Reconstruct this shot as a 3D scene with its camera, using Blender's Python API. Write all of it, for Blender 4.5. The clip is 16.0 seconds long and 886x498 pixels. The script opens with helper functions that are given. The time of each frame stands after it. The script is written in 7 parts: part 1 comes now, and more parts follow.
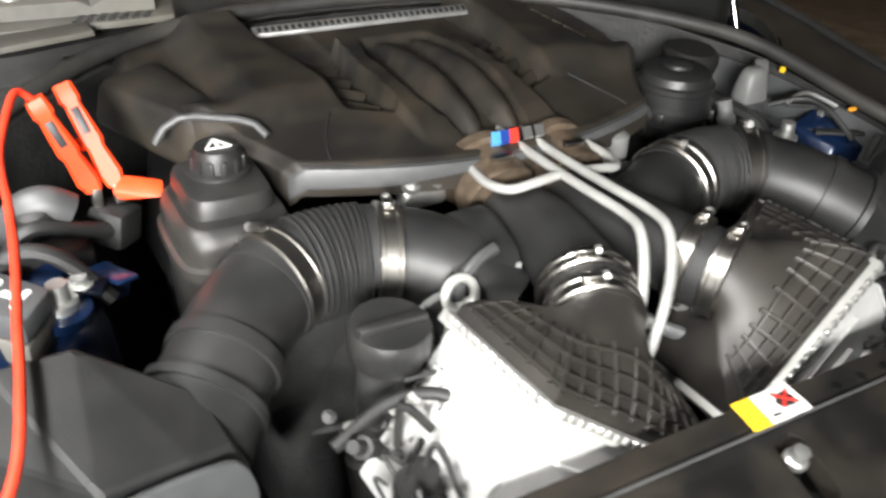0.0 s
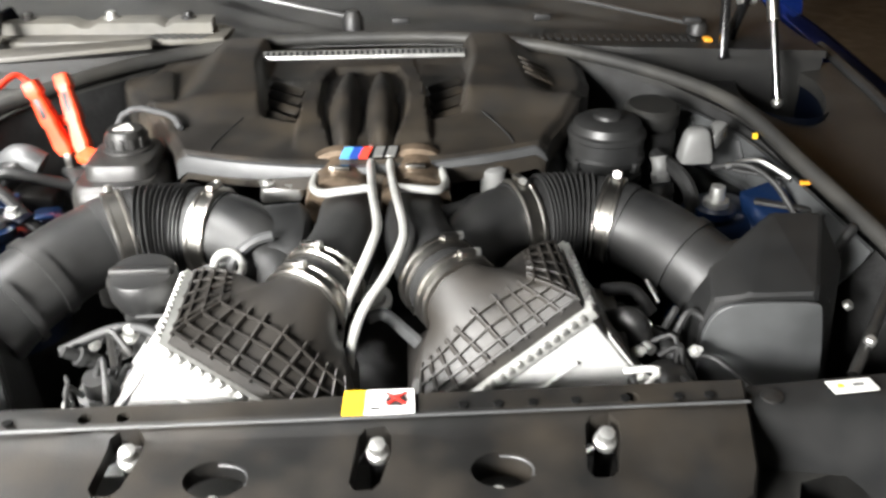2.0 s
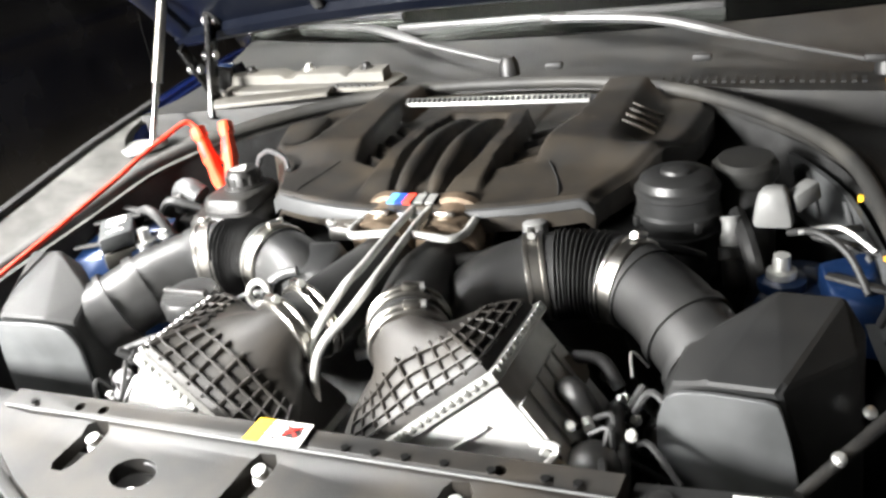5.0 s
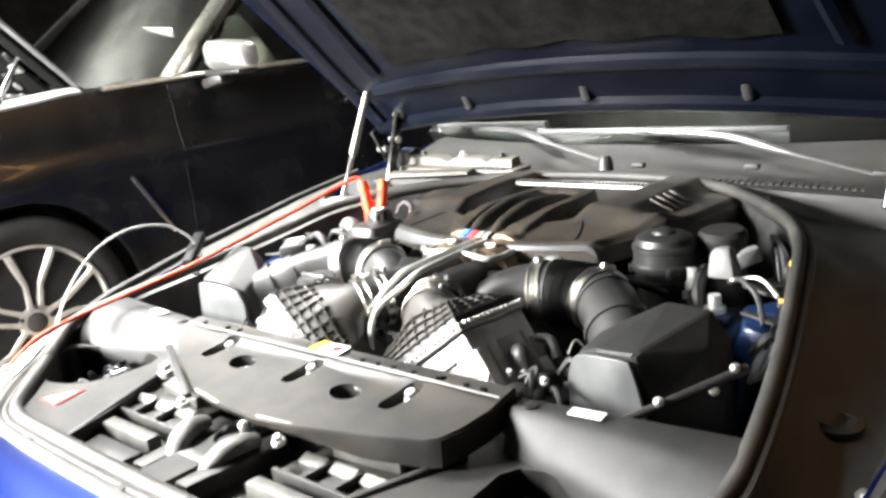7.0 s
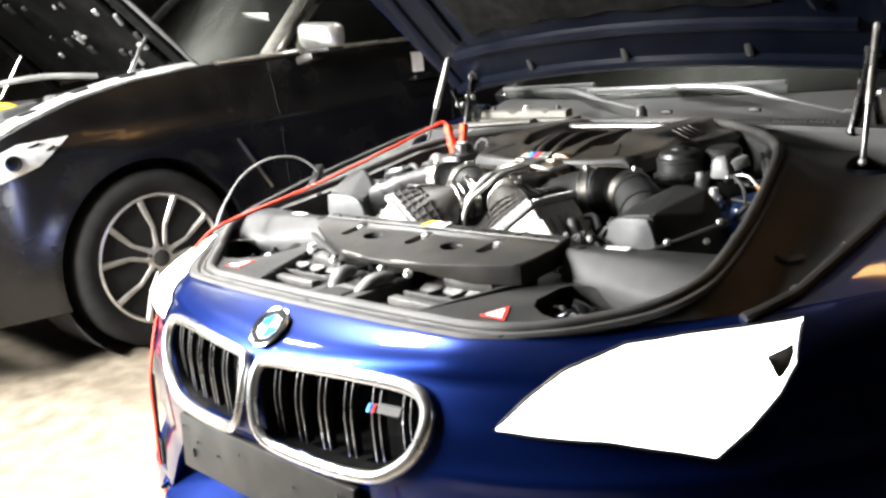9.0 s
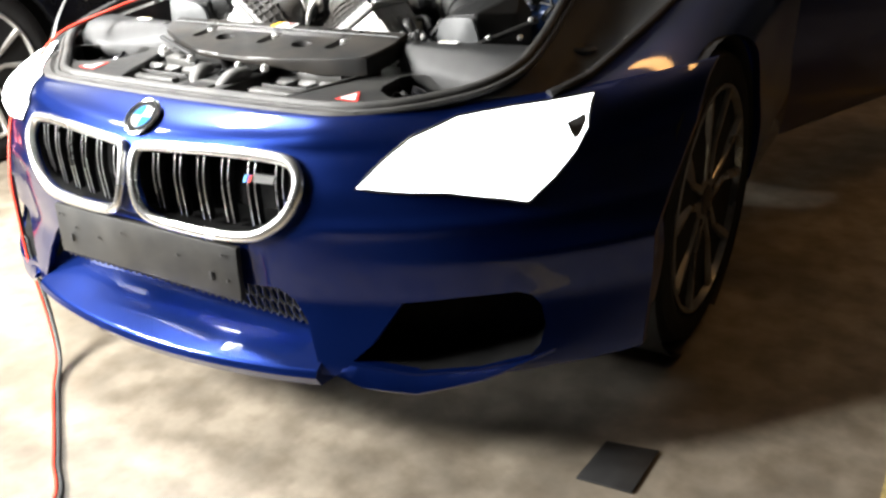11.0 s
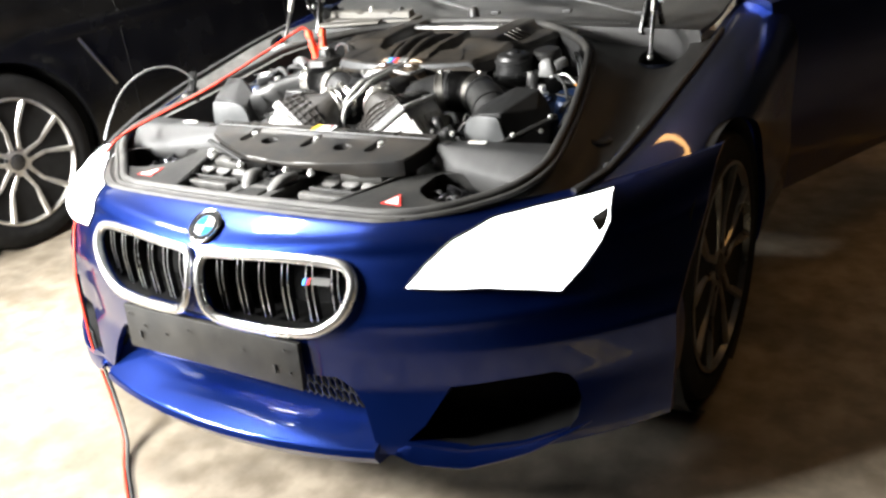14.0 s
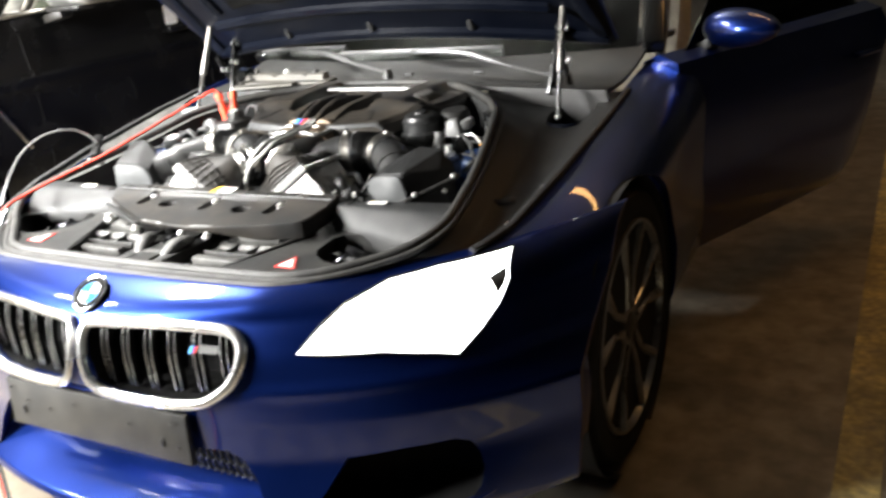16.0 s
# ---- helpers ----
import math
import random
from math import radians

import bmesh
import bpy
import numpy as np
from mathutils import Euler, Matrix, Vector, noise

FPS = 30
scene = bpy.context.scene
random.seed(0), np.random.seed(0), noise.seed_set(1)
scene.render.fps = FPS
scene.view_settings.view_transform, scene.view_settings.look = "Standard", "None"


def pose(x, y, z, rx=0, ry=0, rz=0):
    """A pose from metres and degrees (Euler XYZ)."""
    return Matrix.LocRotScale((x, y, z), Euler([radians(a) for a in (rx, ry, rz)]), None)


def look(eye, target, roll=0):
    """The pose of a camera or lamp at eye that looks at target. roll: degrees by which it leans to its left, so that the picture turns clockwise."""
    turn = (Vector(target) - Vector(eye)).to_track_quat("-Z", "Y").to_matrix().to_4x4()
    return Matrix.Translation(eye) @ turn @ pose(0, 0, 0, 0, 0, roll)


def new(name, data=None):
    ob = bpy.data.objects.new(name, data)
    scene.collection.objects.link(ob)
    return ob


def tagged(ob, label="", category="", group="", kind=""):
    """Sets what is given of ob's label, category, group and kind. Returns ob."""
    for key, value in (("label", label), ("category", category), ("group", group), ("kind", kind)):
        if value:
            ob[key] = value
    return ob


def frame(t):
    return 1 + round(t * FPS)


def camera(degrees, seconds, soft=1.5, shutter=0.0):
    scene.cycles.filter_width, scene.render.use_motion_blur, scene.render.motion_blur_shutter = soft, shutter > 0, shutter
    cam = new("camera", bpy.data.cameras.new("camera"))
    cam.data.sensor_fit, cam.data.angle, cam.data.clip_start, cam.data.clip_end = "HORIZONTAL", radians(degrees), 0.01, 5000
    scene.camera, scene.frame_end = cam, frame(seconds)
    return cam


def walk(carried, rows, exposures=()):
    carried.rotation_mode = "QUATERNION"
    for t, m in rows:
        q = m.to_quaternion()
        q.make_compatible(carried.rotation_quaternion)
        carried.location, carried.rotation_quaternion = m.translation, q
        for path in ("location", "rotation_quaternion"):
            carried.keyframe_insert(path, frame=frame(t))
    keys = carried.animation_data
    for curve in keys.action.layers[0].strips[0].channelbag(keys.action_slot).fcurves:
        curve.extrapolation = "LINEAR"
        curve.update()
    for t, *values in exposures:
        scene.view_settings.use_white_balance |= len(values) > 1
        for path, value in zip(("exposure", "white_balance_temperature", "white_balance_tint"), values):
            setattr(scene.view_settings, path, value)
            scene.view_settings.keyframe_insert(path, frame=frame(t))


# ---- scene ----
cam = camera(54.34, 16.0, soft=2.7, shutter=0.4)
PATH = [
    (0, (-0.4658, 0.1537, 1.2220), (0.3946, 1.6193, 0.1675), 3.24),
    (0.5, (-0.3355, 0.0174, 1.2344), (0.2953, 1.6016, 0.1891), 1.69),
    (1, (-0.2325, -0.0233, 1.2443), (0.2235, 1.6191, 0.1982), 0.68),
    (1.5, (-0.0939, -0.0432, 1.2487), (0.1997, 1.6515, 0.2281), 0.97),
    (2, (0.0496, -0.1214, 1.2382), (0.1445, 1.6339, 0.2844), -0.39),
    (2.5, (0.1676, -0.2332, 1.2607), (-0.0612, 1.5306, 0.3461), -2.19),
    (3, (0.2306, -0.2197, 1.2562), (-0.1071, 1.5410, 0.3698), -4.61),
    (3.5, (0.2966, -0.1027, 1.2554), (-0.1545, 1.6526, 0.4095), -3.21),
    (4, (0.3533, 0.0038, 1.2434), (-0.2091, 1.7095, 0.3635), -5.11),
    (6.5, (0.8146, -0.2414, 1.2349), (-0.3624, 1.2477, 0.6044), -8.28),
    (7, (0.9559, -0.2899, 1.1934), (-0.3504, 1.1468, 0.7145), -6.10),
    (7.5, (1.0201, -0.3849, 1.1759), (-0.3826, 0.9404, 0.6505), -8.12),
    (8, (1.1177, -0.5728, 1.1560), (-0.2469, 0.8177, 0.7037), -7.91),
    (8.5, (1.1915, -0.6953, 1.1575), (-0.2047, 0.6551, 0.6811), -7.93),
    (9, (1.2627, -0.7439, 1.1405), (-0.1201, 0.6208, 0.6655), -6.05),
    (9.5, (1.3126, -0.9070, 1.0917), (0.0306, 0.5710, 0.6768), -4.27),
    (10, (1.3497, -0.9761, 1.0840), (0.2046, 0.5425, 0.4655), -4.83),
    (12.5, (1.3971, -1.0916, 1.3123), (0.4779, 0.4155, 0.3722), -3.34),
    (13, (1.4007, -1.1262, 1.3357), (0.3792, 0.3853, 0.5160), -7.19),
    (13.5, (1.3946, -1.1223, 1.3402), (0.3771, 0.3828, 0.5040), -7.08),
    (14, (1.3935, -1.1250, 1.3374), (0.3806, 0.3947, 0.5222), -6.82),
    (14.5, (1.3931, -1.1213, 1.3329), (0.3809, 0.4079, 0.5348), -6.83),
    (15, (1.3981, -1.1120, 1.3300), (0.3596, 0.4309, 0.5946), -6.96),
    (15.5, (1.4124, -1.0935, 1.3198), (0.3930, 0.4581, 0.5758), -6.36),
    (16, (1.4624, -1.0310, 1.3019), (0.5329, 0.5993, 0.6103), -6.24),
]
EXPOSURES = [(0, -0.6), (0.5, -0.2), (1.5, -0.06), (3.0, 0.03), (4.0, 0.2), (6.5, 1.05), (7.5, 1.0), (8.5, 0.65), (9.0, 0.45), (9.5, 0.4), (10.0, 0.35), (12.5, 0.5), (14.0, 0.42), (16, 0.5)]
walk(cam, [(t, look(eye, target, roll)) for t, eye, target, roll in PATH], EXPOSURES)

# ---- world and lights ----
world = bpy.data.worlds.new("garage_dark")
scene.world = world
world.use_nodes = True
world.node_tree.nodes["Background"].inputs[0].default_value = (0.055, 0.052, 0.048, 1)
world.node_tree.nodes["Background"].inputs[1].default_value = 0.25


def lamp(name, kind, eye, target, watts, colour, size=0.3, size_y=None, spread=180, cone=60):
    data = bpy.data.lights.new(name, kind)
    data.energy, data.color = watts, colour
    if kind == "AREA":
        data.shape, data.size, data.size_y = "RECTANGLE", size, size_y or size
        data.spread = radians(spread)
    elif kind == "SPOT":
        data.shadow_soft_size, data.spot_size, data.spot_blend = size, radians(cone), 0.6
    else:
        data.shadow_soft_size = size
    ob = new(name, data)
    ob.matrix_world = look(eye, target)
    return ob


COOL, WARM = (1.0, 0.99, 0.965), (1.0, 0.52, 0.17)
lamp("work_light", "AREA", (-1.6, -1.5, 1.70), (-1.05, 0.45, 0.60), 190, COOL, 0.9, 0.6, spread=106)
# added fill from above the aisle, softens the shade in the engine bay
lamp("fill_lamp_aisle", "AREA", (-1.9, 0.5, 3.2), (-0.4, 0.8, 0.7), 37, COOL, 1.2, 0.3, spread=58)
lamp("ceiling_tube_rear", "AREA", (-1.17, 3.05, 3.25), (-1.17, 3.051, 0.0), 20, COOL, 0.65, 0.12)
# added lamp to brighten the black car's bay, clear of its windscreen reflection
lamp("fill_lamp_suv_bay", "AREA", (-3.3, -0.9, 3.2), (-3.0, 0.8, 0.9), 95, COOL, 1.2, 0.3, spread=110)
# two added upward lamps brighten the ceiling for windscreen reflections and soft fill
lamp("ceiling_fill_left", "AREA", (-5.3, 1.4, 2.65), (-5.3, 1.401, 3.4), 60, COOL, 1.2, 0.2)
lamp("ceiling_fill_rear", "AREA", (-0.9, 3.1, 2.75), (-0.9, 3.101, 3.4), 36, COOL, 1.2, 0.2)
lamp("ceiling_lamp_warm", "AREA", (1.85, 2.98, 3.2), (1.85, 2.981, 0.0), 11, WARM, 2.1, 0.13)
for side in (-1, 1):
    lamp("headlight_beam", "SPOT", (side * 0.62, 0.08, 0.60), (side * 0.75, -3.0, 0.05), 4, COOL, 0.05, cone=60)

# ---- materials ----


def material(name, colour, rough=0.5, metal=0.0, vary=0.12, scale=30.0, bump=0.0, bump_scale=400.0, second=None, patch=6.0, coat=0.0, spec=0.5, emit=0.0, flake=0.0, dust=None, dust_amount=0.0):
    m = bpy.data.materials.new(name)
    m.use_nodes = True
    nt = m.node_tree
    b = nt.nodes["Principled BSDF"]
    b.inputs["Roughness"].default_value = rough
    b.inputs["Metallic"].default_value = metal
    b.inputs["Coat Weight"].default_value = coat
    b.inputs["Coat Roughness"].default_value = 0.04
    b.inputs["Specular IOR Level"].default_value = spec
    co = nt.nodes.new("ShaderNodeTexCoord")
    fine = nt.nodes.new("ShaderNodeTexNoise")
    fine.inputs["Scale"].default_value, fine.inputs["Detail"].default_value = scale, 6
    big = nt.nodes.new("ShaderNodeTexNoise")
    big.inputs["Scale"].default_value, big.inputs["Detail"].default_value = patch, 4
    nt.links.new(co.outputs["Object"], fine.inputs["Vector"])
    nt.links.new(co.outputs["Object"], big.inputs["Vector"])
    other = second or tuple(min(1.0, c * (1 + 3 * vary) + 0.004) for c in colour)
    mix = nt.nodes.new("ShaderNodeMix")
    mix.data_type = "RGBA"
    mix.inputs["A"].default_value, mix.inputs["B"].default_value = (*[c * (1 - vary) for c in colour], 1), (*other, 1)
    both = nt.nodes.new("ShaderNodeMath")
    both.operation = "MULTIPLY"
    nt.links.new(fine.outputs["Fac"], both.inputs[0])
    nt.links.new(big.outputs["Fac"], both.inputs[1])
    ramp = nt.nodes.new("ShaderNodeMapRange")
    ramp.inputs["From Min"].default_value, ramp.inputs["From Max"].default_value = 0.15, 0.42
    nt.links.new(both.outputs[0], ramp.inputs["Value"])
    nt.links.new(ramp.outputs[0], mix.inputs["Factor"])
    out = mix.outputs["Result"]
    if dust:
        lay = nt.nodes.new("ShaderNodeMix")
        lay.data_type = "RGBA"
        lay.inputs["B"].default_value = (*dust, 1)
        spots = nt.nodes.new("ShaderNodeTexNoise")
        spots.inputs["Scale"].default_value, spots.inputs["Detail"].default_value = 14, 8
        nt.links.new(co.outputs["Object"], spots.inputs["Vector"])
        amount = nt.nodes.new("ShaderNodeMapRange")
        amount.inputs["From Min"].default_value, amount.inputs["From Max"].default_value = 0.40, 0.70
        amount.inputs["To Max"].default_value = dust_amount
        nt.links.new(spots.outputs["Fac"], amount.inputs["Value"])
        nt.links.new(amount.outputs[0], lay.inputs["Factor"])
        nt.links.new(out, lay.inputs["A"])
        out = lay.outputs["Result"]
    nt.links.new(out, b.inputs["Base Color"])
    rr = nt.nodes.new("ShaderNodeMapRange")
    rr.inputs["To Min"].default_value, rr.inputs["To Max"].default_value = max(0.02, rough - 0.09), min(1, rough + 0.12)
    nt.links.new(big.outputs["Fac"], rr.inputs["Value"])
    nt.links.new(rr.outputs[0], b.inputs["Roughness"])
    if bump:
        grain = nt.nodes.new("ShaderNodeTexNoise")
        grain.inputs["Scale"].default_value, grain.inputs["Detail"].default_value = bump_scale, 3
        nt.links.new(co.outputs["Object"], grain.inputs["Vector"])
        bp = nt.nodes.new("ShaderNodeBump")
        bp.inputs["Strength"].default_value, bp.inputs["Distance"].default_value = bump, 0.002
        nt.links.new(grain.outputs["Fac"], bp.inputs["Height"])
        nt.links.new(bp.outputs[0], b.inputs["Normal"])
    if emit:
        b.inputs["Emission Color"].default_value = (*colour, 1)
        b.inputs["Emission Strength"].default_value = emit
    return m


def clear_glass(name, colour, rough=0.0):
    m = bpy.data.materials.new(name)
    m.use_nodes = True
    nt = m.node_tree
    nt.nodes.remove(nt.nodes["Principled BSDF"])
    tr = nt.nodes.new("ShaderNodeBsdfTransparent")
    tr.inputs[0].default_value = (*colour, 1)
    gl = nt.nodes.new("ShaderNodeBsdfGlossy")
    gl.inputs["Roughness"].default_value = rough
    fr = nt.nodes.new("ShaderNodeFresnel")
    fr.inputs["IOR"].default_value = 1.5
    mx = nt.nodes.new("ShaderNodeMixShader")
    nt.links.new(fr.outputs[0], mx.inputs[0])
    nt.links.new(tr.outputs[0], mx.inputs[1])
    nt.links.new(gl.outputs[0], mx.inputs[2])
    nt.links.new(mx.outputs[0], nt.nodes["Material Output"].inputs[0])
    return m


PLASTIC = material("black_plastic", (0.014, 0.014, 0.014), 0.36, bump=0.25, bump_scale=900, dust=(0.07, 0.062, 0.05), dust_amount=0.25)
TRIM = material("black_trim_plastic", (0.011, 0.011, 0.0106), 0.48, bump=0.2, bump_scale=900, dust=(0.045, 0.042, 0.036), dust_amount=0.40, spec=0.4)
COVER = material("dusty_cover_plastic", (0.017, 0.0155, 0.0138), 0.44, bump=0.30, bump_scale=1000, dust=(0.062, 0.048, 0.032), dust_amount=0.55)
DUCT = material("grey_black_moulded_plastic", (0.013, 0.0133, 0.0135), 0.40, bump=0.15, bump_scale=700, dust=(0.035, 0.033, 0.030), dust_amount=0.3)
RADCOVER = material("dusty_radiator_cover_plastic", (0.0065, 0.0063, 0.006), 0.46, bump=0.12, bump_scale=500, dust=(0.042, 0.034, 0.025), dust_amount=0.5, spec=0.32)
TANK = material("ribbed_tank_plastic", (0.0145, 0.0132, 0.0120), 0.46, bump=0.15, bump_scale=700, dust=(0.045, 0.038, 0.030), dust_amount=0.45)
DUCTCOVER = material("satin_black_duct_plastic", (0.0125, 0.0128, 0.013), 0.48, bump=0.25, bump_scale=900, dust=(0.03, 0.028, 0.025), dust_amount=0.3, spec=0.3)
# paleness holds the light on the front shelf blocks and the left wing trim
PALEPANEL = material("pale_lit_plastic", (0.045, 0.044, 0.041), 0.45, bump=0.3, bump_scale=600, vary=0.3)
FLAPGREY = material("satin_dark_grey_plastic", (0.055, 0.057, 0.058), 0.42, bump=0.2, bump_scale=900)
GREYPANEL = material("satin_grey_plastic", (0.055, 0.056, 0.057), 0.42, bump=0.2, bump_scale=900)
RUBBER = material("black_rubber", (0.012, 0.012, 0.012), 0.55, bump=0.2, bump_scale=500)
SEAL = material("grey_dusty_rubber_seal", (0.020, 0.0196, 0.0185), 0.55, bump=0.3, bump_scale=400, dust=(0.075, 0.07, 0.06), dust_amount=0.4)
HORN = material("worn_grey_latch_paint", (0.075, 0.074, 0.070), 0.5, bump=0.2, bump_scale=300, vary=0.3)
DARK = material("oily_dark_metal", (0.012, 0.012, 0.012), 0.6, bump=0.5, bump_scale=150, vary=0.4)
ALU = material("cast_aluminium", (0.62, 0.62, 0.60), 0.38, 0.9, bump=0.3, bump_scale=250)
CORE = material("bright_aluminium_core", (0.50, 0.50, 0.49), 0.5, 0.2, bump=0.15, bump_scale=180)
STEEL = material("brushed_steel_band", (0.42, 0.405, 0.375), 0.28, 1.0, bump=0.1, bump_scale=300)
PIPE = material("grey_steel_pipe", (0.42, 0.42, 0.40), 0.38, 0.35, bump=0.1, bump_scale=200)
CHROME = material("chrome", (0.80, 0.80, 0.80), 0.10, 1.0, vary=0.03)
SATINCHROME = material("satin_chrome", (0.72, 0.72, 0.71), 0.27, 1.0, vary=0.04)
BLACKCHROME = material("black_chrome", (0.06, 0.06, 0.065), 0.14, 0.9)
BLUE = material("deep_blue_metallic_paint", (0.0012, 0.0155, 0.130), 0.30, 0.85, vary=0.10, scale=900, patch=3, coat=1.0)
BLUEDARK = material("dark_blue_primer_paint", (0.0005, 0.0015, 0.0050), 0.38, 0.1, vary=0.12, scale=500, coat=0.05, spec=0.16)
BLACKPAINT = material("black_metallic_paint", (0.0035, 0.0035, 0.0037), 0.24, 0.1, vary=0.08, scale=900, coat=0.15, spec=0.42)
ORANGE = material("orange_plastic", (0.78, 0.055, 0.010), 0.45, bump=0.1)
REDCABLE = material("red_orange_cable_sheath", (0.62, 0.035, 0.012), 0.45)
WHITE = material("white_label", (0.80, 0.79, 0.76), 0.5, vary=0.05)
YELLOW = material("yellow_label", (0.85, 0.52, 0.02), 0.5, vary=0.05)
REDINK = material("red_ink", (0.62, 0.03, 0.02), 0.5, vary=0.05)
BLACKINK = material("black_ink", (0.02, 0.02, 0.02), 0.5, vary=0.05)
BADGEBLACK = material("badge_black_enamel", (0.006, 0.006, 0.006), 0.45, spec=0.06, vary=0.05)
BADGEBLUE = material("badge_blue_enamel", (0.02, 0.16, 0.42), 0.5, spec=0.06, vary=0.05)
BADGEWHITE = material("badge_white_enamel", (0.42, 0.42, 0.41), 0.5, spec=0.06, vary=0.05)
LIGHTBLUE = material("light_blue_enamel", (0.10, 0.36, 0.72), 0.3, coat=0.5)
NAVY = material("navy_enamel", (0.02, 0.06, 0.28), 0.3, coat=0.5)
REDENAMEL = material("red_enamel", (0.70, 0.05, 0.03), 0.3, coat=0.5)
GREYPLUG = material("pale_grey_plastic", (0.14, 0.14, 0.137), 0.5)
TOWERBLUE = material("blue_body_primer", (0.0028, 0.014, 0.050), 0.32, 0.3, vary=0.12, scale=500, coat=0.5)
FLANGE = material("pale_primer_paint", (0.42, 0.42, 0.41), 0.5, vary=0.2, scale=12, dust=(0.2, 0.19, 0.17), dust_amount=0.5)
FELT = material("black_bonnet_felt", (0.0022, 0.0021, 0.0019), 0.9, bump=0.6, bump_scale=120, spec=0.08, vary=0.3)
WIPERMAT = material("satin_black_wiper_metal", (0.10, 0.10, 0.10), 0.35, 0.4)
BEIGE = material("dusty_grey_beige_plastic", (0.08, 0.076, 0.068), 0.6, bump=0.2, bump_scale=600, dust=(0.13, 0.12, 0.095), dust_amount=0.5)
OCHRE = material("amber_plastic", (0.70, 0.28, 0.02), 0.35)
TYRE = material("tyre_rubber", (0.006, 0.0058, 0.0056), 0.75, bump=0.5, bump_scale=260, spec=0.2)
RIM = material("silver_wheel_paint", (0.52, 0.51, 0.48), 0.30, 0.75, dust=(0.22, 0.18, 0.13), dust_amount=0.45)
RIMDARK = material("dark_wheel_paint", (0.24, 0.24, 0.245), 0.28, 0.8)
CONCRETE = material("polished_concrete_floor", (0.19, 0.162, 0.124), 0.45, vary=0.22, scale=9, patch=1.1, bump=0.12, bump_scale=120, dust=(0.095, 0.073, 0.048), dust_amount=0.6)
CEILMAT = material("grimy_white_ceiling_paint", (0.34, 0.35, 0.32), 0.85, vary=0.2, scale=3, bump=0.2, bump_scale=60)
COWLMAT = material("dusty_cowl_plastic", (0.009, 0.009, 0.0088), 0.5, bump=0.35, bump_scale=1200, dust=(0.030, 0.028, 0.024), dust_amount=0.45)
WALLMAT = material("stained_concrete_wall", (0.07, 0.068, 0.062), 0.85, vary=0.2, scale=5, bump=0.3, bump_scale=60)
LINE = material("worn_yellow_floor_paint", (0.42, 0.32, 0.12), 0.6, vary=0.3, scale=40, dust=(0.2, 0.17, 0.12), dust_amount=0.7)
CLOTH = material("beige_interior_trim", (0.35, 0.33, 0.28), 0.8)
LENS_ON = material("lit_headlight_lens", (0.93, 0.97, 1.0), 0.2, emit=9.0, vary=0.0)
GLASS = clear_glass("windscreen_glass", (0.75, 0.80, 0.74))
LENSGLASS = clear_glass("clear_lens", (0.95, 0.95, 0.95))

# ---- mesh helpers ----
ORIGIN = {}


def thing(name, loc, label, category, group="", kind=""):
    ob = new(name)
    ob.empty_display_size = 0.05
    ob.location = loc
    ORIGIN[ob] = Vector(loc)
    return tagged(ob, label, category, group, kind)


def part(name, bm, mat, parent, label="", smooth=40):
    """Links a bmesh, given in world places, as one mesh under a thing or a part."""
    at = ORIGIN[parent]
    bmesh.ops.recalc_face_normals(bm, faces=bm.faces)
    bmesh.ops.translate(bm, verts=bm.verts, vec=-at)
    me = bpy.data.meshes.new(name)
    bm.to_mesh(me)
    bm.free()
    me.materials.append(mat)
    if smooth:
        me.shade_smooth()
        me.set_sharp_from_angle(angle=radians(smooth))
    ob = new(name, me)
    ob.parent = parent
    ORIGIN[ob] = at
    if label:
        ob["label"] = label
    return ob


def single(name, bm, mat, label, category, group="", kind="", smooth=40):
    """A thing of one mesh."""
    lo = Vector((0, 0, 0))
    vs = [v.co for v in bm.verts]
    lo.x, lo.y, lo.z = (max(v[i] for v in vs) / 2 + min(v[i] for v in vs) / 2 for i in range(3))
    lo.z = min(v.z for v in vs)
    bmesh.ops.recalc_face_normals(bm, faces=bm.faces)
    bmesh.ops.translate(bm, verts=bm.verts, vec=-lo)
    me = bpy.data.meshes.new(name)
    bm.to_mesh(me)
    bm.free()
    me.materials.append(mat)
    if smooth:
        me.shade_smooth()
        me.set_sharp_from_angle(angle=radians(smooth))
    ob = new(name, me)
    ob.location = lo
    ORIGIN[ob] = lo
    return tagged(ob, label, category, group, kind)


def V(*a):
    return Vector(a if len(a) > 1 else a[0])


def lerp(a, b, t):
    return V(a) * (1 - t) + V(b) * t


def glide(pts, n=8, closed=False):
    """A smooth line through the points."""
    p = [V(q) for q in pts]
    out = []
    m = len(p)
    for i in range(m if closed else m - 1):
        a, b, c, d = (p[(i + k) % m] if closed else p[min(max(i + k, 0), m - 1)] for k in (-1, 0, 1, 2))
        for j in range(n):
            t = j / n
            out.append(0.5 * (2 * b + (c - a) * t + (2 * a - 5 * b + 4 * c - d) * t * t + (3 * b - a - 3 * c + d) * t**3))
    if not closed:
        out.append(p[-1])
    return out


def loft(bm, rings, closed=True, cap=True, loop=False):
    vs = [[bm.verts.new(q) for q in r] for r in rings]
    n = len(vs[0])
    for i in range(len(vs) if loop else len(vs) - 1):
        a, b = vs[i], vs[(i + 1) % len(vs)]
        for j in range(n if closed else n - 1):
            k = (j + 1) % n
            bm.faces.new((a[j], a[k], b[k], b[j]))
    if cap and closed and not loop:
        bm.faces.new(vs[0])
        bm.faces.new(vs[-1])
    return vs


def smooth_step(t):
    t = max(0.0, min(1.0, t))
    return t * t * (3 - 2 * t)


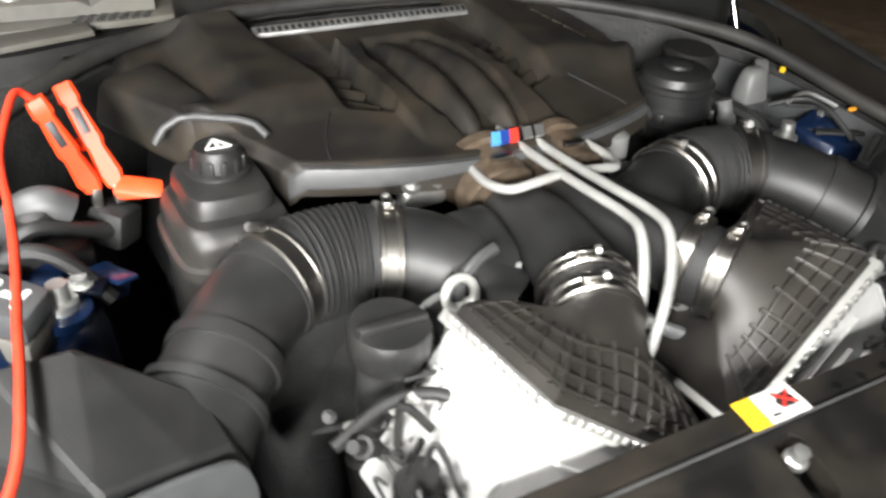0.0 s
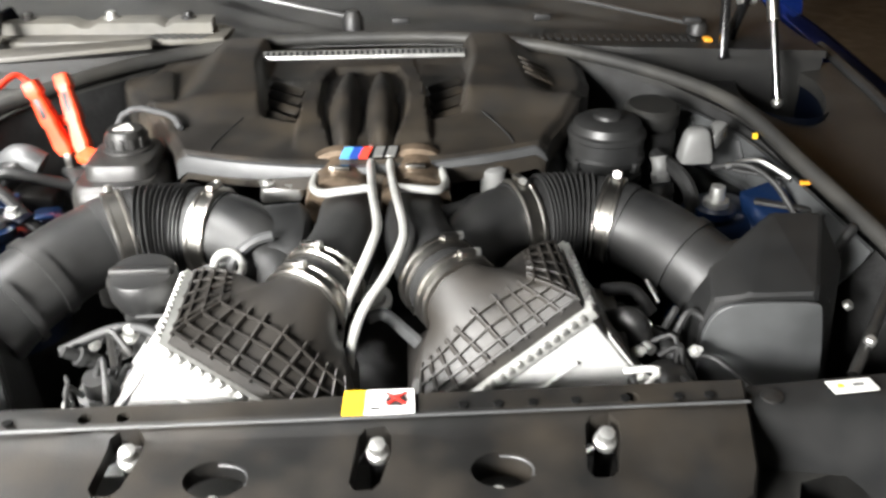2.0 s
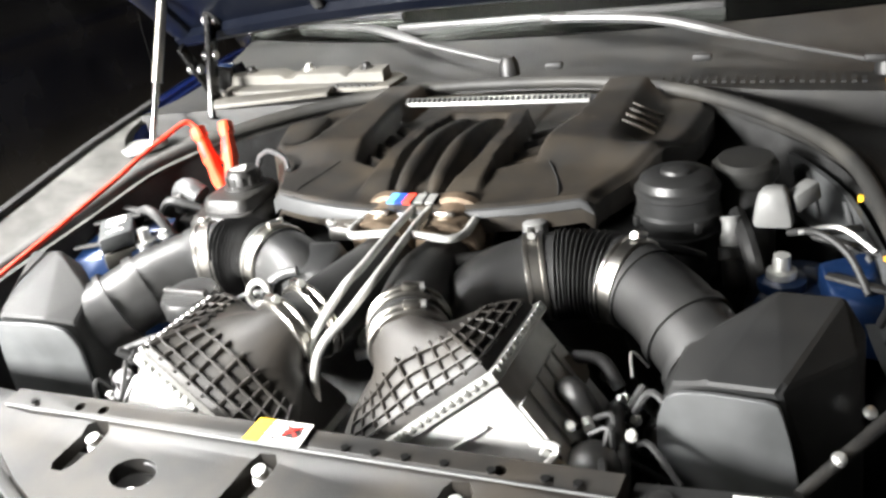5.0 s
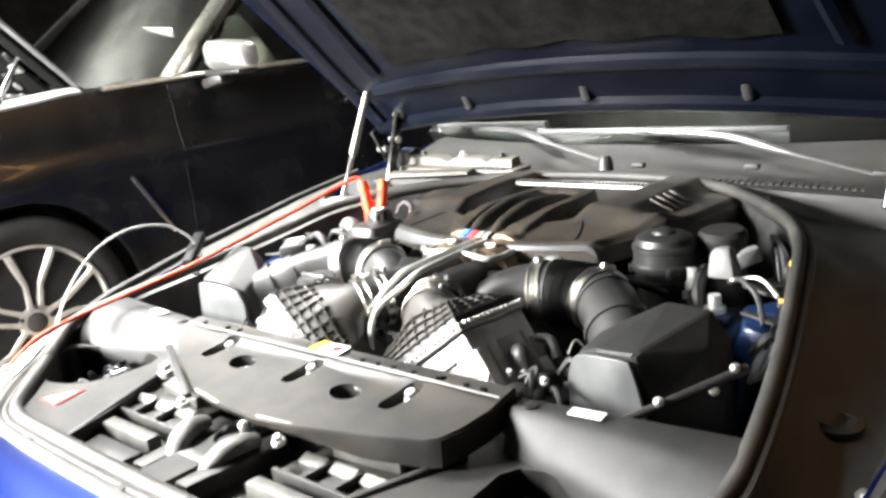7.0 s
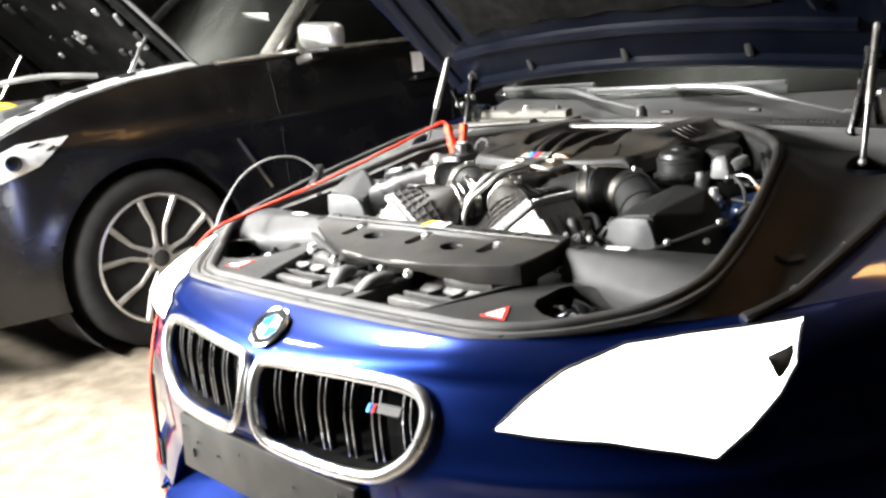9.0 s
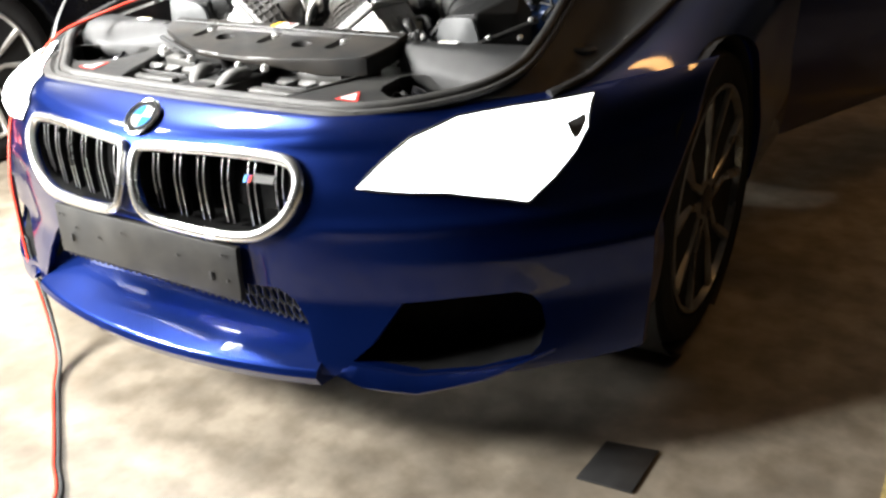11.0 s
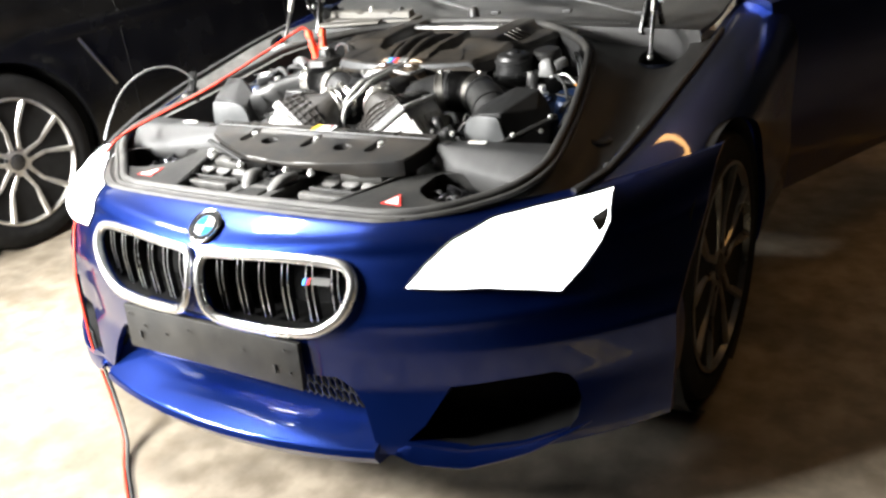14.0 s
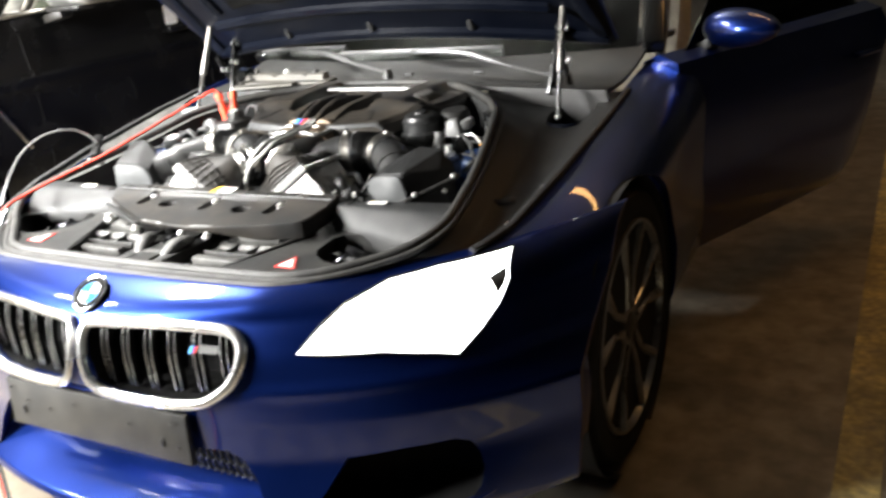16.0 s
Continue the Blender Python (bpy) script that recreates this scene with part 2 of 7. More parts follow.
def loft_open(rings):
    b = bmesh.new()
    loft(b, rings, cap=False)
    b.faces.new([b.verts.new(q) for q in rings[0]])
    return b


def frames_along(pts, closed=False):
    """For each point of a line: the point and two directions across it, carried along without twist."""
    out, m = [], len(pts)
    side = None
    for i, q in enumerate(pts):
        if closed:
            d = pts[(i + 1) % m] - pts[i - 1]
        else:
            d = pts[min(i + 1, m - 1)] - pts[max(i - 1, 0)]
        d = d.normalized()
        if side is None:
            side = d.cross(V(0, 0, 1))
            if side.length < 1e-3:
                side = d.cross(V(0, 1, 0))
        side = (side - d * side.dot(d)).normalized()
        out.append((q, side, d.cross(side)))
    return out


def tube(bm, pts, r, n=12, closed=False, flat=1.0, cap=True):
    """Sweeps a round (or flattened) section along pts; r is one radius or one for each point."""
    rings = []
    for i, (q, a, b) in enumerate(frames_along(pts, closed)):
        rad = r[i] if isinstance(r, (list, tuple)) else r
        rings.append([q + a * (rad * math.cos(2 * math.pi * j / n)) + b * (rad * flat * math.sin(2 * math.pi * j / n)) for j in range(n)])
    loft(bm, rings, cap=cap, loop=closed)
    return bm


def cyl(bm, a, b, r, r2=None, n=24, cap=True):
    a, b = V(a), V(b)
    (_, s, t), _ = frames_along([a, b])
    r2 = r if r2 is None else r2
    ring = lambda c, rad: [c + s * (rad * math.cos(2 * math.pi * j / n)) + t * (rad * math.sin(2 * math.pi * j / n)) for j in range(n)]
    loft(bm, [ring(a, r), ring(b, r2)], cap=cap)
    return bm


def turned(bm, base, axis, profile, n=32):
    """A turned body: profile of (height, radius) along the axis from base."""
    base, axis = V(base), V(axis).normalized()
    (_, s, t), _ = frames_along([base, base + axis])
    rings = [[base + axis * h + s * (r * math.cos(2 * math.pi * j / n)) + t * (r * math.sin(2 * math.pi * j / n)) for j in range(n)] for h, r in profile]
    loft(bm, rings)
    return bm


def box(bm, c, s, m=None, bev=0.0):
    made = bmesh.ops.create_cube(bm, size=1.0)
    vs = made["verts"]
    for v in vs:
        v.co = V(v.co.x * s[0], v.co.y * s[1], v.co.z * s[2])
    if bev:
        es = list({e for v in vs for e in v.link_edges})
        res = bmesh.ops.bevel(bm, geom=es, offset=bev, segments=2, affect="EDGES", profile=0.5)
        vs = list({v for f in res["faces"] for v in f.verts} | {v for v in vs if v.is_valid})
    for v in vs:
        v.co = (m @ v.co if m else v.co) + V(c)
    return bm


def bar(bm, a, b, w, h, bev=0.0, up=(0, 0, 1)):
    """A box from a to b, w across and h thick."""
    a, b = V(a), V(b)
    d = (b - a).normalized()
    s = d.cross(V(up)).normalized()
    m = Matrix((s, d, s.cross(d))).transposed()
    return box(bm, (a + b) / 2, (w, (b - a).length, h), m, bev)


def slab(bm, pts, vec, bev=0.0):
    """A flat outline of 3D points, thickened by vec."""
    a = [bm.verts.new(V(q)) for q in pts]
    b = [bm.verts.new(V(q) + V(vec)) for q in pts]
    n = len(a)
    fs = [bm.faces.new(a), bm.faces.new(b)] + [bm.faces.new((a[i], a[(i + 1) % n], b[(i + 1) % n], b[i])) for i in range(n)]
    if bev:
        bmesh.ops.recalc_face_normals(bm, faces=fs)
        bmesh.ops.bevel(bm, geom=list({e for f in fs for e in f.edges}), offset=bev, segments=2, affect="EDGES", profile=0.5)
    return bm


def sheet(bm, f, us, vs, thick=0.0):
    g = [[bm.verts.new(V(f(u, v))) for v in vs] for u in us]
    fs = []
    for i in range(len(us) - 1):
        for j in range(len(vs) - 1):
            fs.append(bm.faces.new((g[i][j], g[i + 1][j], g[i + 1][j + 1], g[i][j + 1])))
    if thick:
        bmesh.ops.recalc_face_normals(bm, faces=fs)
        bmesh.ops.solidify(bm, geom=fs, thickness=thick)
    return g


def span(a, b, n):
    return [a + (b - a) * i / (n - 1) for i in range(n)]


def hull(pts, bev=0.0, seg=2):
    bm = bmesh.new()
    for q in pts:
        bm.verts.new(V(q))
    bmesh.ops.convex_hull(bm, input=bm.verts)
    bmesh.ops.dissolve_limit(bm, angle_limit=radians(4), verts=bm.verts, edges=bm.edges)
    if bev:
        bmesh.ops.bevel(bm, geom=list(bm.edges), offset=bev, segments=seg, affect="EDGES", profile=0.5)
    return bm


def carve(bm, *cutters):
    """Cuts the closed cutters out of a closed mesh."""
    def holder(b):
        me = bpy.data.meshes.new("work")
        bmesh.ops.recalc_face_normals(b, faces=b.faces)
        b.to_mesh(me)
        b.free()
        return new("work", me)
    body = holder(bm)
    tools = [holder(c) for c in cutters]
    for tool in tools:
        mod = body.modifiers.new("cut", "BOOLEAN")
        mod.operation, mod.object, mod.solver = "DIFFERENCE", tool, "EXACT"
    done = bmesh.new()
    dg = bpy.context.evaluated_depsgraph_get()
    dg.update()
    done.from_mesh(body.evaluated_get(dg).to_mesh())
    for ob in (body, *tools):
        me = ob.data
        bpy.data.objects.remove(ob)
        bpy.data.meshes.remove(me)
    return done


# ---- garage ----
bm = bmesh.new()
box(bm, (0, 2, -0.1), (22, 22, 0.2))
floor = single("floor", bm, CONCRETE, "stained beige polished concrete garage floor", "floor", kind="structure", smooth=0)
for nm, c, s in (("wall_north", (0, 13.1, 1.6), (22, 0.2, 3.6)), ("wall_south", (0, -9.1, 1.6), (22, 0.2, 3.6)), ("wall_west", (-11.1, 2, 1.6), (0.2, 22, 3.6)), ("wall_east", (11.1, 2, 1.6), (0.2, 22, 3.6))):
    bm = bmesh.new()
    box(bm, c, s)
    single(nm, bm, WALLMAT, "dim stained concrete garage wall", "wall", kind="structure", smooth=0)
bm = bmesh.new()
box(bm, (0, 2, 3.5), (22, 22, 0.2))
single("ceiling", bm, CEILMAT, "grimy pale garage ceiling", "ceiling", kind="structure", smooth=0)
bm = bmesh.new()
box(bm, (1.42, 2.5, 0.002), (0.10, 9.0, 0.004))
single("parking_line", bm, LINE, "worn yellow painted parking line on the concrete", "line", kind="structure", smooth=0)
bm = bmesh.new()
slab(bm, [(0.86, 0.20, 0.0), (0.97, 0.21, 0.0), (0.975, 0.35, 0.0), (0.87, 0.33, 0.0)], (0, 0, 0.006), 0.002)
single("rubber_pad", bm, RUBBER, "small square black rubber pad lying on the floor", "pad")

# ---- the blue car ----
PZ = [0.10, 0.14, 0.20, 0.25, 0.36, 0.50, 0.58, 0.63, 0.66, 0.68, 0.70, 0.72, 0.80]
PY = [0.03, 0.0, -0.045, -0.035, 0.0, 0.0, 0.012, 0.035, 0.058, 0.086, 0.138, 0.20, 0.5]

FINE_Z = np.linspace(0.10, 0.80, 281)
KERNEL = np.exp(-0.5 * (np.arange(-12, 13) / 4.5) ** 2)
FINE_Y = np.convolve(np.pad(np.interp(FINE_Z, PZ, PY), 12, mode="edge"), KERNEL / KERNEL.sum(), mode="valid")


def nose(x, z):
    """Where the front of the car lies at the width x and the height z."""
    a = abs(x)
    crease = -0.005 * math.exp(-(((z - 0.515) / 0.014) ** 2)) * min(1, max(0, (a - 0.38) * 12))
    base = -0.02 + 0.35 * a * a + (0.20 + 0.30 * max(0.0, min(1.0, (z - 0.45) / 0.15))) * a**5
    flat = max(0.0, min(1.0, (0.50 - z) / 0.03)) * max(0.0, min(1.0, (z - 0.33) / 0.03))
    base += flat * max(0.0, 0.006 - base)
    top = max(0.0, min(1.0, (z - 0.645) / 0.05)) * (1 - max(0.0, min(1.0, (a - 0.40) / 0.18)))
    base -= top * 0.27 * a * a
    if x < 0:
        swell = max(0.0, min(1.0, (a - 0.50) / 0.14)) * max(0.0, min(1.0, (0.90 - a) / 0.14)) * max(0.0, min(1.0, (0.72 - z) / 0.06))
        base -= 0.020 * swell * swell * (3 - 2 * swell)
    return base + float(np.interp(z, FINE_Z, FINE_Y)) + crease

def on_nose(x, z, off=0.0):
    return V(x, nose(x, z) - off, z)

car = thing("sports_car", (0, 1.4, 0), "deep blue metallic sports car with its bonnet propped open", "car")

KIDNEY = [(0.014, 0.597), (0.018, 0.620), (0.036, 0.634), (0.13, 0.639), (0.23, 0.641), (0.345, 0.635), (0.378, 0.618), (0.386, 0.585), (0.365, 0.538), (0.325, 0.506), (0.284, 0.492), (0.203, 0.486), (0.08, 0.494), (0.035, 0.514), (0.018, 0.555)]
LAMP = [(0.484, 0.588), (0.55, 0.580), (0.623, 0.573), (0.70, 0.553), (0.739, 0.540), (0.765, 0.572), (0.783, 0.607), (0.792, 0.643), (0.786, 0.672), (0.779, 0.693), (0.744, 0.6925), (0.672, 0.692), (0.605, 0.687), (0.553, 0.664), (0.520, 0.632)]
SIDE = [(0.478, 0.258), (0.51, 0.29), (0.542, 0.344), (0.556, 0.369), (0.654, 0.378), (0.735, 0.380), (0.757, 0.370), (0.772, 0.347), (0.781, 0.31), (0.777, 0.275), (0.762, 0.253), (0.688, 0.240), (0.588, 0.237)]
INTAKE = [(-0.33, 0.388), (0.33, 0.388), (0.36, 0.365), (0.388, 0.326), (0.412, 0.255), (0.408, 0.236), (0.40, 0.10), (-0.40, 0.10), (-0.408, 0.236), (-0.412, 0.255), (-0.388, 0.326), (-0.36, 0.365)]

# Left lamp outline, widened inboard to take in the white glare on the paint
LAMP_WITH_GLARE = [(0.462, 0.606), (0.55, 0.592), (0.623, 0.584), (0.70, 0.566), (0.739, 0.554), (0.765, 0.590), (0.783, 0.625), (0.792, 0.661), (0.786, 0.690), (0.779, 0.711), (0.722, 0.709), (0.652, 0.706), (0.585, 0.704), (0.50, 0.7015), (0.434, 0.6985), (0.434, 0.670), (0.446, 0.635)]

def flipped(poly):
    return [(-x, z) for x, z in poly][::-1]

def prism_y(poly, y0, y1):
    b = bmesh.new()
    slab(b, [(x, y0, z) for x, z in poly], (0, y1 - y0, 0))
    return b

# bumper skin
bm = bmesh.new()
xs = [math.sin(a) * 0.922 for a in span(-math.pi / 2, math.pi / 2, 121)]
zs = sorted(set(span(0.228, 0.70, 60)))
rings = []
for x in xs:
    front = [V(x, nose(x, z), z) for z in zs]
    back = [V(x, nose(x, z) + 0.02, z) for z in zs][::-1]
    rings.append(front + back)
loft(bm, rings)
cuts = [prism_y(p, -0.3, 0.9) for p in (KIDNEY, flipped(KIDNEY), LAMP, flipped(LAMP_WITH_GLARE), SIDE, flipped(SIDE), INTAKE)]
bm = carve(bm, *cuts)
bumper = part("front_bumper", bm, BLUE, car, "deep blue painted bumper skin", 35)

# dusty trim band between the painted edge and the bonnet seal
def front_seal_y(x):
    if x < 0:
        return float(np.interp(-x, [0, 0.30, 0.36, 0.398, 0.425, 0.50, 0.55, 0.60], [0.158, 0.163, 0.170, 0.182, 0.200, 0.263, 0.305, 0.348]))
    return float(np.interp(x, [0, 0.30, 0.42, 0.50, 0.565, 0.615], [0.158, 0.163, 0.174, 0.214, 0.275, 0.335]))

rings = []
for x in span(-0.60, 0.60, 81):
    y0, y1 = nose(x, 0.70) - 0.002, front_seal_y(x) + 0.004
    y0 = min(y0, y1 - 0.022)
    rings.append([V(x, y0, 0.690), V(x, y0 - 0.003, 0.6985), V(x, y0 + 0.002, 0.7035), V(x, y0 + 0.3 * (y1 - y0), 0.7045), V(x, y0 + 0.42 * (y1 - y0), 0.7005), V(x, y0 + 0.6 * (y1 - y0), 0.7005), V(x, y0 + 0.72 * (y1 - y0), 0.7035), V(x, y1, 0.7035), V(x, y1, 0.685)])
bm = bmesh.new()
loft(bm, rings)
nose_trim = part("bonnet_edge_trim", bm, SEAL, car, "dusty grey rubber trim along the nose edge", 30)
for x in (-0.445, -0.26, 0.0, 0.26, 0.445):
    part("trim_clip", turned(bmesh.new(), (x, front_seal_y(x) - 0.022, 0.700), (0, 0, 1), [(0, 0.008), (0.0035, 0.008), (0.0045, 0.003)], 12), RUBBER, nose_trim)

# kidney grilles
for poly, side in ((KIDNEY, 1), (flipped(KIDNEY), -1)):
    line = glide([on_nose(x, z, 0.006) for x, z in poly], 5, True)
    grille = part("grille", tube(bmesh.new(), line, 0.0115, 12, True, 0.8), SATINCHROME, car, "chrome kidney grille surround")
    bm = bmesh.new()
    back = [V(x, nose(x, z) + 0.012, z) for x, z in poly]
    deep = [V(x * 0.97 + side * 0.006, nose(x, z) + 0.13, z) for x, z in poly]
    loft(bm, [back, deep], cap=False)
    bm.faces.new([bm.verts.new(q) for q in deep])
    part("grille_shell", bm, BADGEBLACK, grille, "matt black inside of the grille")
    for k in range(6):
        xm = side * (0.058 + k * 0.056)
        for dx in (-0.007, 0.007):
            x = xm + dx

            lo = 0.500 + 0.9 * max(0, abs(x) - 0.27) ** 1.5
            hi = 0.634 if abs(x) < 0.34 else 0.62
            pts = [V(x, nose(x, z) + 0.016 + 0.02 * (1 - (z - lo) / (hi - lo)), z) for z in span(lo, hi, 7)]
            part("slat", tube(bmesh.new(), pts, 0.0030, 6, flat=2.6), BADGEBLACK, grille)
            part("slat_edge", tube(bmesh.new(), [q + V(0, -0.0082, 0) for q in pts], 0.0009, 6), SATINCHROME, grille)
    if side == 1:
        # tricolour badge on the slats
        for k, mat in enumerate((LIGHTBLUE, NAVY, REDENAMEL)):
            bm = bmesh.new()
            x0 = 0.276 + k * 0.005
            slab(bm, [(x0, nose(x0, 0.6) - 0.004, 0.592), (x0 + 0.005, nose(x0, 0.6) - 0.004, 0.592), (x0 + 0.009, nose(x0, 0.6) + 0.0, 0.604), (x0 + 0.004, nose(x0, 0.6) + 0.0, 0.604)], (0, 0.006, 0))
            part("badge_stripe", bm, mat, grille, "enamel badge stripe")
        bm = bmesh.new()
        slab(bm, [(0.291, nose(0.3, 0.6) - 0.004, 0.592), (0.335, nose(0.335, 0.6) - 0.004, 0.591), (0.340, nose(0.335, 0.6) + 0.0, 0.604), (0.296, nose(0.3, 0.6) + 0.0, 0.606)], (0, 0.006, 0))
        part("badge_plate", bm, GREYPLUG, grille, "plain silver badge block")

# round bonnet badge, lying on the slope of the nose
n = V(0, -0.60, 0.80).normalized()
c = V(0, 0.055, 0.674)
badge = part("round_badge", turned(bmesh.new(), c - n * 0.020, n, [(0, 0.0385), (0.014, 0.0395), (0.021, 0.0405), (0.0235, 0.0385)], 40), BADGEBLACK, car, "round enamel badge with a chrome rim")
ux, uz = V(1, 0, 0), V(0, 0.80, 0.60)
part("badge_rim", tube(bmesh.new(), [c + n * 0.0030 + (ux * math.cos(a) + uz * math.sin(a)) * 0.0398 for a in span(0, 2 * math.pi, 49)[:-1]], 0.0036, 8, True), CHROME, badge, "chrome rim")
part("badge_inner_ring", tube(bmesh.new(), [c + n * 0.0036 + (ux * math.cos(a) + uz * math.sin(a)) * 0.0255 for a in span(0, 2 * math.pi, 41)[:-1]], 0.0012, 6, True), CHROME, badge)
for q in range(4):
    bm = bmesh.new()
    arc = [c + n * 0.0036] + [c + n * 0.0036 + (ux * math.cos(a) + uz * math.sin(a)) * 0.0248 for a in span(q * math.pi / 2, (q + 1) * math.pi / 2, 9)]
    slab(bm, arc, n * 0.0012)
    part("badge_quarter", bm, BADGEWHITE if q % 2 == 0 else BADGEBLUE, badge)

# blank number plate
bm = bmesh.new()
slab(bm, [(-0.268, -0.022, 0.362), (0.268, -0.022, 0.362), (0.268, -0.014, 0.472), (-0.268, -0.014, 0.472)], (0, 0.014, 0), 0.003)
plate = part("plate_holder", bm, TRIM, car, "blank black plastic number plate holder", 30)
for x, z in ((-0.245, 0.455), (-0.20, 0.43), (-0.13, 0.42), (-0.05, 0.445), (0.11, 0.43), (0.24, 0.40), (0.235, 0.455)):
    part("screw_hole", cyl(bmesh.new(), (x, -0.0205, z), (x, -0.0235, z), 0.0032, n=10), BLACKINK, plate)
for x in (-0.218, 0.20):
    bm = bmesh.new()
    bar(bm, (x, -0.0235, 0.395), (x - 0.002, -0.0225, 0.412), 0.007, 0.004, 0.001, (0, 1, 0))
    part("clip_slot", bm, RUBBER, plate)

# lower lip and intake
bm = bmesh.new()
rings = []
for x in span(-0.42, 0.42, 43):
    yf = nose(x, 0.24) - 0.016
    yb = 0.115
    rings.append([V(x, yf, 0.236), V(x, yf - 0.004, 0.228), V(x, yf + 0.01, 0.205), V(x, yb, 0.19), V(x, yb, 0.318), V(x, (yf + 0.006 + yb) / 2, 0.2812), V(x, yf + 0.008, 0.2455), V(x, yf + 0.005, 0.2442), V(x, yf + 0.0015, 0.2412)])
loft(bm, rings)
part("front_lip", bm, BLUE, car, "blue front lip blade below the intake", 35)
bm = bmesh.new()
box(bm, (0, 0.15, 0.33), (0.84, 0.02, 0.30))
part("radiator_shroud", bm, RUBBER, car, "black shroud behind the lower intake")
bm = bmesh.new()
for i in range(38):
    x = -0.361 + i * 0.019
    for a, b in (((x, 0.108, 0.30), (x + 0.0095, 0.104, 0.315)), ((x + 0.0095, 0.104, 0.315), (x + 0.0095, 0.10, 0.332)), ((x + 0.0095, 0.104, 0.315), (x + 0.019, 0.108, 0.30)), ((x + 0.0095, 0.10, 0.332), (x, 0.098, 0.345)), ((x + 0.0095, 0.10, 0.332), (x + 0.019, 0.098, 0.345)), ((x, 0.098, 0.345), (x, 0.096, 0.362)), ((x, 0.096, 0.362), (x + 0.0095, 0.094, 0.376)), ((x, 0.096, 0.362), (x - 0.0095, 0.094, 0.376))):
        bar(bm, a, b, 0.003, 0.006, 0, (0, 1, 0))
bmesh.ops.translate(bm, verts=bm.verts, vec=(0, -0.055, 0))
part("intake_mesh", bm, RUBBER, car, "black honeycomb intake mesh", 0)
for poly in (SIDE, flipped(SIDE)):
    bm = bmesh.new()
    back = [V(x, nose(x, z) + 0.012, z) for x, z in poly]
    deep = [V(x * 0.96, nose(x, z) + 0.10, z) for x, z in poly]
    loft(bm, [back, deep], cap=False)
    bm.faces.new([bm.verts.new(q) for q in deep])
    part("side_intake", bm, BADGEBLACK, car, "dark side air intake duct")
for s in (-1, 1):
    bm = bmesh.new()
    rings = []
    for x in span(0.462, 0.80, 26):
        z = float(np.interp(x, [0.46, 0.48, 0.588, 0.688, 0.762, 0.80], [0.243, 0.256, 0.236, 0.238, 0.250, 0.262]))
        low = float(np.interp(x, [0.46, 0.497, 0.597, 0.707, 0.80], [0.234, 0.208, 0.197, 0.221, 0.256]))
        y, k = nose(x, z), min(1.0, (0.81 - x) / 0.1)
        rings.append([V(s * x, y + 0.004, z), V(s * x, y - 0.012 * k, (z + low) / 2 + 0.004), V(s * x, y - 0.020 * k, low + 0.006), V(s * x, y - 0.014 * k, low), V(s * x, y + 0.05, low + 0.004), V(s * x, y + 0.08, z - 0.004)])
    loft(bm, rings)
    part("corner_splitter", bm, BLUE, car, "blue corner splitter fin")

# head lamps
for poly, s in ((LAMP, 1), (flipped(LAMP_WITH_GLARE), -1)):
    cx, cz = (sum(v[i] for v in poly) / len(poly) for i in (0, 1))
    rim = [(x, z) for x, z in poly]
    fine = []
    for i in range(len(rim)):
        for k in range(3):
            a, b = rim[i], rim[(i + 1) % len(rim)]
            fine.append((a[0] + (b[0] - a[0]) * k / 3, a[1] + (b[1] - a[1]) * k / 3))
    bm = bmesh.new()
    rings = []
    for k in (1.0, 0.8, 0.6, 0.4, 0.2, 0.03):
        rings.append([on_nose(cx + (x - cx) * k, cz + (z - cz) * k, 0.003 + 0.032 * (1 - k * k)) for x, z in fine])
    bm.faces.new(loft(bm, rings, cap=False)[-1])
    headlamp = part("headlight", bm, LENS_ON, car, "headlight shining glaring white, on the left also over glaring paint")
    line = [on_nose(x, z, 0.003) for x, z in fine]
    part("headlight_rim", tube(bmesh.new(), line, 0.0032, 6, True), PLASTIC, headlamp)
    # unlit corner of the housing beside the outer end, below the bright upper strip
    up_ = 0.0 if s > 0 else 0.018
    corner = [(0.768, 0.664), (0.778, 0.668), (0.788, 0.673), (0.7925, 0.660), (0.7920, 0.646), (0.787, 0.634), (0.779, 0.648)]
    bm = bmesh.new()
    back_c = [on_nose(s * x, z + up_, 0.030) for x, z in corner]
    slab(bm, back_c, (0, -0.003, 0), 0.001)
    part("lamp_corner", bm, GREYPLUG, headlamp, "grey unlit corner of the headlight housing")
    part("corner_trim", tube(bmesh.new(), [on_nose(s * x, z + up_, 0.033) for x, z in ((0.770, 0.662), (0.778, 0.649), (0.785, 0.636))], 0.0022, 6), CHROME, headlamp)

# wings, with the wheel arch cut out
WHEEL = V(0.90, 0.845, 0.345)

def edge_x(y):
    return float(np.interp(y, [0.30, 0.5, 0.75, 1.1, 1.45, 1.8], [0.70, 0.745, 0.767, 0.775, 0.765, 0.76]))

def edge_z(y, s=1):
    lift = 0.0 if s > 0 else 0.022 * smooth_step((y - 0.36) / 0.2)
    return lift + float(np.interp(y, [0.30, 0.5, 0.75, 1.1, 1.45, 1.8], [0.69, 0.705, 0.75, 0.805, 0.85, 0.88]))

def wide(y):
    return float(np.interp(y, [0.30, 0.37, 0.455, 0.56, 0.7, 0.8, 1.2, 1.8], [0.76, 0.80, 0.85, 0.895, 0.925, 0.935, 0.93, 0.91]))

def wide_low(y):
    return float(np.interp(y, [0.27, 0.322, 0.38, 0.415, 0.6, 0.8, 1.2, 1.8], [0.80, 0.85, 0.90, 0.922, 0.932, 0.935, 0.93, 0.91]))

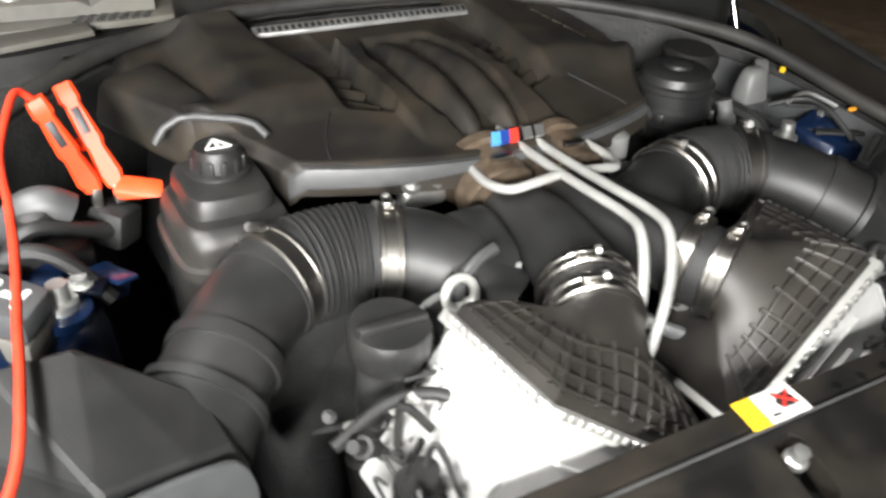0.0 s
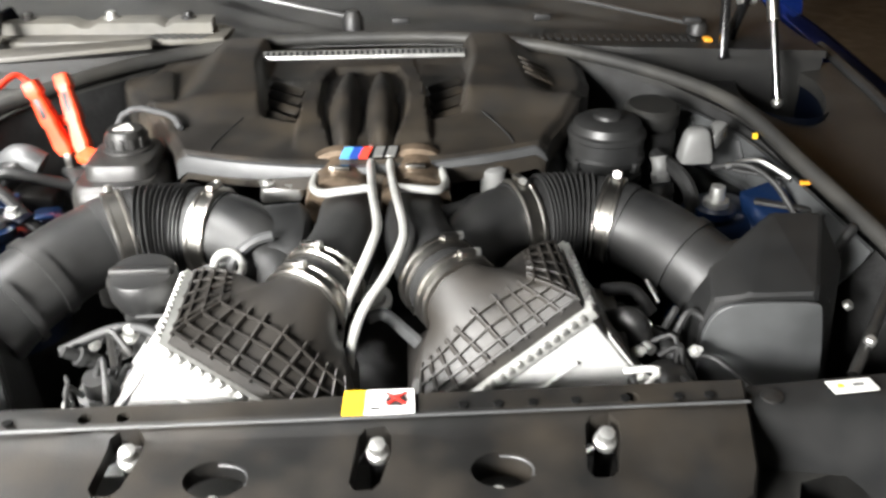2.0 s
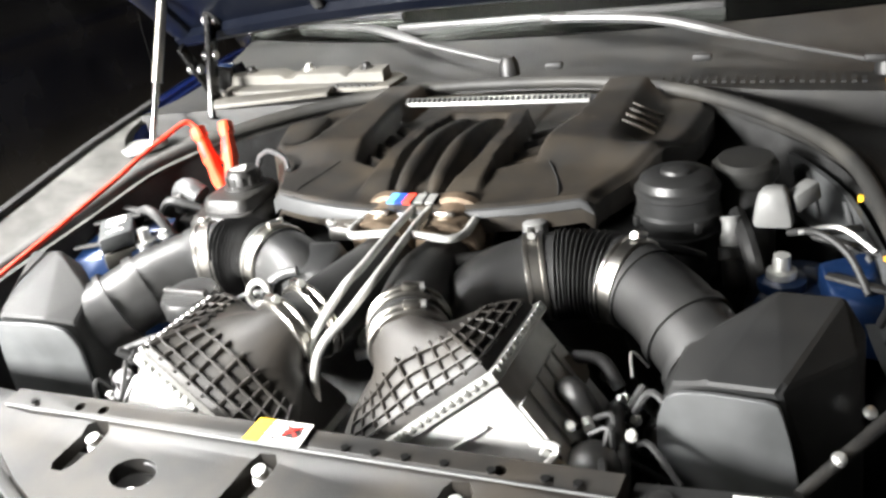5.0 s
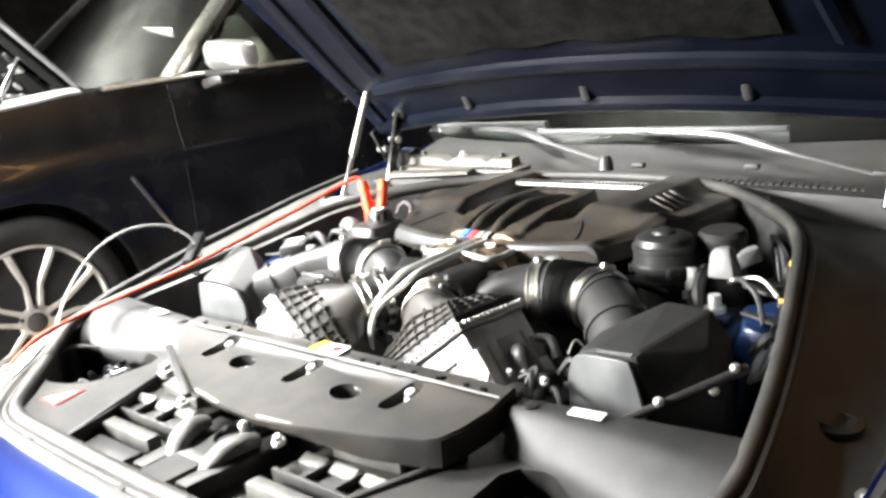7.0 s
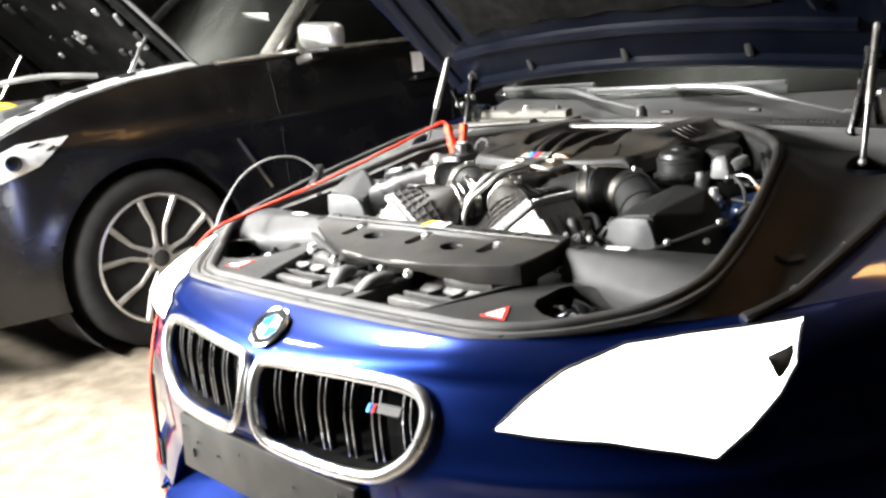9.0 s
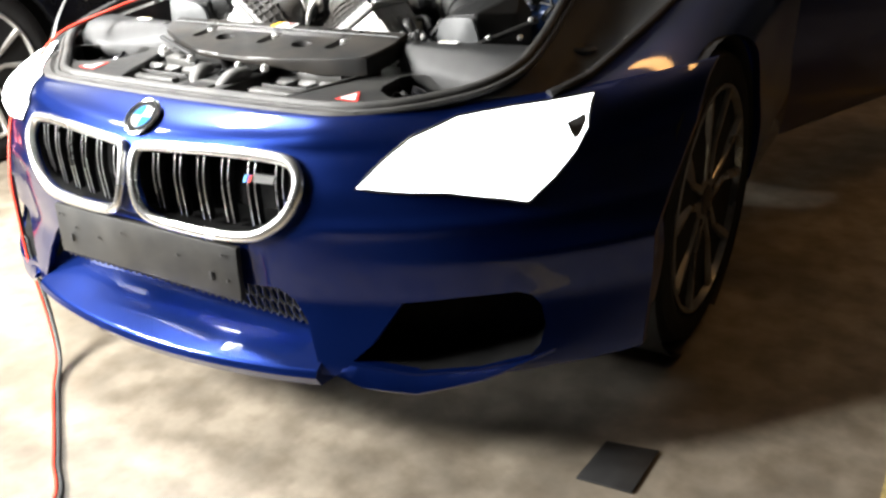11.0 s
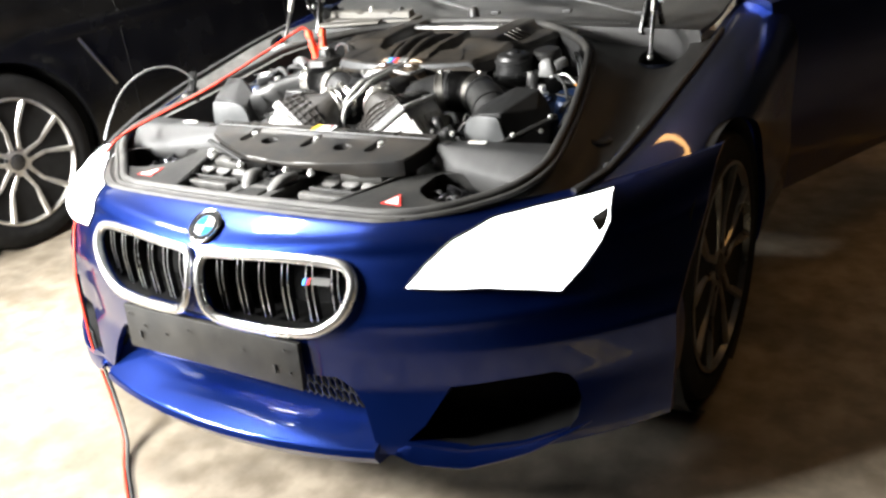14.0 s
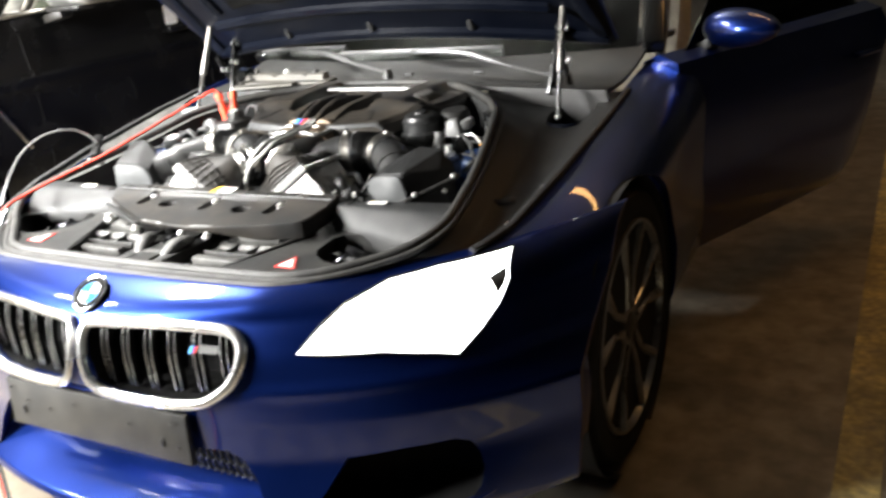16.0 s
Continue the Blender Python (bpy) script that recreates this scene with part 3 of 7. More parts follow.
for s in (-1, 1):
    bm = bmesh.new()
    rings = []
    for y in span(0.405, 1.62, 50):
        x0, z0, w, wl = edge_x(y), edge_z(y, s), wide(y), wide_low(y)
        prof = [V(x0 - 0.012, y, z0 - 0.03), V(x0, y, z0 - 0.004), V(x0 + 0.008, y, z0), V(x0 + 0.45 * (w - x0), y, z0 - 0.018), V(x0 + 0.8 * (w - x0), y, z0 - 0.055), V(w - 0.004, y, z0 - 0.11), V(w, y, z0 - 0.16), V((w + wl) / 2 - 0.008, y, 0.52), V(wl - 0.005, y, 0.40), V(wl - 0.018, y, 0.275), V(wl - 0.04, y, 0.235)]
        prof = glide(prof, 4)
        for q in prof:
            if q.z > 0.42 and q.x < 0.95:
                q.y = max(q.y, nose(q.x, min(q.z, 0.715)) + 0.010)
        inner = [V(q.x - 0.02, q.y, q.z - 0.006) for q in prof][::-1]
        rings.append([V(s * q.x, q.y, q.z) for q in prof + inner])
    loft(bm, rings)
    cutter = cyl(bmesh.new(), (s * 0.6, WHEEL.y, WHEEL.z), (s * 1.1, WHEEL.y, WHEEL.z), 0.372, n=64)
    part("wing", carve(bm, cutter), BLUE, car, "blue front wing with round wheel arch", 35)
    bm = bmesh.new()
    cyl(bm, (s * 0.64, WHEEL.y, WHEEL.z), (s * 0.906, WHEEL.y, WHEEL.z), 0.3695, n=64, cap=False)
    part("arch_liner", bm, RUBBER, car)

def wheel(parent, hub, s, tyre_r, rim_r, width, paint, spokes=10, name="wheel"):
    """A road wheel whose outer face lies at hub and looks along s * x."""
    bm = bmesh.new()
    sh = tyre_r - rim_r
    ax = V(s, 0, 0)
    prof = [(-0.01, rim_r), (0.0, rim_r + 0.10 * sh), (0.008, rim_r + 0.45 * sh), (0.0, rim_r + 0.8 * sh), (-0.018, tyre_r - 0.006), (-0.04, tyre_r), (-width + 0.04, tyre_r), (-width, rim_r + 0.6 * sh), (-width, rim_r)]
    turned(bm, hub, ax, prof, 64)
    tyre = part("tyre", bm, TYRE, parent)
    bm = bmesh.new()
    lip = [(-0.02, rim_r - 0.014), (-0.004, rim_r - 0.010), (0.006, rim_r - 0.004), (0.004, rim_r + 0.004), (-0.03, rim_r + 0.004)]
    rings = []
    for j in range(72):
        a = 2 * math.pi * j / 72
        d = V(0, math.cos(a), math.sin(a))
        rings.append([V(hub) + ax * h + d * r for h, r in lip])
    loft(bm, rings, loop=True)
    part("rim", bm, paint, parent, "metal wheel rim")
    bm = bmesh.new()
    cyl(bm, V(hub) - ax * 0.02, V(hub) - ax * (width - 0.02), rim_r - 0.012, n=48, cap=False)
    cyl(bm, V(hub) - ax * 0.12, V(hub) - ax * 0.15, rim_r * 0.98, n=48)
    part("barrel", bm, DARK, parent)
    for k in range(spokes // 2):
        for side in (-1, 1):
            mid = 2 * math.pi * (k + 0.18) / (spokes // 2)
            out, lat = V(0, math.cos(mid), math.sin(mid)), V(0, -math.sin(mid), math.cos(mid)) * side
            p0 = V(hub) + ax * -0.016 + out * 0.050 + lat * 0.019
            p1 = V(hub) + ax * -0.014 + out * (rim_r * 0.50) + lat * 0.026
            a1 = math.pi / spokes * 0.96
            p2 = V(hub) + ax * -0.004 + (out * math.cos(a1) + lat * math.sin(a1)) * (rim_r - 0.008)
            pts = [lerp(p0, p1, k_ / 4) for k_ in range(5)] + [lerp(p1, p2, k_ / 5) for k_ in range(1, 6)]
            bm = bmesh.new()
            rings = []
            for i, q in enumerate(pts):
                d = (pts[min(i + 1, len(pts) - 1)] - pts[max(i - 1, 0)]).normalized()
                across = d.cross(ax).normalized()
                w = 0.0105 + 0.008 * abs(i / len(pts) - 0.4)
                rings.append([q + across * w, q + across * w * 0.55 + ax * 0.010, q - across * w * 0.55 + ax * 0.010, q - across * w, q - ax * 0.03])
            loft(bm, rings)
            part("spoke", bm, paint, parent)
    bm = turned(bmesh.new(), V(hub) - ax * 0.04, ax, [(0, 0.075), (0.025, 0.072), (0.032, 0.060), (0.032, 0.036), (0.026, 0.034)], 32)
    part("hub", bm, paint, parent)
    part("hub_cap", turned(bmesh.new(), V(hub) - ax * 0.016, ax, [(0, 0.033), (0.010, 0.032), (0.013, 0.024)], 24), PLASTIC, parent, "dark round wheel cap")
    for k in range(5):
        a = 2 * math.pi * (k + 0.18) / 5
        q = V(hub) + V(0, math.cos(a) * 0.056, math.sin(a) * 0.056)
        part("wheel_bolt", cyl(bmesh.new(), q - ax * 0.02, q - ax * 0.004, 0.009, n=10), DARK, parent)

for s in (-1, 1):
    disc = part("wheel", cyl(bmesh.new(), (s * 0.72, WHEEL.y, 0.345), (s * 0.80, WHEEL.y, 0.345), 0.05), DARK, car, "dark multi-spoke alloy wheel")
    wheel(disc, V(s * 0.905, WHEEL.y, 0.345), s, 0.345, 0.262, 0.26, RIMDARK)

# rear body behind the bay: sills, cabin shell and far end
bm = bmesh.new()
for s in (-1, 1):
    rings = []
    for y, w, zt in ((1.58, 0.90, 0.86), (2.3, 0.92, 0.92), (3.2, 0.94, 0.96), (4.2, 0.90, 0.96), (4.75, 0.78, 0.9)):
        rings.append([V(s * (w - 0.10), y, zt), V(s * w, y, zt - 0.15), V(s * w, y, 0.3), V(s * (w - 0.06), y, 0.2), V(s * (w - 0.14), y, 0.2), V(s * (w - 0.14), y, zt)])
    if s == 1:
        rings = rings[2:]
    loft(bm, rings)
part("rear_body_side", bm, BLUE, car, "blue body side behind the bay")
bm = bmesh.new()
sheet(bm, lambda u, v: (u * (0.58 - 0.02 * abs(v)), 2.35 + v * 1.4, 1.36 - 0.06 * u * u - 0.25 * max(0, v - 0.4) ** 2), span(-1, 1, 13), span(0, 1, 11), 0.02)
part("roof", bm, BLUE, car, "blue car roof")
for s in (-1, 1):
    bm = bmesh.new()
    bar(bm, (s * 0.76, 1.62, 0.90), (s * 0.575, 2.36, 1.32), 0.07, 0.05, 0.012)
    # black instead of body blue, for the shade behind the raised bonnet
    part("windscreen_pillar", bm, BLACKPAINT, car, "windscreen pillar blacked for the shade around it")
    bm = bmesh.new()
    bar(bm, (s * 0.575, 2.36, 1.32), (s * 0.66, 4.2, 1.0), 0.07, 0.05, 0.012)
    part("roof_rail", bm, BLUE, car)

def screen_base(x):
    return 1.44 + 0.28 * x * x

bm = bmesh.new()
sheet(bm, lambda u, v: (u * (0.72 - 0.16 * v), screen_base(u * 0.72) + v * (0.92 - 0.12 * u * u) - 0.0, 0.915 + 0.42 * v + 0.03 * math.sin(math.pi * v)), span(-1, 1, 25), span(0, 1, 15), 0.005)
screen = part("windscreen", bm, GLASS, car, "dusty windscreen with dim reflections")
screen.visible_shadow = False
bm = bmesh.new()
sheet(bm, lambda u, v: (u * 0.70, screen_base(u * 0.70) + 0.02 + v * 0.55, 0.885 + 0.05 * math.sin(math.pi * min(1, v * 1.2))), span(-1, 1, 21), span(0, 1, 9), 0.02)
part("dashboard", bm, TRIM, car, "black dashboard top behind the windscreen")
bm = bmesh.new()
box(bm, (0, 2.9, 0.62), (1.5, 1.6, 0.10))
part("cabin_floor", bm, CLOTH, car)
for s in (-1, 1):
    bm = hull([(s * 0.14, 2.55, 0.6), (s * 0.60, 2.55, 0.6), (s * 0.14, 2.75, 1.12), (s * 0.60, 2.75, 1.12), (s * 0.14, 2.9, 1.10), (s * 0.60, 2.9, 1.10), (s * 0.14, 2.85, 0.6), (s * 0.60, 2.85, 0.6)], 0.03)
    part("seat", bm, CLOTH, car, "pale leather front seat")

# inner wing trims (gutters) and strut wells
SEALLINE = [(-0.30, 0.163, 0.704), (0.0, 0.158, 0.703), (0.30, 0.163, 0.704), (0.42, 0.174, 0.705), (0.50, 0.214, 0.708), (0.565, 0.275, 0.714), (0.615, 0.335, 0.724), (0.640, 0.410, 0.739), (0.632, 0.50, 0.752), (0.600, 0.66, 0.775), (0.556, 0.84, 0.812), (0.512, 0.985, 0.846), (0.430, 1.105, 0.858), (0.298, 1.225, 0.864), (0.150, 1.287, 0.867), (0.0, 1.300, 0.867), (-0.150, 1.287, 0.867), (-0.298, 1.225, 0.864), (-0.430, 1.105, 0.858), (-0.512, 0.985, 0.846), (-0.556, 0.84, 0.815), (-0.605, 0.66, 0.780), (-0.636, 0.50, 0.756), (-0.640, 0.410, 0.740), (-0.600, 0.348, 0.722), (-0.550, 0.305, 0.714), (-0.500, 0.263, 0.710), (-0.450, 0.220, 0.707), (-0.425, 0.200, 0.706), (-0.398, 0.182, 0.705), (-0.36, 0.170, 0.705)]
line = glide(SEALLINE, 6, True)
bm = tube(bmesh.new(), line, 0.0105, 10, True)
seal = part("bonnet_seal", bm, SEAL, car, "dusty grey rubber bonnet seal round the bay")
bm = bmesh.new()
tube(bm, [q + V(0, 0, -0.006) + V(q.x, q.y - 0.75, 0).normalized() * 0.016 for q in line], 0.007, 8, True)
part("seal_flange", bm, SEAL, seal)

def seal_x(y):
    return float(np.interp(y, [0.285, 0.36, 0.50, 0.66, 0.84, 0.98, 1.10, 1.225], [0.575, 0.625, 0.632, 0.600, 0.560, 0.515, 0.430, 0.30]))

def seal_z(y):
    return float(np.interp(y, [0.285, 0.36, 0.50, 0.66, 0.84, 0.98, 1.10, 1.225], [0.715, 0.733, 0.752, 0.775, 0.808, 0.842, 0.862, 0.872]))

for s in (-1, 1):
    bm = bmesh.new()
    rings = []
    for y in span(0.30, 1.24, 40):
        a, b = V(seal_x(y) + 0.012, y, seal_z(y) - 0.016), V(edge_x(y) + 0.004, y, edge_z(y, s) + 0.003)
        row = []
        for k in range(9):
            t = k / 8
            q = lerp(a, b, t)
            q.z -= 0.022 * math.sin(math.pi * t) + (0.012 if 0.2 < t < 0.8 else 0)
            q.y = max(q.y, nose(q.x, min(q.z, 0.715)) + 0.014)
            row.append(V(s * q.x, q.y, q.z))
        under = [q - V(0, 0, 0.02) for q in row][::-1]
        rings.append(row + under)
    loft(bm, rings)
    wx, wy = (0.655, 1.165) if s > 0 else (0.690, 1.215)
    well = slab(bmesh.new(), [(s * (wx + 0.062 * math.cos(a)), wy + 0.10 * math.sin(a), 0.55) for a in span(0, 2 * math.pi, 25)[:-1]], (0, 0, 0.6))
    bm = carve(bm, well)
    # left trim gets the paler plastic for the strong light on that side
    gutter = part("wing_trim", bm, COWLMAT if s > 0 else PALEPANEL, car, "matt black inner wing trim panel" if s > 0 else "dusty inner wing trim panel, greyed for the light falling on it", 35)
    # added black lip, hides paint that would show lit blue along the edge
    lip_pts = [V(s * (edge_x(y) + 0.004), max(y, nose(edge_x(y), min(edge_z(y), 0.715)) + 0.014), edge_z(y, s) + 0.006) for y in span(0.36, 1.30, 36)]
    part("added_trim_lip", tube(bmesh.new(), lip_pts, 0.009, 8, flat=0.9), RUBBER, gutter, "black lip added to keep the wing edge dark")
    for y in (0.55, 0.72, 0.90, 1.02):
        q = V(s * (edge_x(y) - 0.022), y, edge_z(y, s) - 0.016)
        part("trim_bolt", turned(bmesh.new(), q, (0, 0, 1), [(0, 0.009), (0.004, 0.009), (0.004, 0.006), (0.008, 0.0055)], 10), ALU, gutter)
    q = V(s * 0.668, 0.66, 0.712)
    part("grommet", turned(bmesh.new(), q, (0, 0, 1), [(0, 0.028), (0.008, 0.028), (0.012, 0.02), (0.008, 0.012)], 20), RUBBER, gutter)
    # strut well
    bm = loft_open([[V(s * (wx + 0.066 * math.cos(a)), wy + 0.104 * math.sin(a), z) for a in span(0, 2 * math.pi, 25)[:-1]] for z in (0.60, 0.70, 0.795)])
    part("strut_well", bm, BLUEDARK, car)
    # gas strut
    if s < 0:
        # added pale slab stands in for the lit near rim of the well
        part("well_lip", slab(bmesh.new(), [(-0.752, 1.160, 0.806), (-0.722, 1.112, 0.806), (-0.690, 1.098, 0.808), (-0.658, 1.110, 0.812), (-0.640, 1.140, 0.815), (-0.648, 1.164, 0.813), (-0.685, 1.172, 0.808), (-0.720, 1.178, 0.806)], (0, 0, 0.012), 0.004), GREYPLUG, gutter, "pale slab for the lit near rim of the strut well")
    a, b = (V(0.632, 1.12, 0.80), V(0.618, 1.245, 1.085)) if s > 0 else (V(-0.662, 1.135, 0.82), V(-0.634, 1.245, 1.085))
    rod = part("gas_strut", cyl(bmesh.new(), a, lerp(a, b, 0.42), 0.0062, n=14), CHROME, car, "bonnet gas strut with bright rod")
    part("strut_cylinder", cyl(bmesh.new(), lerp(a, b, 0.40), b, 0.0095, n=16), STEEL, rod)
    bm = bmesh.new()
    bmesh.ops.create_icosphere(bm, subdivisions=2, radius=0.0085, matrix=Matrix.Translation(a))
    part("strut_joint", bm, ALU, rod)
    # hinge arm beside it
    bm = bmesh.new()
    bar(bm, (s * 0.575, 1.22, 0.84), (s * 0.59, 1.30, 1.02), 0.012, 0.03, 0.003)
    bar(bm, (s * 0.61, 1.30, 0.84), (s * 0.61, 1.22, 0.98), 0.010, 0.022, 0.003)
    hinge = part("bonnet_hinge", bm, BLACKPAINT, car, "black bonnet hinge arms")
    for q in ((0.585, 1.27, 0.95), (0.59, 1.30, 1.01), (0.61, 1.25, 0.93)):
        part("hinge_bolt", cyl(bmesh.new(), (s * (q[0] - 0.012), q[1], q[2]), (s * (q[0] + 0.016), q[1], q[2]), 0.009, n=10), ALU, hinge)

# cowl
bm = bmesh.new()

def cowl(u, v):
    x = u * 0.74
    a = 1.225 + 0.085 * math.cos(min(1, abs(x) / 0.42) * math.pi / 2) - 0.05 * max(0, abs(x) - 0.42)
    b = screen_base(x) + 0.04
    y = a + (b - a) * v
    z = 0.862 + 0.05 * v - 0.02 * math.sin(math.pi * v) - 0.02 * max(0, abs(u) - 0.6)
    return (x, y, z)

sheet(bm, cowl, span(-1, 1, 41), span(0, 1, 13), 0.012)
cowl_ob = part("cowl_panel", bm, COWLMAT, car, "dusty black cowl panel below the windscreen", 35)
for i in range(24):
    bm = bmesh.new()
    x = 0.22 + i * 0.0135
    bar(bm, (x, 1.262 - 0.10 * max(0, x - 0.3), 0.868 - 0.01 * max(0, x - 0.44)), (x, 1.285 - 0.10 * max(0, x - 0.3), 0.870 - 0.01 * max(0, x - 0.44)), 0.006, 0.003)
    part("cowl_louvre", bm, RUBBER, cowl_ob)
bm = bmesh.new()
slab(bm, [(-0.585, 1.270, 0.868), (-0.30, 1.270, 0.868), (-0.225, 1.275, 0.868), (-0.215, 1.330, 0.872), (-0.24, 1.355, 0.872), (-0.60, 1.365, 0.872)], (0, 0, 0.010), 0.003)
step = part("cowl_step", bm, BEIGE, cowl_ob, "dusty grey moulded cover on the cowl")
rings = []
for x in span(-0.595, -0.245, 24):
    y = 1.312 - 0.05 * (x + 0.595)
    notch = 0.008 if (-0.46 < x < -0.435 or -0.335 < x < -0.31) else 0.0
    rings.append([V(x, y, 0.874), V(x, y + 0.002, 0.897 - notch), V(x, y + 0.008, 0.901 - notch), V(x, y + 0.034, 0.903 - notch), V(x, y + 0.038, 0.880)])
bm = bmesh.new()
loft(bm, rings)
part("cowl_ledge", bm, BEIGE, step, "pale dusty raised ledge", 30)
part("cowl_flap", slab(bmesh.new(), [(-0.550, 1.195, 0.866), (-0.330, 1.236, 0.872), (-0.335, 1.268, 0.874), (-0.580, 1.240, 0.868)], (0, 0, 0.008), 0.002), BEIGE, step)
for k in range(7):
    for r_ in range(3):
        x = -0.345 + 0.014 * k + 0.005 * r_
        part("vent_hole", box(bmesh.new(), (x, 1.276 + 0.010 * r_, 0.879), (0.008, 0.006, 0.003)), BLACKINK, step)
for x, y in ((-0.545, 1.328), (-0.41, 1.322), (-0.285, 1.315)):
    part("cowl_stud", turned(bmesh.new(), (x, y, 0.898), (0, 0, 1), [(0, 0.012), (0.006, 0.012), (0.007, 0.008), (0.014, 0.007), (0.016, 0.003)], 14), (PLASTIC, ALU, PLASTIC)[int(x * -10) % 3], cowl_ob)
for x, y, ax in ((-0.60, 1.31, 0.3), (-0.575, 1.335, -0.4), (-0.615, 1.345, 0.1)):
    part("hinge_bracket", box(bmesh.new(), (x, y, 0.895), (0.03, 0.014, 0.045), Euler((0.2, ax, 0.4)).to_matrix(), 0.003), (BLUEDARK, DARK, TOWERBLUE)[int(y * 200) % 3], cowl_ob)
part("amber_clip", box(bmesh.new(), (0.566, 1.275, 0.852), (0.014, 0.018, 0.022), bev=0.003), OCHRE, cowl_ob, "amber plastic clip")
for x, y in ((0.06, 1.335), (0.545, 1.30), (0.30, 1.345)):
    part("washer_jet", box(bmesh.new(), (x, y, 0.885), (0.03, 0.016, 0.012), bev=0.004), RUBBER, cowl_ob)

def wiper(pivot, elbow, blade_a, blade_b):
    arm = glide([pivot, lerp(pivot, elbow, 0.36) + V(0, -0.004, 0.010), lerp(pivot, elbow, 0.65) + V(0, 0.01, 0.018), elbow], 4)
    ob = part("wiper", tube(bmesh.new(), arm, [0.006 + 0.008 * smooth_step((i / len(arm) - 0.30) / 0.12) for i in range(len(arm))], 8, flat=0.6), WIPERMAT, car, "windscreen wiper arm and blade")
    part("wiper_blade", bar(bmesh.new(), blade_a, blade_b, 0.016, 0.012, 0.003), WIPERMAT, ob)
    part("blade_rubber", bar(bmesh.new(), V(blade_a) - V(0, -0.004, 0.010), V(blade_b) - V(0, -0.004, 0.010), 0.005, 0.014), RUBBER, ob)
    part("blade_joint", box(bmesh.new(), elbow, (0.05, 0.025, 0.018), bev=0.005), PLASTIC, ob)
    part("wiper_nut", turned(bmesh.new(), V(pivot) - V(0, 0, 0.02), (0, 0, 1), [(0, 0.018), (0.02, 0.017), (0.032, 0.010)], 16), PLASTIC, ob)

wiper(V(0.562, 1.318, 0.872), V(0.03, 1.462, 0.938), V(-0.285, 1.470, 0.938), V(0.32, 1.487, 0.938))
wiper(V(-0.02, 1.335, 0.892), V(-0.55, 1.575, 0.930), V(-0.73, 1.606, 0.940), V(-0.30, 1.53, 0.950))

for s in (-1, 1):
    edge = [V(cowl(s * u, 0.0)) + V(0, 0.008, -0.008) for u in span(0.50, 1.0, 14)]
    bm = bmesh.new()
    loft(bm, [[q, q + V(0, 0.012, 0), q + V(0, 0.012, -0.16), q + V(0, 0, -0.16)] for q in edge])
    part("cowl_skirt", bm, COWLMAT, cowl_ob)

# bonnet, raised
HINGE, RAISE = V(0, 1.30, 1.00), radians(41)

def bonnet(u, v, off=0.0):
    """u across, v from the hinge (0) to the front (1)."""
    half_w = 0.73 - 0.10 * v**3
    l = 1.16 * v
    up = 0.05 * math.sin(math.pi * v) * 0.6 - 0.05 * u * u
    y = -l * math.cos(RAISE) - (up + off) * math.sin(RAISE) * -1 * -1
    z = l * math.sin(RAISE) + (up + off) * math.cos(RAISE)
    return (u * half_w, HINGE.y + y + 0.06 * u * u, HINGE.z + z - 0.02 * u * u)

bm = bmesh.new()
sheet(bm, lambda u, v: bonnet(u, v, 0.035), span(-1, 1, 31), span(0, 1, 21), 0.004)
hood = part("bonnet", bm, BLUE, car, "raised blue bonnet seen from below")
bm = bmesh.new()

def rib(u0, v0, u1, v1, w, h=0.02):
    pts = [V(bonnet(u0 + (u1 - u0) * t, v0 + (v1 - v0) * t, 0.012)) for t in span(0, 1, 9)]
    return tube(bmesh.new(), pts, w, 8, flat=h / w)

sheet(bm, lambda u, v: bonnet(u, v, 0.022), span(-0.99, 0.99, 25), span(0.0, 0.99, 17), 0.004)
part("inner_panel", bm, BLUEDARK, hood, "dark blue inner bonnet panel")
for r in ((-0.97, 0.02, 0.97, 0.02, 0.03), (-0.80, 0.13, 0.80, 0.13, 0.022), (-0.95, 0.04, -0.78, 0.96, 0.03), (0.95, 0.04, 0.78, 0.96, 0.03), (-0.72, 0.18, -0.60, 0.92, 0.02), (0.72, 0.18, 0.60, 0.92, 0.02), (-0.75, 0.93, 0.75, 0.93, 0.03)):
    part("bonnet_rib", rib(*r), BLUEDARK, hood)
bm = bmesh.new()
sheet(bm, lambda u, v: bonnet(u, v, 0.0 + 0.006 * math.sin(u * 23)), span(-0.60, 0.60, 41), span(0.20, 0.88, 13), 0.012)
part("bonnet_liner", bm, FELT, hood, "black padded bonnet liner")
for u in (-0.8, -0.45, 0.0, 0.45, 0.8):
    q = V(bonnet(u, 0.06, 0.0))
    part("bonnet_buffer", turned(bmesh.new(), q, (0, 0.4, -0.9), [(-0.02, 0.012), (0.012, 0.012), (0.018, 0.006)], 12), RUBBER, hood)

# open door with its mirror
D0, DDIR = V(0.835, 1.56, 0), V(math.sin(radians(23.2)), math.cos(radians(23.2)), 0)
DN = V(DDIR.y, -DDIR.x, 0)
bm = bmesh.new()
rings = []
for t in span(0, 1.25, 26):
    q = D0 + DDIR * t
    prof = [(0.0, 0.24), (0.03, 0.30), (0.045, 0.50), (0.035, 0.70), (0.015, 0.86), (-0.05, 0.885), (-0.11, 0.86), (-0.12, 0.5), (-0.09, 0.24)]
    if t > 0.98:
        prof = [(a, b + (0.46 * ((t - 0.98) / 0.27) ** 2) * max(0.0, (0.86 - b) / 0.62)) for a, b in prof]
    rings.append([q + DN * a + V(0, 0, b) for a, b in prof])
loft(bm, rings)
door = part("door", bm, BLUE, car, "open blue driver's side door", 35)
bm = bmesh.new()
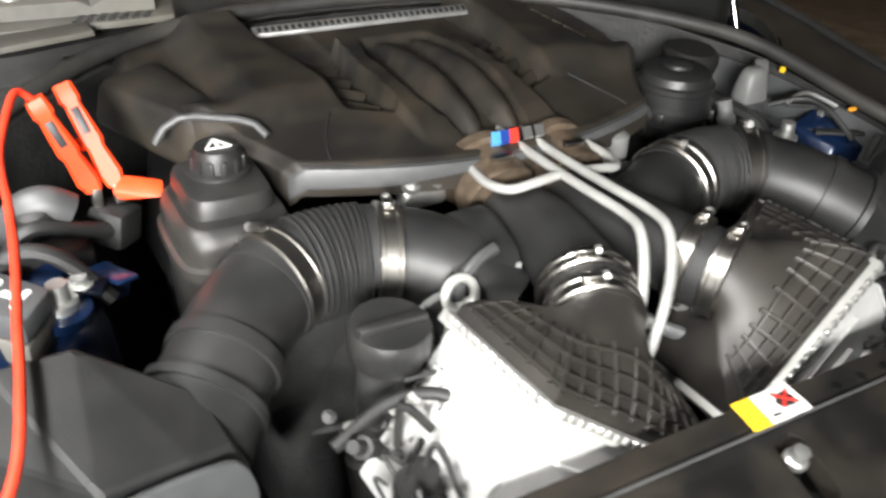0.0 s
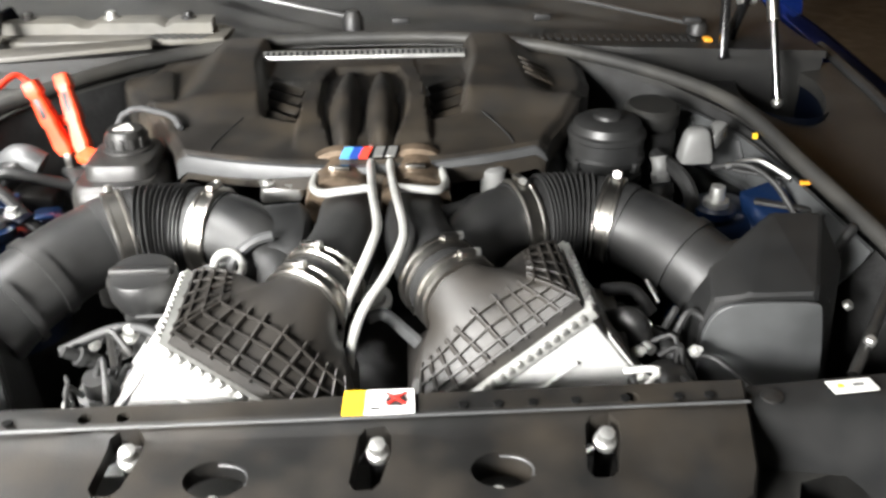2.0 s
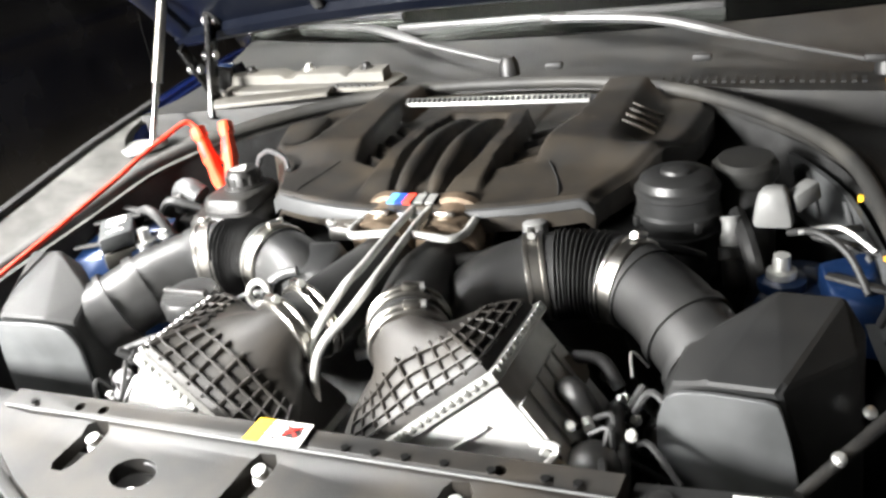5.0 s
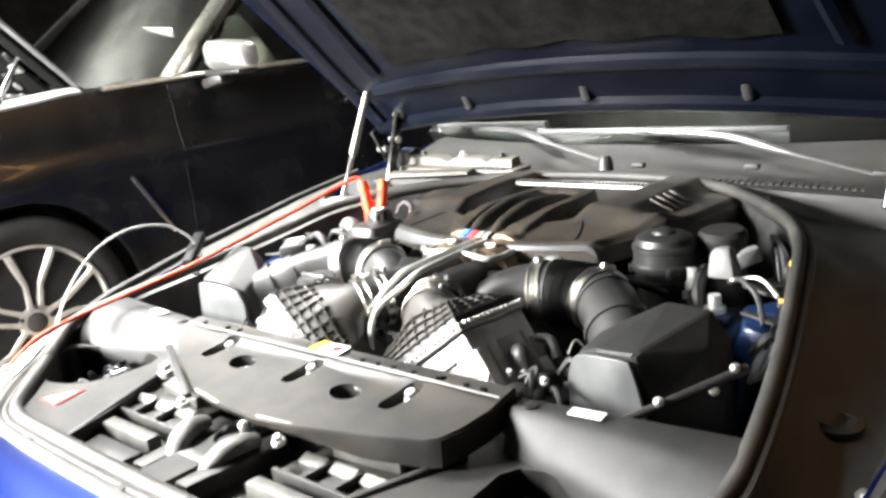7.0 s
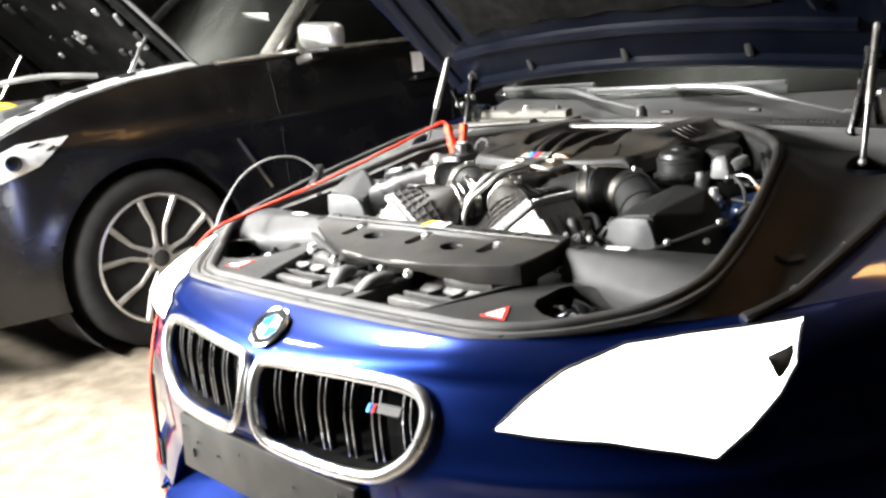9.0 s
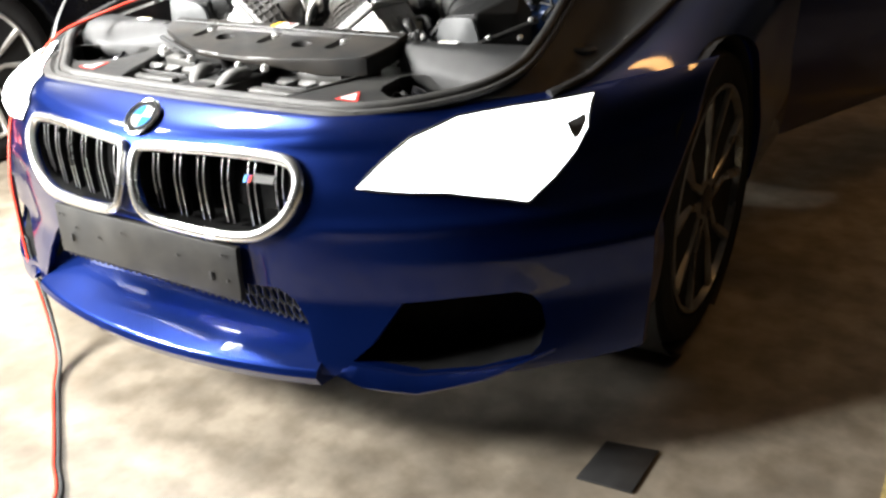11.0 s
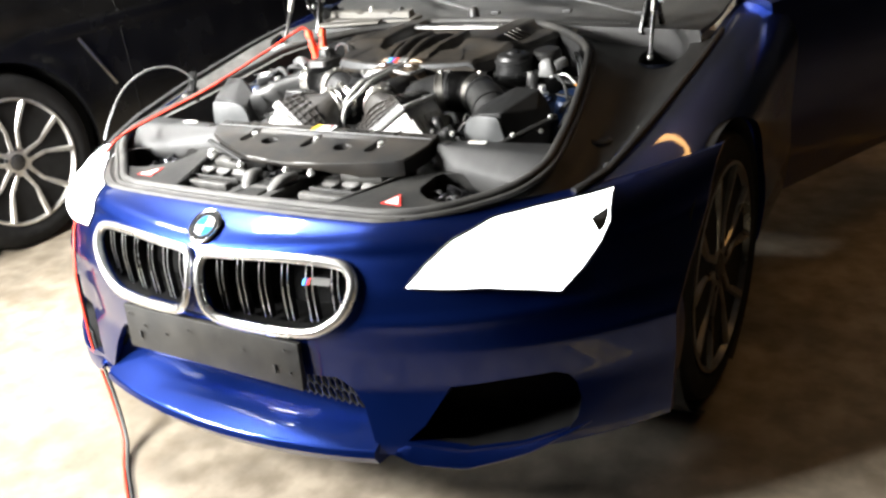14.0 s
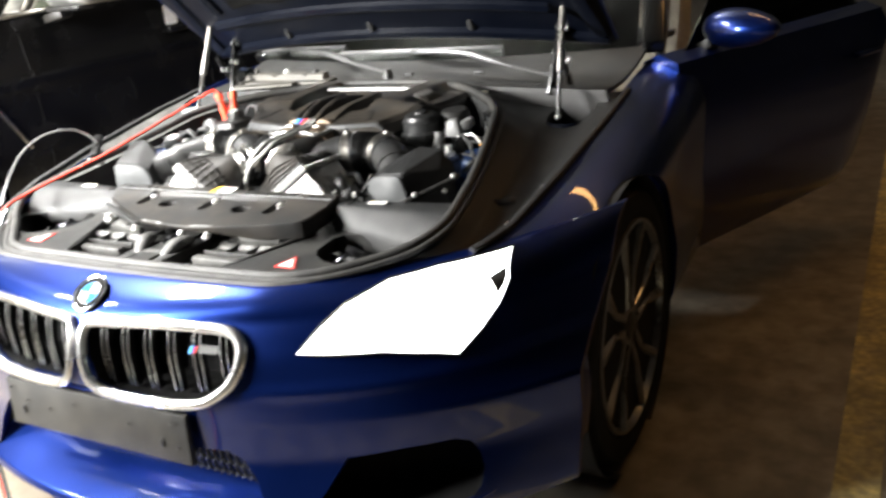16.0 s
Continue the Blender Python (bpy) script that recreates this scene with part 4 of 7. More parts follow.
a, b = D0 + DDIR * 0.10 + V(0, 0, 0.88) - DN * 0.03, D0 + DDIR * 1.15 + V(0, 0, 0.885) - DN * 0.03
slab(bm, [a, b, b + V(0, 0, 0.30) - DDIR * 0.2 - DN * 0.1, a + DDIR * 0.45 + V(0, 0, 0.33) - DN * 0.1], -DN * 0.005)
pane = part("door_window", bm, GLASS, door)
pane.visible_shadow = False
mc = V(0.998, 1.72, 0.935)
bm = bmesh.new()
bmesh.ops.create_uvsphere(bm, u_segments=24, v_segments=14, radius=1.0)
for v in bm.verts:
    x, y, z = v.co
    v.co = mc + DN * (x * 0.125) + DDIR * (y * (0.06 if y > 0 else 0.075)) + V(0, 0, z * 0.060 * (1 - 0.15 * x))
part("mirror_housing", bm, BLUE, door, "bright blue door mirror housing")
part("mirror_foot", bar(bmesh.new(), mc - DN * 0.09 - V(0, 0, 0.04), mc - DN * 0.17 - V(0, 0, 0.09), 0.06, 0.03, 0.006), PLASTIC, door)
part("door_seal", tube(bmesh.new(), glide([(0.722, 1.82, 0.79), (0.728, 1.82, 0.84), (0.745, 1.82, 0.95), (0.752, 1.83, 1.10)], 6), 0.020, 10, flat=0.7), CLOTH, car, "pale seal round the door opening")
part("door_handle", bar(bmesh.new(), D0 + DDIR * 1.0 + DN * 0.05 + V(0, 0, 0.72), D0 + DDIR * 1.18 + DN * 0.05 + V(0, 0, 0.72), 0.03, 0.02, 0.006), BLUE, door)

# ---- engine bay shell ----
bm = bmesh.new()
rings = []
for dz in (0.0, 0.10, 0.30):
    ring = []
    for q in line:
        k = 1.0 - 0.06 * dz / 0.3
        ring.append(V(q.x * k, 0.75 + (q.y - 0.75) * k, (q.z - 0.02) * (1 - dz / 0.3) + 0.36 * dz / 0.3))
    rings.append(ring)
loft(bm, rings, cap=False)
part("bay_wall", bm, DARK, car, "dark grimy engine bay wall")
bm = bmesh.new()
slab(bm, [V(q.x * 0.96, 0.75 + (q.y - 0.75) * 0.96, 0.34) for q in line], (0, 0, 0.02))
part("bay_floor", bm, DARK, car, "dark grimy underside of the bay")

# engine block and the dark machinery between the visible units
engine = thing("engine_block", (0.02, 0.9, 0.40), "dark grimy engine block under the plastic cover", "engine")
part("crankcase", hull([(-0.26, 0.62, 0.42), (0.28, 0.62, 0.42), (-0.30, 1.2, 0.42), (0.32, 1.2, 0.42), (-0.16, 0.66, 0.66), (0.18, 0.66, 0.66), (-0.30, 1.2, 0.74), (0.32, 1.2, 0.74)], 0.02), DARK, engine)
for s in (-1, 1):
    part("cylinder_bank", hull([(s * 0.10, 0.80, 0.62), (s * 0.30, 0.80, 0.60), (s * 0.13, 0.80, 0.765), (s * 0.27, 0.80, 0.76), (s * 0.10, 1.2, 0.62), (s * 0.32, 1.2, 0.60), (s * 0.13, 1.2, 0.79), (s * 0.29, 1.2, 0.785)], 0.012), DARK, engine)
rng = random.Random(4)
for k in range(26):
    x, y = rng.uniform(-0.30, 0.34), rng.uniform(0.50, 0.82)
    z = 0.60 + rng.uniform(-0.06, 0.08)
    mat = (DARK, RUBBER, PLASTIC, PIPE)[k % 4]
    if k % 3 == 0:
        bm = turned(bmesh.new(), (x, y, z - 0.06), (rng.uniform(-0.4, 0.4), rng.uniform(-0.6, 0.2), 1), [(0, 0.022), (0.05, 0.022), (0.052, 0.015), (0.075, 0.014)], 14)
        part("sensor", bm, mat, engine)
    elif k % 3 == 1:
        pts = glide([(x, y, z), (x + rng.uniform(-0.05, 0.05), y + 0.04, z + 0.03), (x + rng.uniform(-0.09, 0.09), y + 0.08, z - 0.01)], 5)
        part("coolant_hose", tube(bmesh.new(), pts, rng.uniform(0.006, 0.013), 9), mat, engine)
    else:
        part("bracket", box(bmesh.new(), (x, y, z), (rng.uniform(0.03, 0.07), rng.uniform(0.02, 0.05), rng.uniform(0.02, 0.05)), Euler((rng.uniform(-0.5, 0.5), 0.2, rng.uniform(-0.8, 0.8))).to_matrix(), 0.004), mat, engine)
# pulley and belt in the gap between the coolers
part("pulley", turned(bmesh.new(), (0.055, 0.50, 0.66), (0, -1, 0.25), [(0, 0.055), (0.012, 0.058), (0.016, 0.052), (0.020, 0.058), (0.03, 0.058), (0.03, 0.03), (0.02, 0.02)], 28), RUBBER, engine, "black belt pulley")
bm = bmesh.new()
for k in range(9):
    a = k * 2 * math.pi / 9
    bar(bm, (0.055 + 0.02 * math.cos(a), 0.465, 0.668 + 0.02 * math.sin(a)), (0.055 + 0.052 * math.cos(a), 0.468, 0.668 + 0.052 * math.sin(a)), 0.006, 0.008, 0, (0, 1, 0))
part("pulley_web", bm, PLASTIC, engine)
pts = glide([(0.012, 0.640, 0.745), (0.030, 0.645, 0.745), (0.055, 0.620, 0.735), (0.080, 0.582, 0.735), (0.105, 0.585, 0.735)], 5)
part("engine_bracket", tube(bmesh.new(), pts, 0.0055, 8, flat=1.4), GREYPANEL, engine, "pale cast bracket arm")
for q in ((0.020, 0.672, 0.745), (0.095, 0.640, 0.745)):
    part("bracket_bolt", turned(bmesh.new(), q, (0, -0.5, 0.8), [(0, 0.018), (0.008, 0.018), (0.008, 0.011), (0.018, 0.010)], 12), ALU, engine)
part("bracket_foot", hull([(0.088, 0.57, 0.68), (0.115, 0.57, 0.68), (0.088, 0.62, 0.745), (0.112, 0.62, 0.745), (0.10, 0.64, 0.68)], 0.004), DARK, engine)

# ---- engine cover ----
cover = thing("engine_cover", (0.02, 1.04, 0.80), "dusty black moulded plastic engine cover with two long bulges", "engine cover")
CX = 0.006


def smooth01(t):
    t = max(0.0, min(1.0, t))
    return t * t * (3 - 2 * t)


def cover_side(y):
    return float(np.interp(y, [0.817, 0.85, 0.89, 0.93, 0.98, 1.05, 1.16, 1.22, 1.265], [0.228, 0.240, 0.266, 0.292, 0.308, 0.325, 0.332, 0.325, 0.300]))


def cover_z(x, y):
    a = abs(x)
    z = 0.846 + 0.018 * smooth01((y - 0.83) / 0.16)
    # raised shoulders either side of the valley
    inner = 0.128 + 0.024 * smooth01((y - 0.97) / 0.2)
    sh = smooth01((a - inner) / 0.014) * smooth01((y - 0.925 + 0.35 * (a - 0.13)) / 0.07)
    z += 0.015 * sh
    z -= 0.024 * smooth01((a - 0.215) / 0.05) * smooth01((y - 0.92) / 0.08)
    # deep valley between the shoulders and the middle shield
    shield = 0.080 - 0.010 * smooth01((y - 1.02) / 0.14)
    val = smooth01((a - shield) / 0.007) * (1 - smooth01((a - inner + 0.004) / 0.010)) * smooth01((y - 0.915 - 0.35 * (a - 0.07)) / 0.018)
    z -= 0.022 * val
    # shield: a flat band round a recess that narrows to the front
    if a < shield + 0.01:
        on = 1 - smooth01((a - shield) / 0.007)
        end = smooth01((y - 1.150 + 0.5 * max(0, a - 0.03)) / 0.012)
        z += 0.009 * on * smooth01((y - 0.84) / 0.05) * (1 - end) - 0.018 * on * end
    inn = 0.040 + 0.020 * smooth01((y - 0.84) / 0.12) - 0.012 * smooth01((y - 1.05) / 0.07)
    z -= 0.010 * smooth01((inn - a) / 0.007) * smooth01((y - 0.835) / 0.02) * smooth01((1.122 - y) / 0.02)
    # two long almond bulges in the recess
    t = (y - 0.848) / 0.26
    if 0 < t < 1:
        k = math.sin(math.pi * t ** 0.8)
        wid = 0.003 + 0.0165 * k ** 0.7
        d = (a - 0.0230) / wid
        if abs(d) < 1:
            z += 0.0225 * k ** 0.5 * (1 - d * d) ** 0.7
    # rolled front edge
    z -= 0.005 * (1 - smooth01((y - 0.817) / 0.010))
    return z


def cover_pt(u, v, drop=0.0):
    y = 0.817 + 0.448 * v
    x = u * cover_side(y)
    yy = y + 1.1 * x * x * (1 - v) ** 1.5
    e = smooth01((abs(u) - 0.94) / 0.06)
    return V(CX + x, yy, cover_z(x, y) - 0.012 * e - drop)


bm = bmesh.new()
us, vs_ = span(-1, 1, 161), span(0, 1, 131)
grid = sheet(bm, cover_pt, us, vs_)
nu, nv = len(us), len(vs_)
rim_pts = [grid[i][0] for i in range(nu)] + [grid[nu - 1][j] for j in range(1, nv)] + [grid[i][nv - 1] for i in range(nu - 2, -1, -1)] + [grid[0][j] for j in range(nv - 2, 0, -1)]
low = [bm.verts.new(v.co + V(0, 0, -0.03)) for v in rim_pts]
for i in range(len(rim_pts)):
    k = (i + 1) % len(rim_pts)
    bm.faces.new((rim_pts[i], rim_pts[k], low[k], low[i]))
part("cover_shell", bm, COVER, cover, "", 50)
# lip along the front edge, in a paler grey for the light it faces
rings = []
for u in span(-1, 1, 61):
    q = cover_pt(u, 0.0)
    h = float(np.interp(u, [-1, -0.6, -0.15, 0.15, 1], [0.020, 0.018, 0.007, 0.006, 0.009]))
    rings.append([q + V(0, 0.004, 0.0015), q + V(0, -0.0025, 0.0005), q + V(0, -0.004, -0.002), q + V(0, -0.005, -h), q + V(0, -0.002, -h - 0.002), q + V(0, 0.006, -h)])
bm = bmesh.new()
loft(bm, rings)
part("cover_edge", bm, GREYPANEL, cover, "front lip paled for the light it faces", 50)
# perforated silver strip at the back
bm = bmesh.new()
slab(bm, [(CX - 0.158, 1.180, 0.865), (CX + 0.150, 1.180, 0.865), (CX + 0.150, 1.194, 0.871), (CX - 0.158, 1.194, 0.871)], (0, 0, 0.006), 0.0015)
strip = part("silver_strip", bm, ALU, cover, "perforated bright metal strip")
for k in range(34):
    x = CX - 0.150 + k * 0.0089
    part("perforation", box(bmesh.new(), (x, 1.1855, 0.8735), (0.0042, 0.007, 0.004), Euler((0.4, 0, 0)).to_matrix()), BLACKINK, strip)
# louvres in the valley flanks
for s in (-1, 1):
    for k in range(4):
        y = 0.965 + k * 0.040
        a = V(CX + s * 0.090, y - 0.008, cover_z(0.090, y) + 0.002)
        b = V(CX + s * 0.136, y + 0.020, cover_z(0.100, y) + 0.008)
        part("louvre", bar(bmesh.new(), a + V(0, 0, 0.002), b + V(0, 0, 0.002), 0.015, 0.005, 0.002, (0, -0.5, 0.85)), COVER, cover)
# seams
for s in (-1, 1):
    pts = [cover_pt(s * u, v) + V(0, 0, 0.0006) for u, v in ((0.80, 0.0), (0.78, 0.05), (0.66, 0.15), (0.53, 0.25))]
    part("cover_seam", tube(bmesh.new(), glide(pts, 6), 0.0010, 6), BLACKINK, cover)
# tricolour badge on the front
bz = cover_z(0.05, 0.84) + 0.0035
for k, mat in enumerate((LIGHTBLUE, NAVY, REDENAMEL)):
    x0 = CX - 0.026 + k * 0.011
    bm = slab(bmesh.new(), [(x0, 0.828, bz - 0.003), (x0 + 0.011, 0.828, bz - 0.003), (x0 + 0.017, 0.841, bz + 0.004), (x0 + 0.006, 0.841, bz + 0.004)], (0, -0.002, 0.004))
    part("badge_stripe", bm, mat, cover, "enamel badge stripe")
bm = slab(bmesh.new(), [(CX + 0.009, 0.828, bz - 0.003), (CX + 0.040, 0.828, bz - 0.003), (CX + 0.044, 0.841, bz + 0.004), (CX + 0.015, 0.841, bz + 0.004)], (0, -0.002, 0.004))
part("badge_block", bm, BADGEBLACK, cover, "dark badge block with plain silver bars")
for k in range(2):
    x0 = CX + 0.013 + k * 0.015
    bm = slab(bmesh.new(), [(x0, 0.8265, bz - 0.001), (x0 + 0.011, 0.8265, bz - 0.001), (x0 + 0.015, 0.8385, bz + 0.0055), (x0 + 0.004, 0.8385, bz + 0.0055)], (0, -0.001, 0.003))
    part("badge_bar", bm, ALU, cover)
for x in (-0.022, 0.026):
    part("cover_screw", turned(bmesh.new(), (CX + x, 0.846, cover_z(x, 0.846) - 0.001), (0, -0.3, 1), [(0, 0.006), (0.004, 0.006), (0.005, 0.003)], 10), ALU, cover)
# side lugs at the back left, with a pale rim above the header tank
bm = hull([(-0.30, 0.995, 0.80), (-0.24, 0.955, 0.80), (-0.36, 1.15, 0.80), (-0.28, 1.16, 0.80), (-0.292, 0.992, 0.860), (-0.235, 0.952, 0.862), (-0.35, 1.13, 0.858), (-0.28, 1.16, 0.864)], 0.008)
part("cover_lug", bm, COVER, cover)
pts = [V(-0.322, 0.985, 0.838), V(-0.312, 0.983, 0.854), V(-0.296, 0.981, 0.863), V(-0.28, 0.972, 0.866), V(-0.245, 0.946, 0.867), V(-0.232, 0.936, 0.864), V(-0.224, 0.924, 0.855)]
part("lug_rim", tube(bmesh.new(), pts, 0.0042, 8), GREYPANEL, cover, "pale moulded rim")
for y in (1.06, 1.085, 1.11, 1.135):
    x = 0.245
    part("cover_step", bar(bmesh.new(), (CX + x - 0.02, y, cover_z(x - 0.02, y) + 0.001), (CX + x + 0.022, y + 0.004, cover_z(x + 0.022, y) + 0.001), 0.007, 0.005, 0.002), COVER, cover)

# ---- header tank, left ----
tank = thing("header_tank", (-0.285, 0.87, 0.66), "black coolant header tank with a ribbed screw cap", "tank")
def tank_ring(k, z, dx=0.0, dy=0.0):
    """A rounded square outline of the tank, scaled by k."""
    ring = []
    for a in span(0, 2 * math.pi, 33)[:-1]:
        ca, sa = math.cos(a), math.sin(a)
        ring.append(V(-0.287 + dx + 0.056 * k * math.copysign(abs(ca) ** 0.45, ca), 0.872 + dy + 0.068 * k * math.copysign(abs(sa) ** 0.45, sa), z))
    return ring


bm = bmesh.new()
loft(bm, [tank_ring(k, z) for k, z in ((0.86, 0.66), (0.90, 0.72), (0.93, 0.770), (0.93, 0.776), (1.02, 0.778), (1.02, 0.788), (0.95, 0.790), (0.95, 0.806), (0.92, 0.816), (0.84, 0.822), (0.80, 0.824))])
part("tank_body", bm, PLASTIC, tank, "", 35)
bm = bmesh.new()
loft(bm, [tank_ring(k, z, 0.002, 0.012) for k, z in ((0.74, 0.820), (0.73, 0.834), (0.68, 0.841), (0.60, 0.843))])
part("tank_shoulder", bm, PLASTIC, tank, "", 35)
part("tank_spout", tube(bmesh.new(), glide([(-0.245, 0.81, 0.775), (-0.225, 0.79, 0.785), (-0.20, 0.80, 0.780)], 6), 0.008, 10), RUBBER, tank)
part("tank_bracket", bar(bmesh.new(), (-0.335, 0.805, 0.760), (-0.285, 0.795, 0.762), 0.02, 0.012, 0.003), DARK, tank)
part("tank_neck", turned(bmesh.new(), (-0.283, 0.895, 0.82), (0, 0, 1), [(0, 0.031), (0.026, 0.030), (0.028, 0.026)], 24), PLASTIC, tank)
prof = [(0, 0.0245), (0.020, 0.0245), (0.026, 0.021), (0.027, 0.008)]
cap = part("tank_cap", turned(bmesh.new(), (-0.283, 0.895, 0.842), (0, 0, 1), prof, 28), PLASTIC, tank, "ribbed screw cap")
for k in range(12):
    a = 2 * math.pi * k / 12
    q = V(-0.283 + 0.0245 * math.cos(a), 0.895 + 0.0245 * math.sin(a), 0.845)
    part("cap_rib", bar(bmesh.new(), q, q + V(0, 0, 0.016), 0.006, 0.004, 0.0015, (math.cos(a), math.sin(a), 0)), PLASTIC, cap)
for k in range(3):
    a, b = (V(-0.283 + 0.0135 * math.cos(t), 0.893 + 0.0135 * math.sin(t), 0.8695) for t in (math.pi / 2 + k * 2 * math.pi / 3, math.pi / 2 + (k + 1) * 2 * math.pi / 3))
    part("cap_mark", bar(bmesh.new(), a, b, 0.0025, 0.001), WHITE, cap, "white triangle outline")
part("cap_mark", bar(bmesh.new(), (-0.283, 0.890, 0.8695), (-0.283, 0.899, 0.8695), 0.003, 0.001), WHITE, cap)


# ---- intake hoses ----
def clamp_band(parent, c, axis, r, w=0.014, screw=None):
    axis = V(axis).normalized()
    prof = [(0, r - 0.004), (0, r + 0.001), (0.0015, r + 0.003), (0.0045, r + 0.003), (0.006, r + 0.0012), (w - 0.006, r + 0.0012), (w - 0.0045, r + 0.003), (w - 0.0015, r + 0.003), (w, r + 0.001), (w, r - 0.004)]
    band = part("hose_clamp", turned(bmesh.new(), V(c) - axis * w / 2, axis, prof, 44), STEEL, parent, "steel band clamp", 30)
    if screw:
        d = V(screw).normalized()
        q = V(c) + (d - axis * d.dot(axis)).normalized() * (r + 0.005)
        t = axis.cross(d).normalized()
        part("clamp_screw", bar(bmesh.new(), q - t * 0.009, q + t * 0.009, 0.009, 0.007, 0.0015), STEEL, band)
        part("screw_head", cyl(bmesh.new(), q + t * 0.009, q + t * 0.014, 0.0045, n=8), ALU, band)


def intake(s, shift):
    """The big intake hose of one side: rubber elbow, bellows between clamps, smooth duct to the air box."""
    P = lambda x, y, z: V(s * x + shift, y, z)
    pts = [P(0.085, 0.700, 0.745), P(0.115, 0.735, 0.770), P(0.150, 0.762, 0.782), P(0.190, 0.777, 0.786), P(0.235, 0.783, 0.786), P(0.280, 0.775, 0.784), P(0.320, 0.745, 0.777), P(0.355, 0.705, 0.765), P(0.400, 0.655, 0.742)]
    lineh = glide(pts, 10)
    ob = thing("intake_hose", P(0.235, 0.783, 0.74), "black rubber intake hose with bellows and steel clamps", "hose", "intake hoses")
    R = 0.0465
    # elbow, rubber sleeve, bellows, sleeve, duct
    part("elbow", tube(bmesh.new(), lineh[0:29], [R * (0.86 + 0.14 * smooth01(i / 20)) for i in range(29)], 32), DUCT, ob)
    part("sleeve", tube(bmesh.new(), lineh[24:36], R + 0.0022, 36), RUBBER, ob)
    seg = glide([lineh[32], lineh[36], lineh[41], lineh[46]], 40)
    rad = [R + 0.0030 + 0.0026 * math.sin(i / (len(seg) - 1) * math.pi * 2 * 11) for i in range(len(seg))]
    part("bellows", tube(bmesh.new(), seg, rad, 36), RUBBER, ob, "ribbed rubber bellows")
    part("sleeve", tube(bmesh.new(), lineh[45:56], R + 0.0022, 36), RUBBER, ob)
    part("duct", tube(bmesh.new(), lineh[54:], [R * 1.0 for _ in lineh[54:]], 36), DUCT, ob, "smooth black duct")
    part("duct_flange", tube(bmesh.new(), lineh[68:71], R + 0.0035, 36), DUCT, ob)
    part("duct_flange", tube(bmesh.new(), lineh[74:76], R + 0.0060, 36), DUCT, ob)
    part("duct_socket", tube(bmesh.new(), lineh[75:], [R + 0.002 + 0.004 * smooth01(i / 4) for i in range(len(lineh[75:]))], 36), DUCT, ob)
    for i, scr in ((27, (0, 0.1, 1)), (50, (0, 0.4, 1))):
        clamp_band(ob, lineh[i], lineh[i + 1] - lineh[i - 1], R + 0.0024, 0.023, scr)
    return ob


intake(1, 0.012)
intake(-1, 0.012)
# the left elbow's square housing with a moulded arc
house = thing("turbo_inlet", (-0.085, 0.72, 0.70), "black turbo inlet housing with a curved seam", "inlet")
part("inlet_body", hull([(-0.135, 0.69, 0.70), (-0.05, 0.69, 0.70), (-0.135, 0.70, 0.80), (-0.055, 0.70, 0.805), (-0.13, 0.775, 0.82), (-0.05, 0.775, 0.825), (-0.13, 0.79, 0.72), (-0.05, 0.79, 0.72)], 0.014), DUCT, house)
part("inlet_seam", tube(bmesh.new(), glide([(-0.136, 0.685, 0.755), (-0.130, 0.692, 0.790), (-0.108, 0.700, 0.808), (-0.088, 0.705, 0.812)], 6), 0.006, 8), GREYPANEL, house)
house2 = thing("turbo_inlet", (0.155, 0.72, 0.70), "black round turbo inlet housing beside the hose", "inlet")
part("inlet_body", turned(bmesh.new(), (0.150, 0.80, 0.74), (-0.1, -0.2, 1), [(0, 0.032), (0.05, 0.032), (0.062, 0.025), (0.066, 0.010)], 24), DUCT, house2)
part("inlet_stub", cyl(bmesh.new(), (0.128, 0.775, 0.80), (0.095, 0.76, 0.80), 0.014), RUBBER, house2)
part("inlet_stub", turned(bmesh.new(), (0.165, 0.85, 0.76), (0, 0, 1), [(0, 0.016), (0.06, 0.016), (0.064, 0.010)], 18), GREYPLUG, house2)

# ---- charge air coolers ----


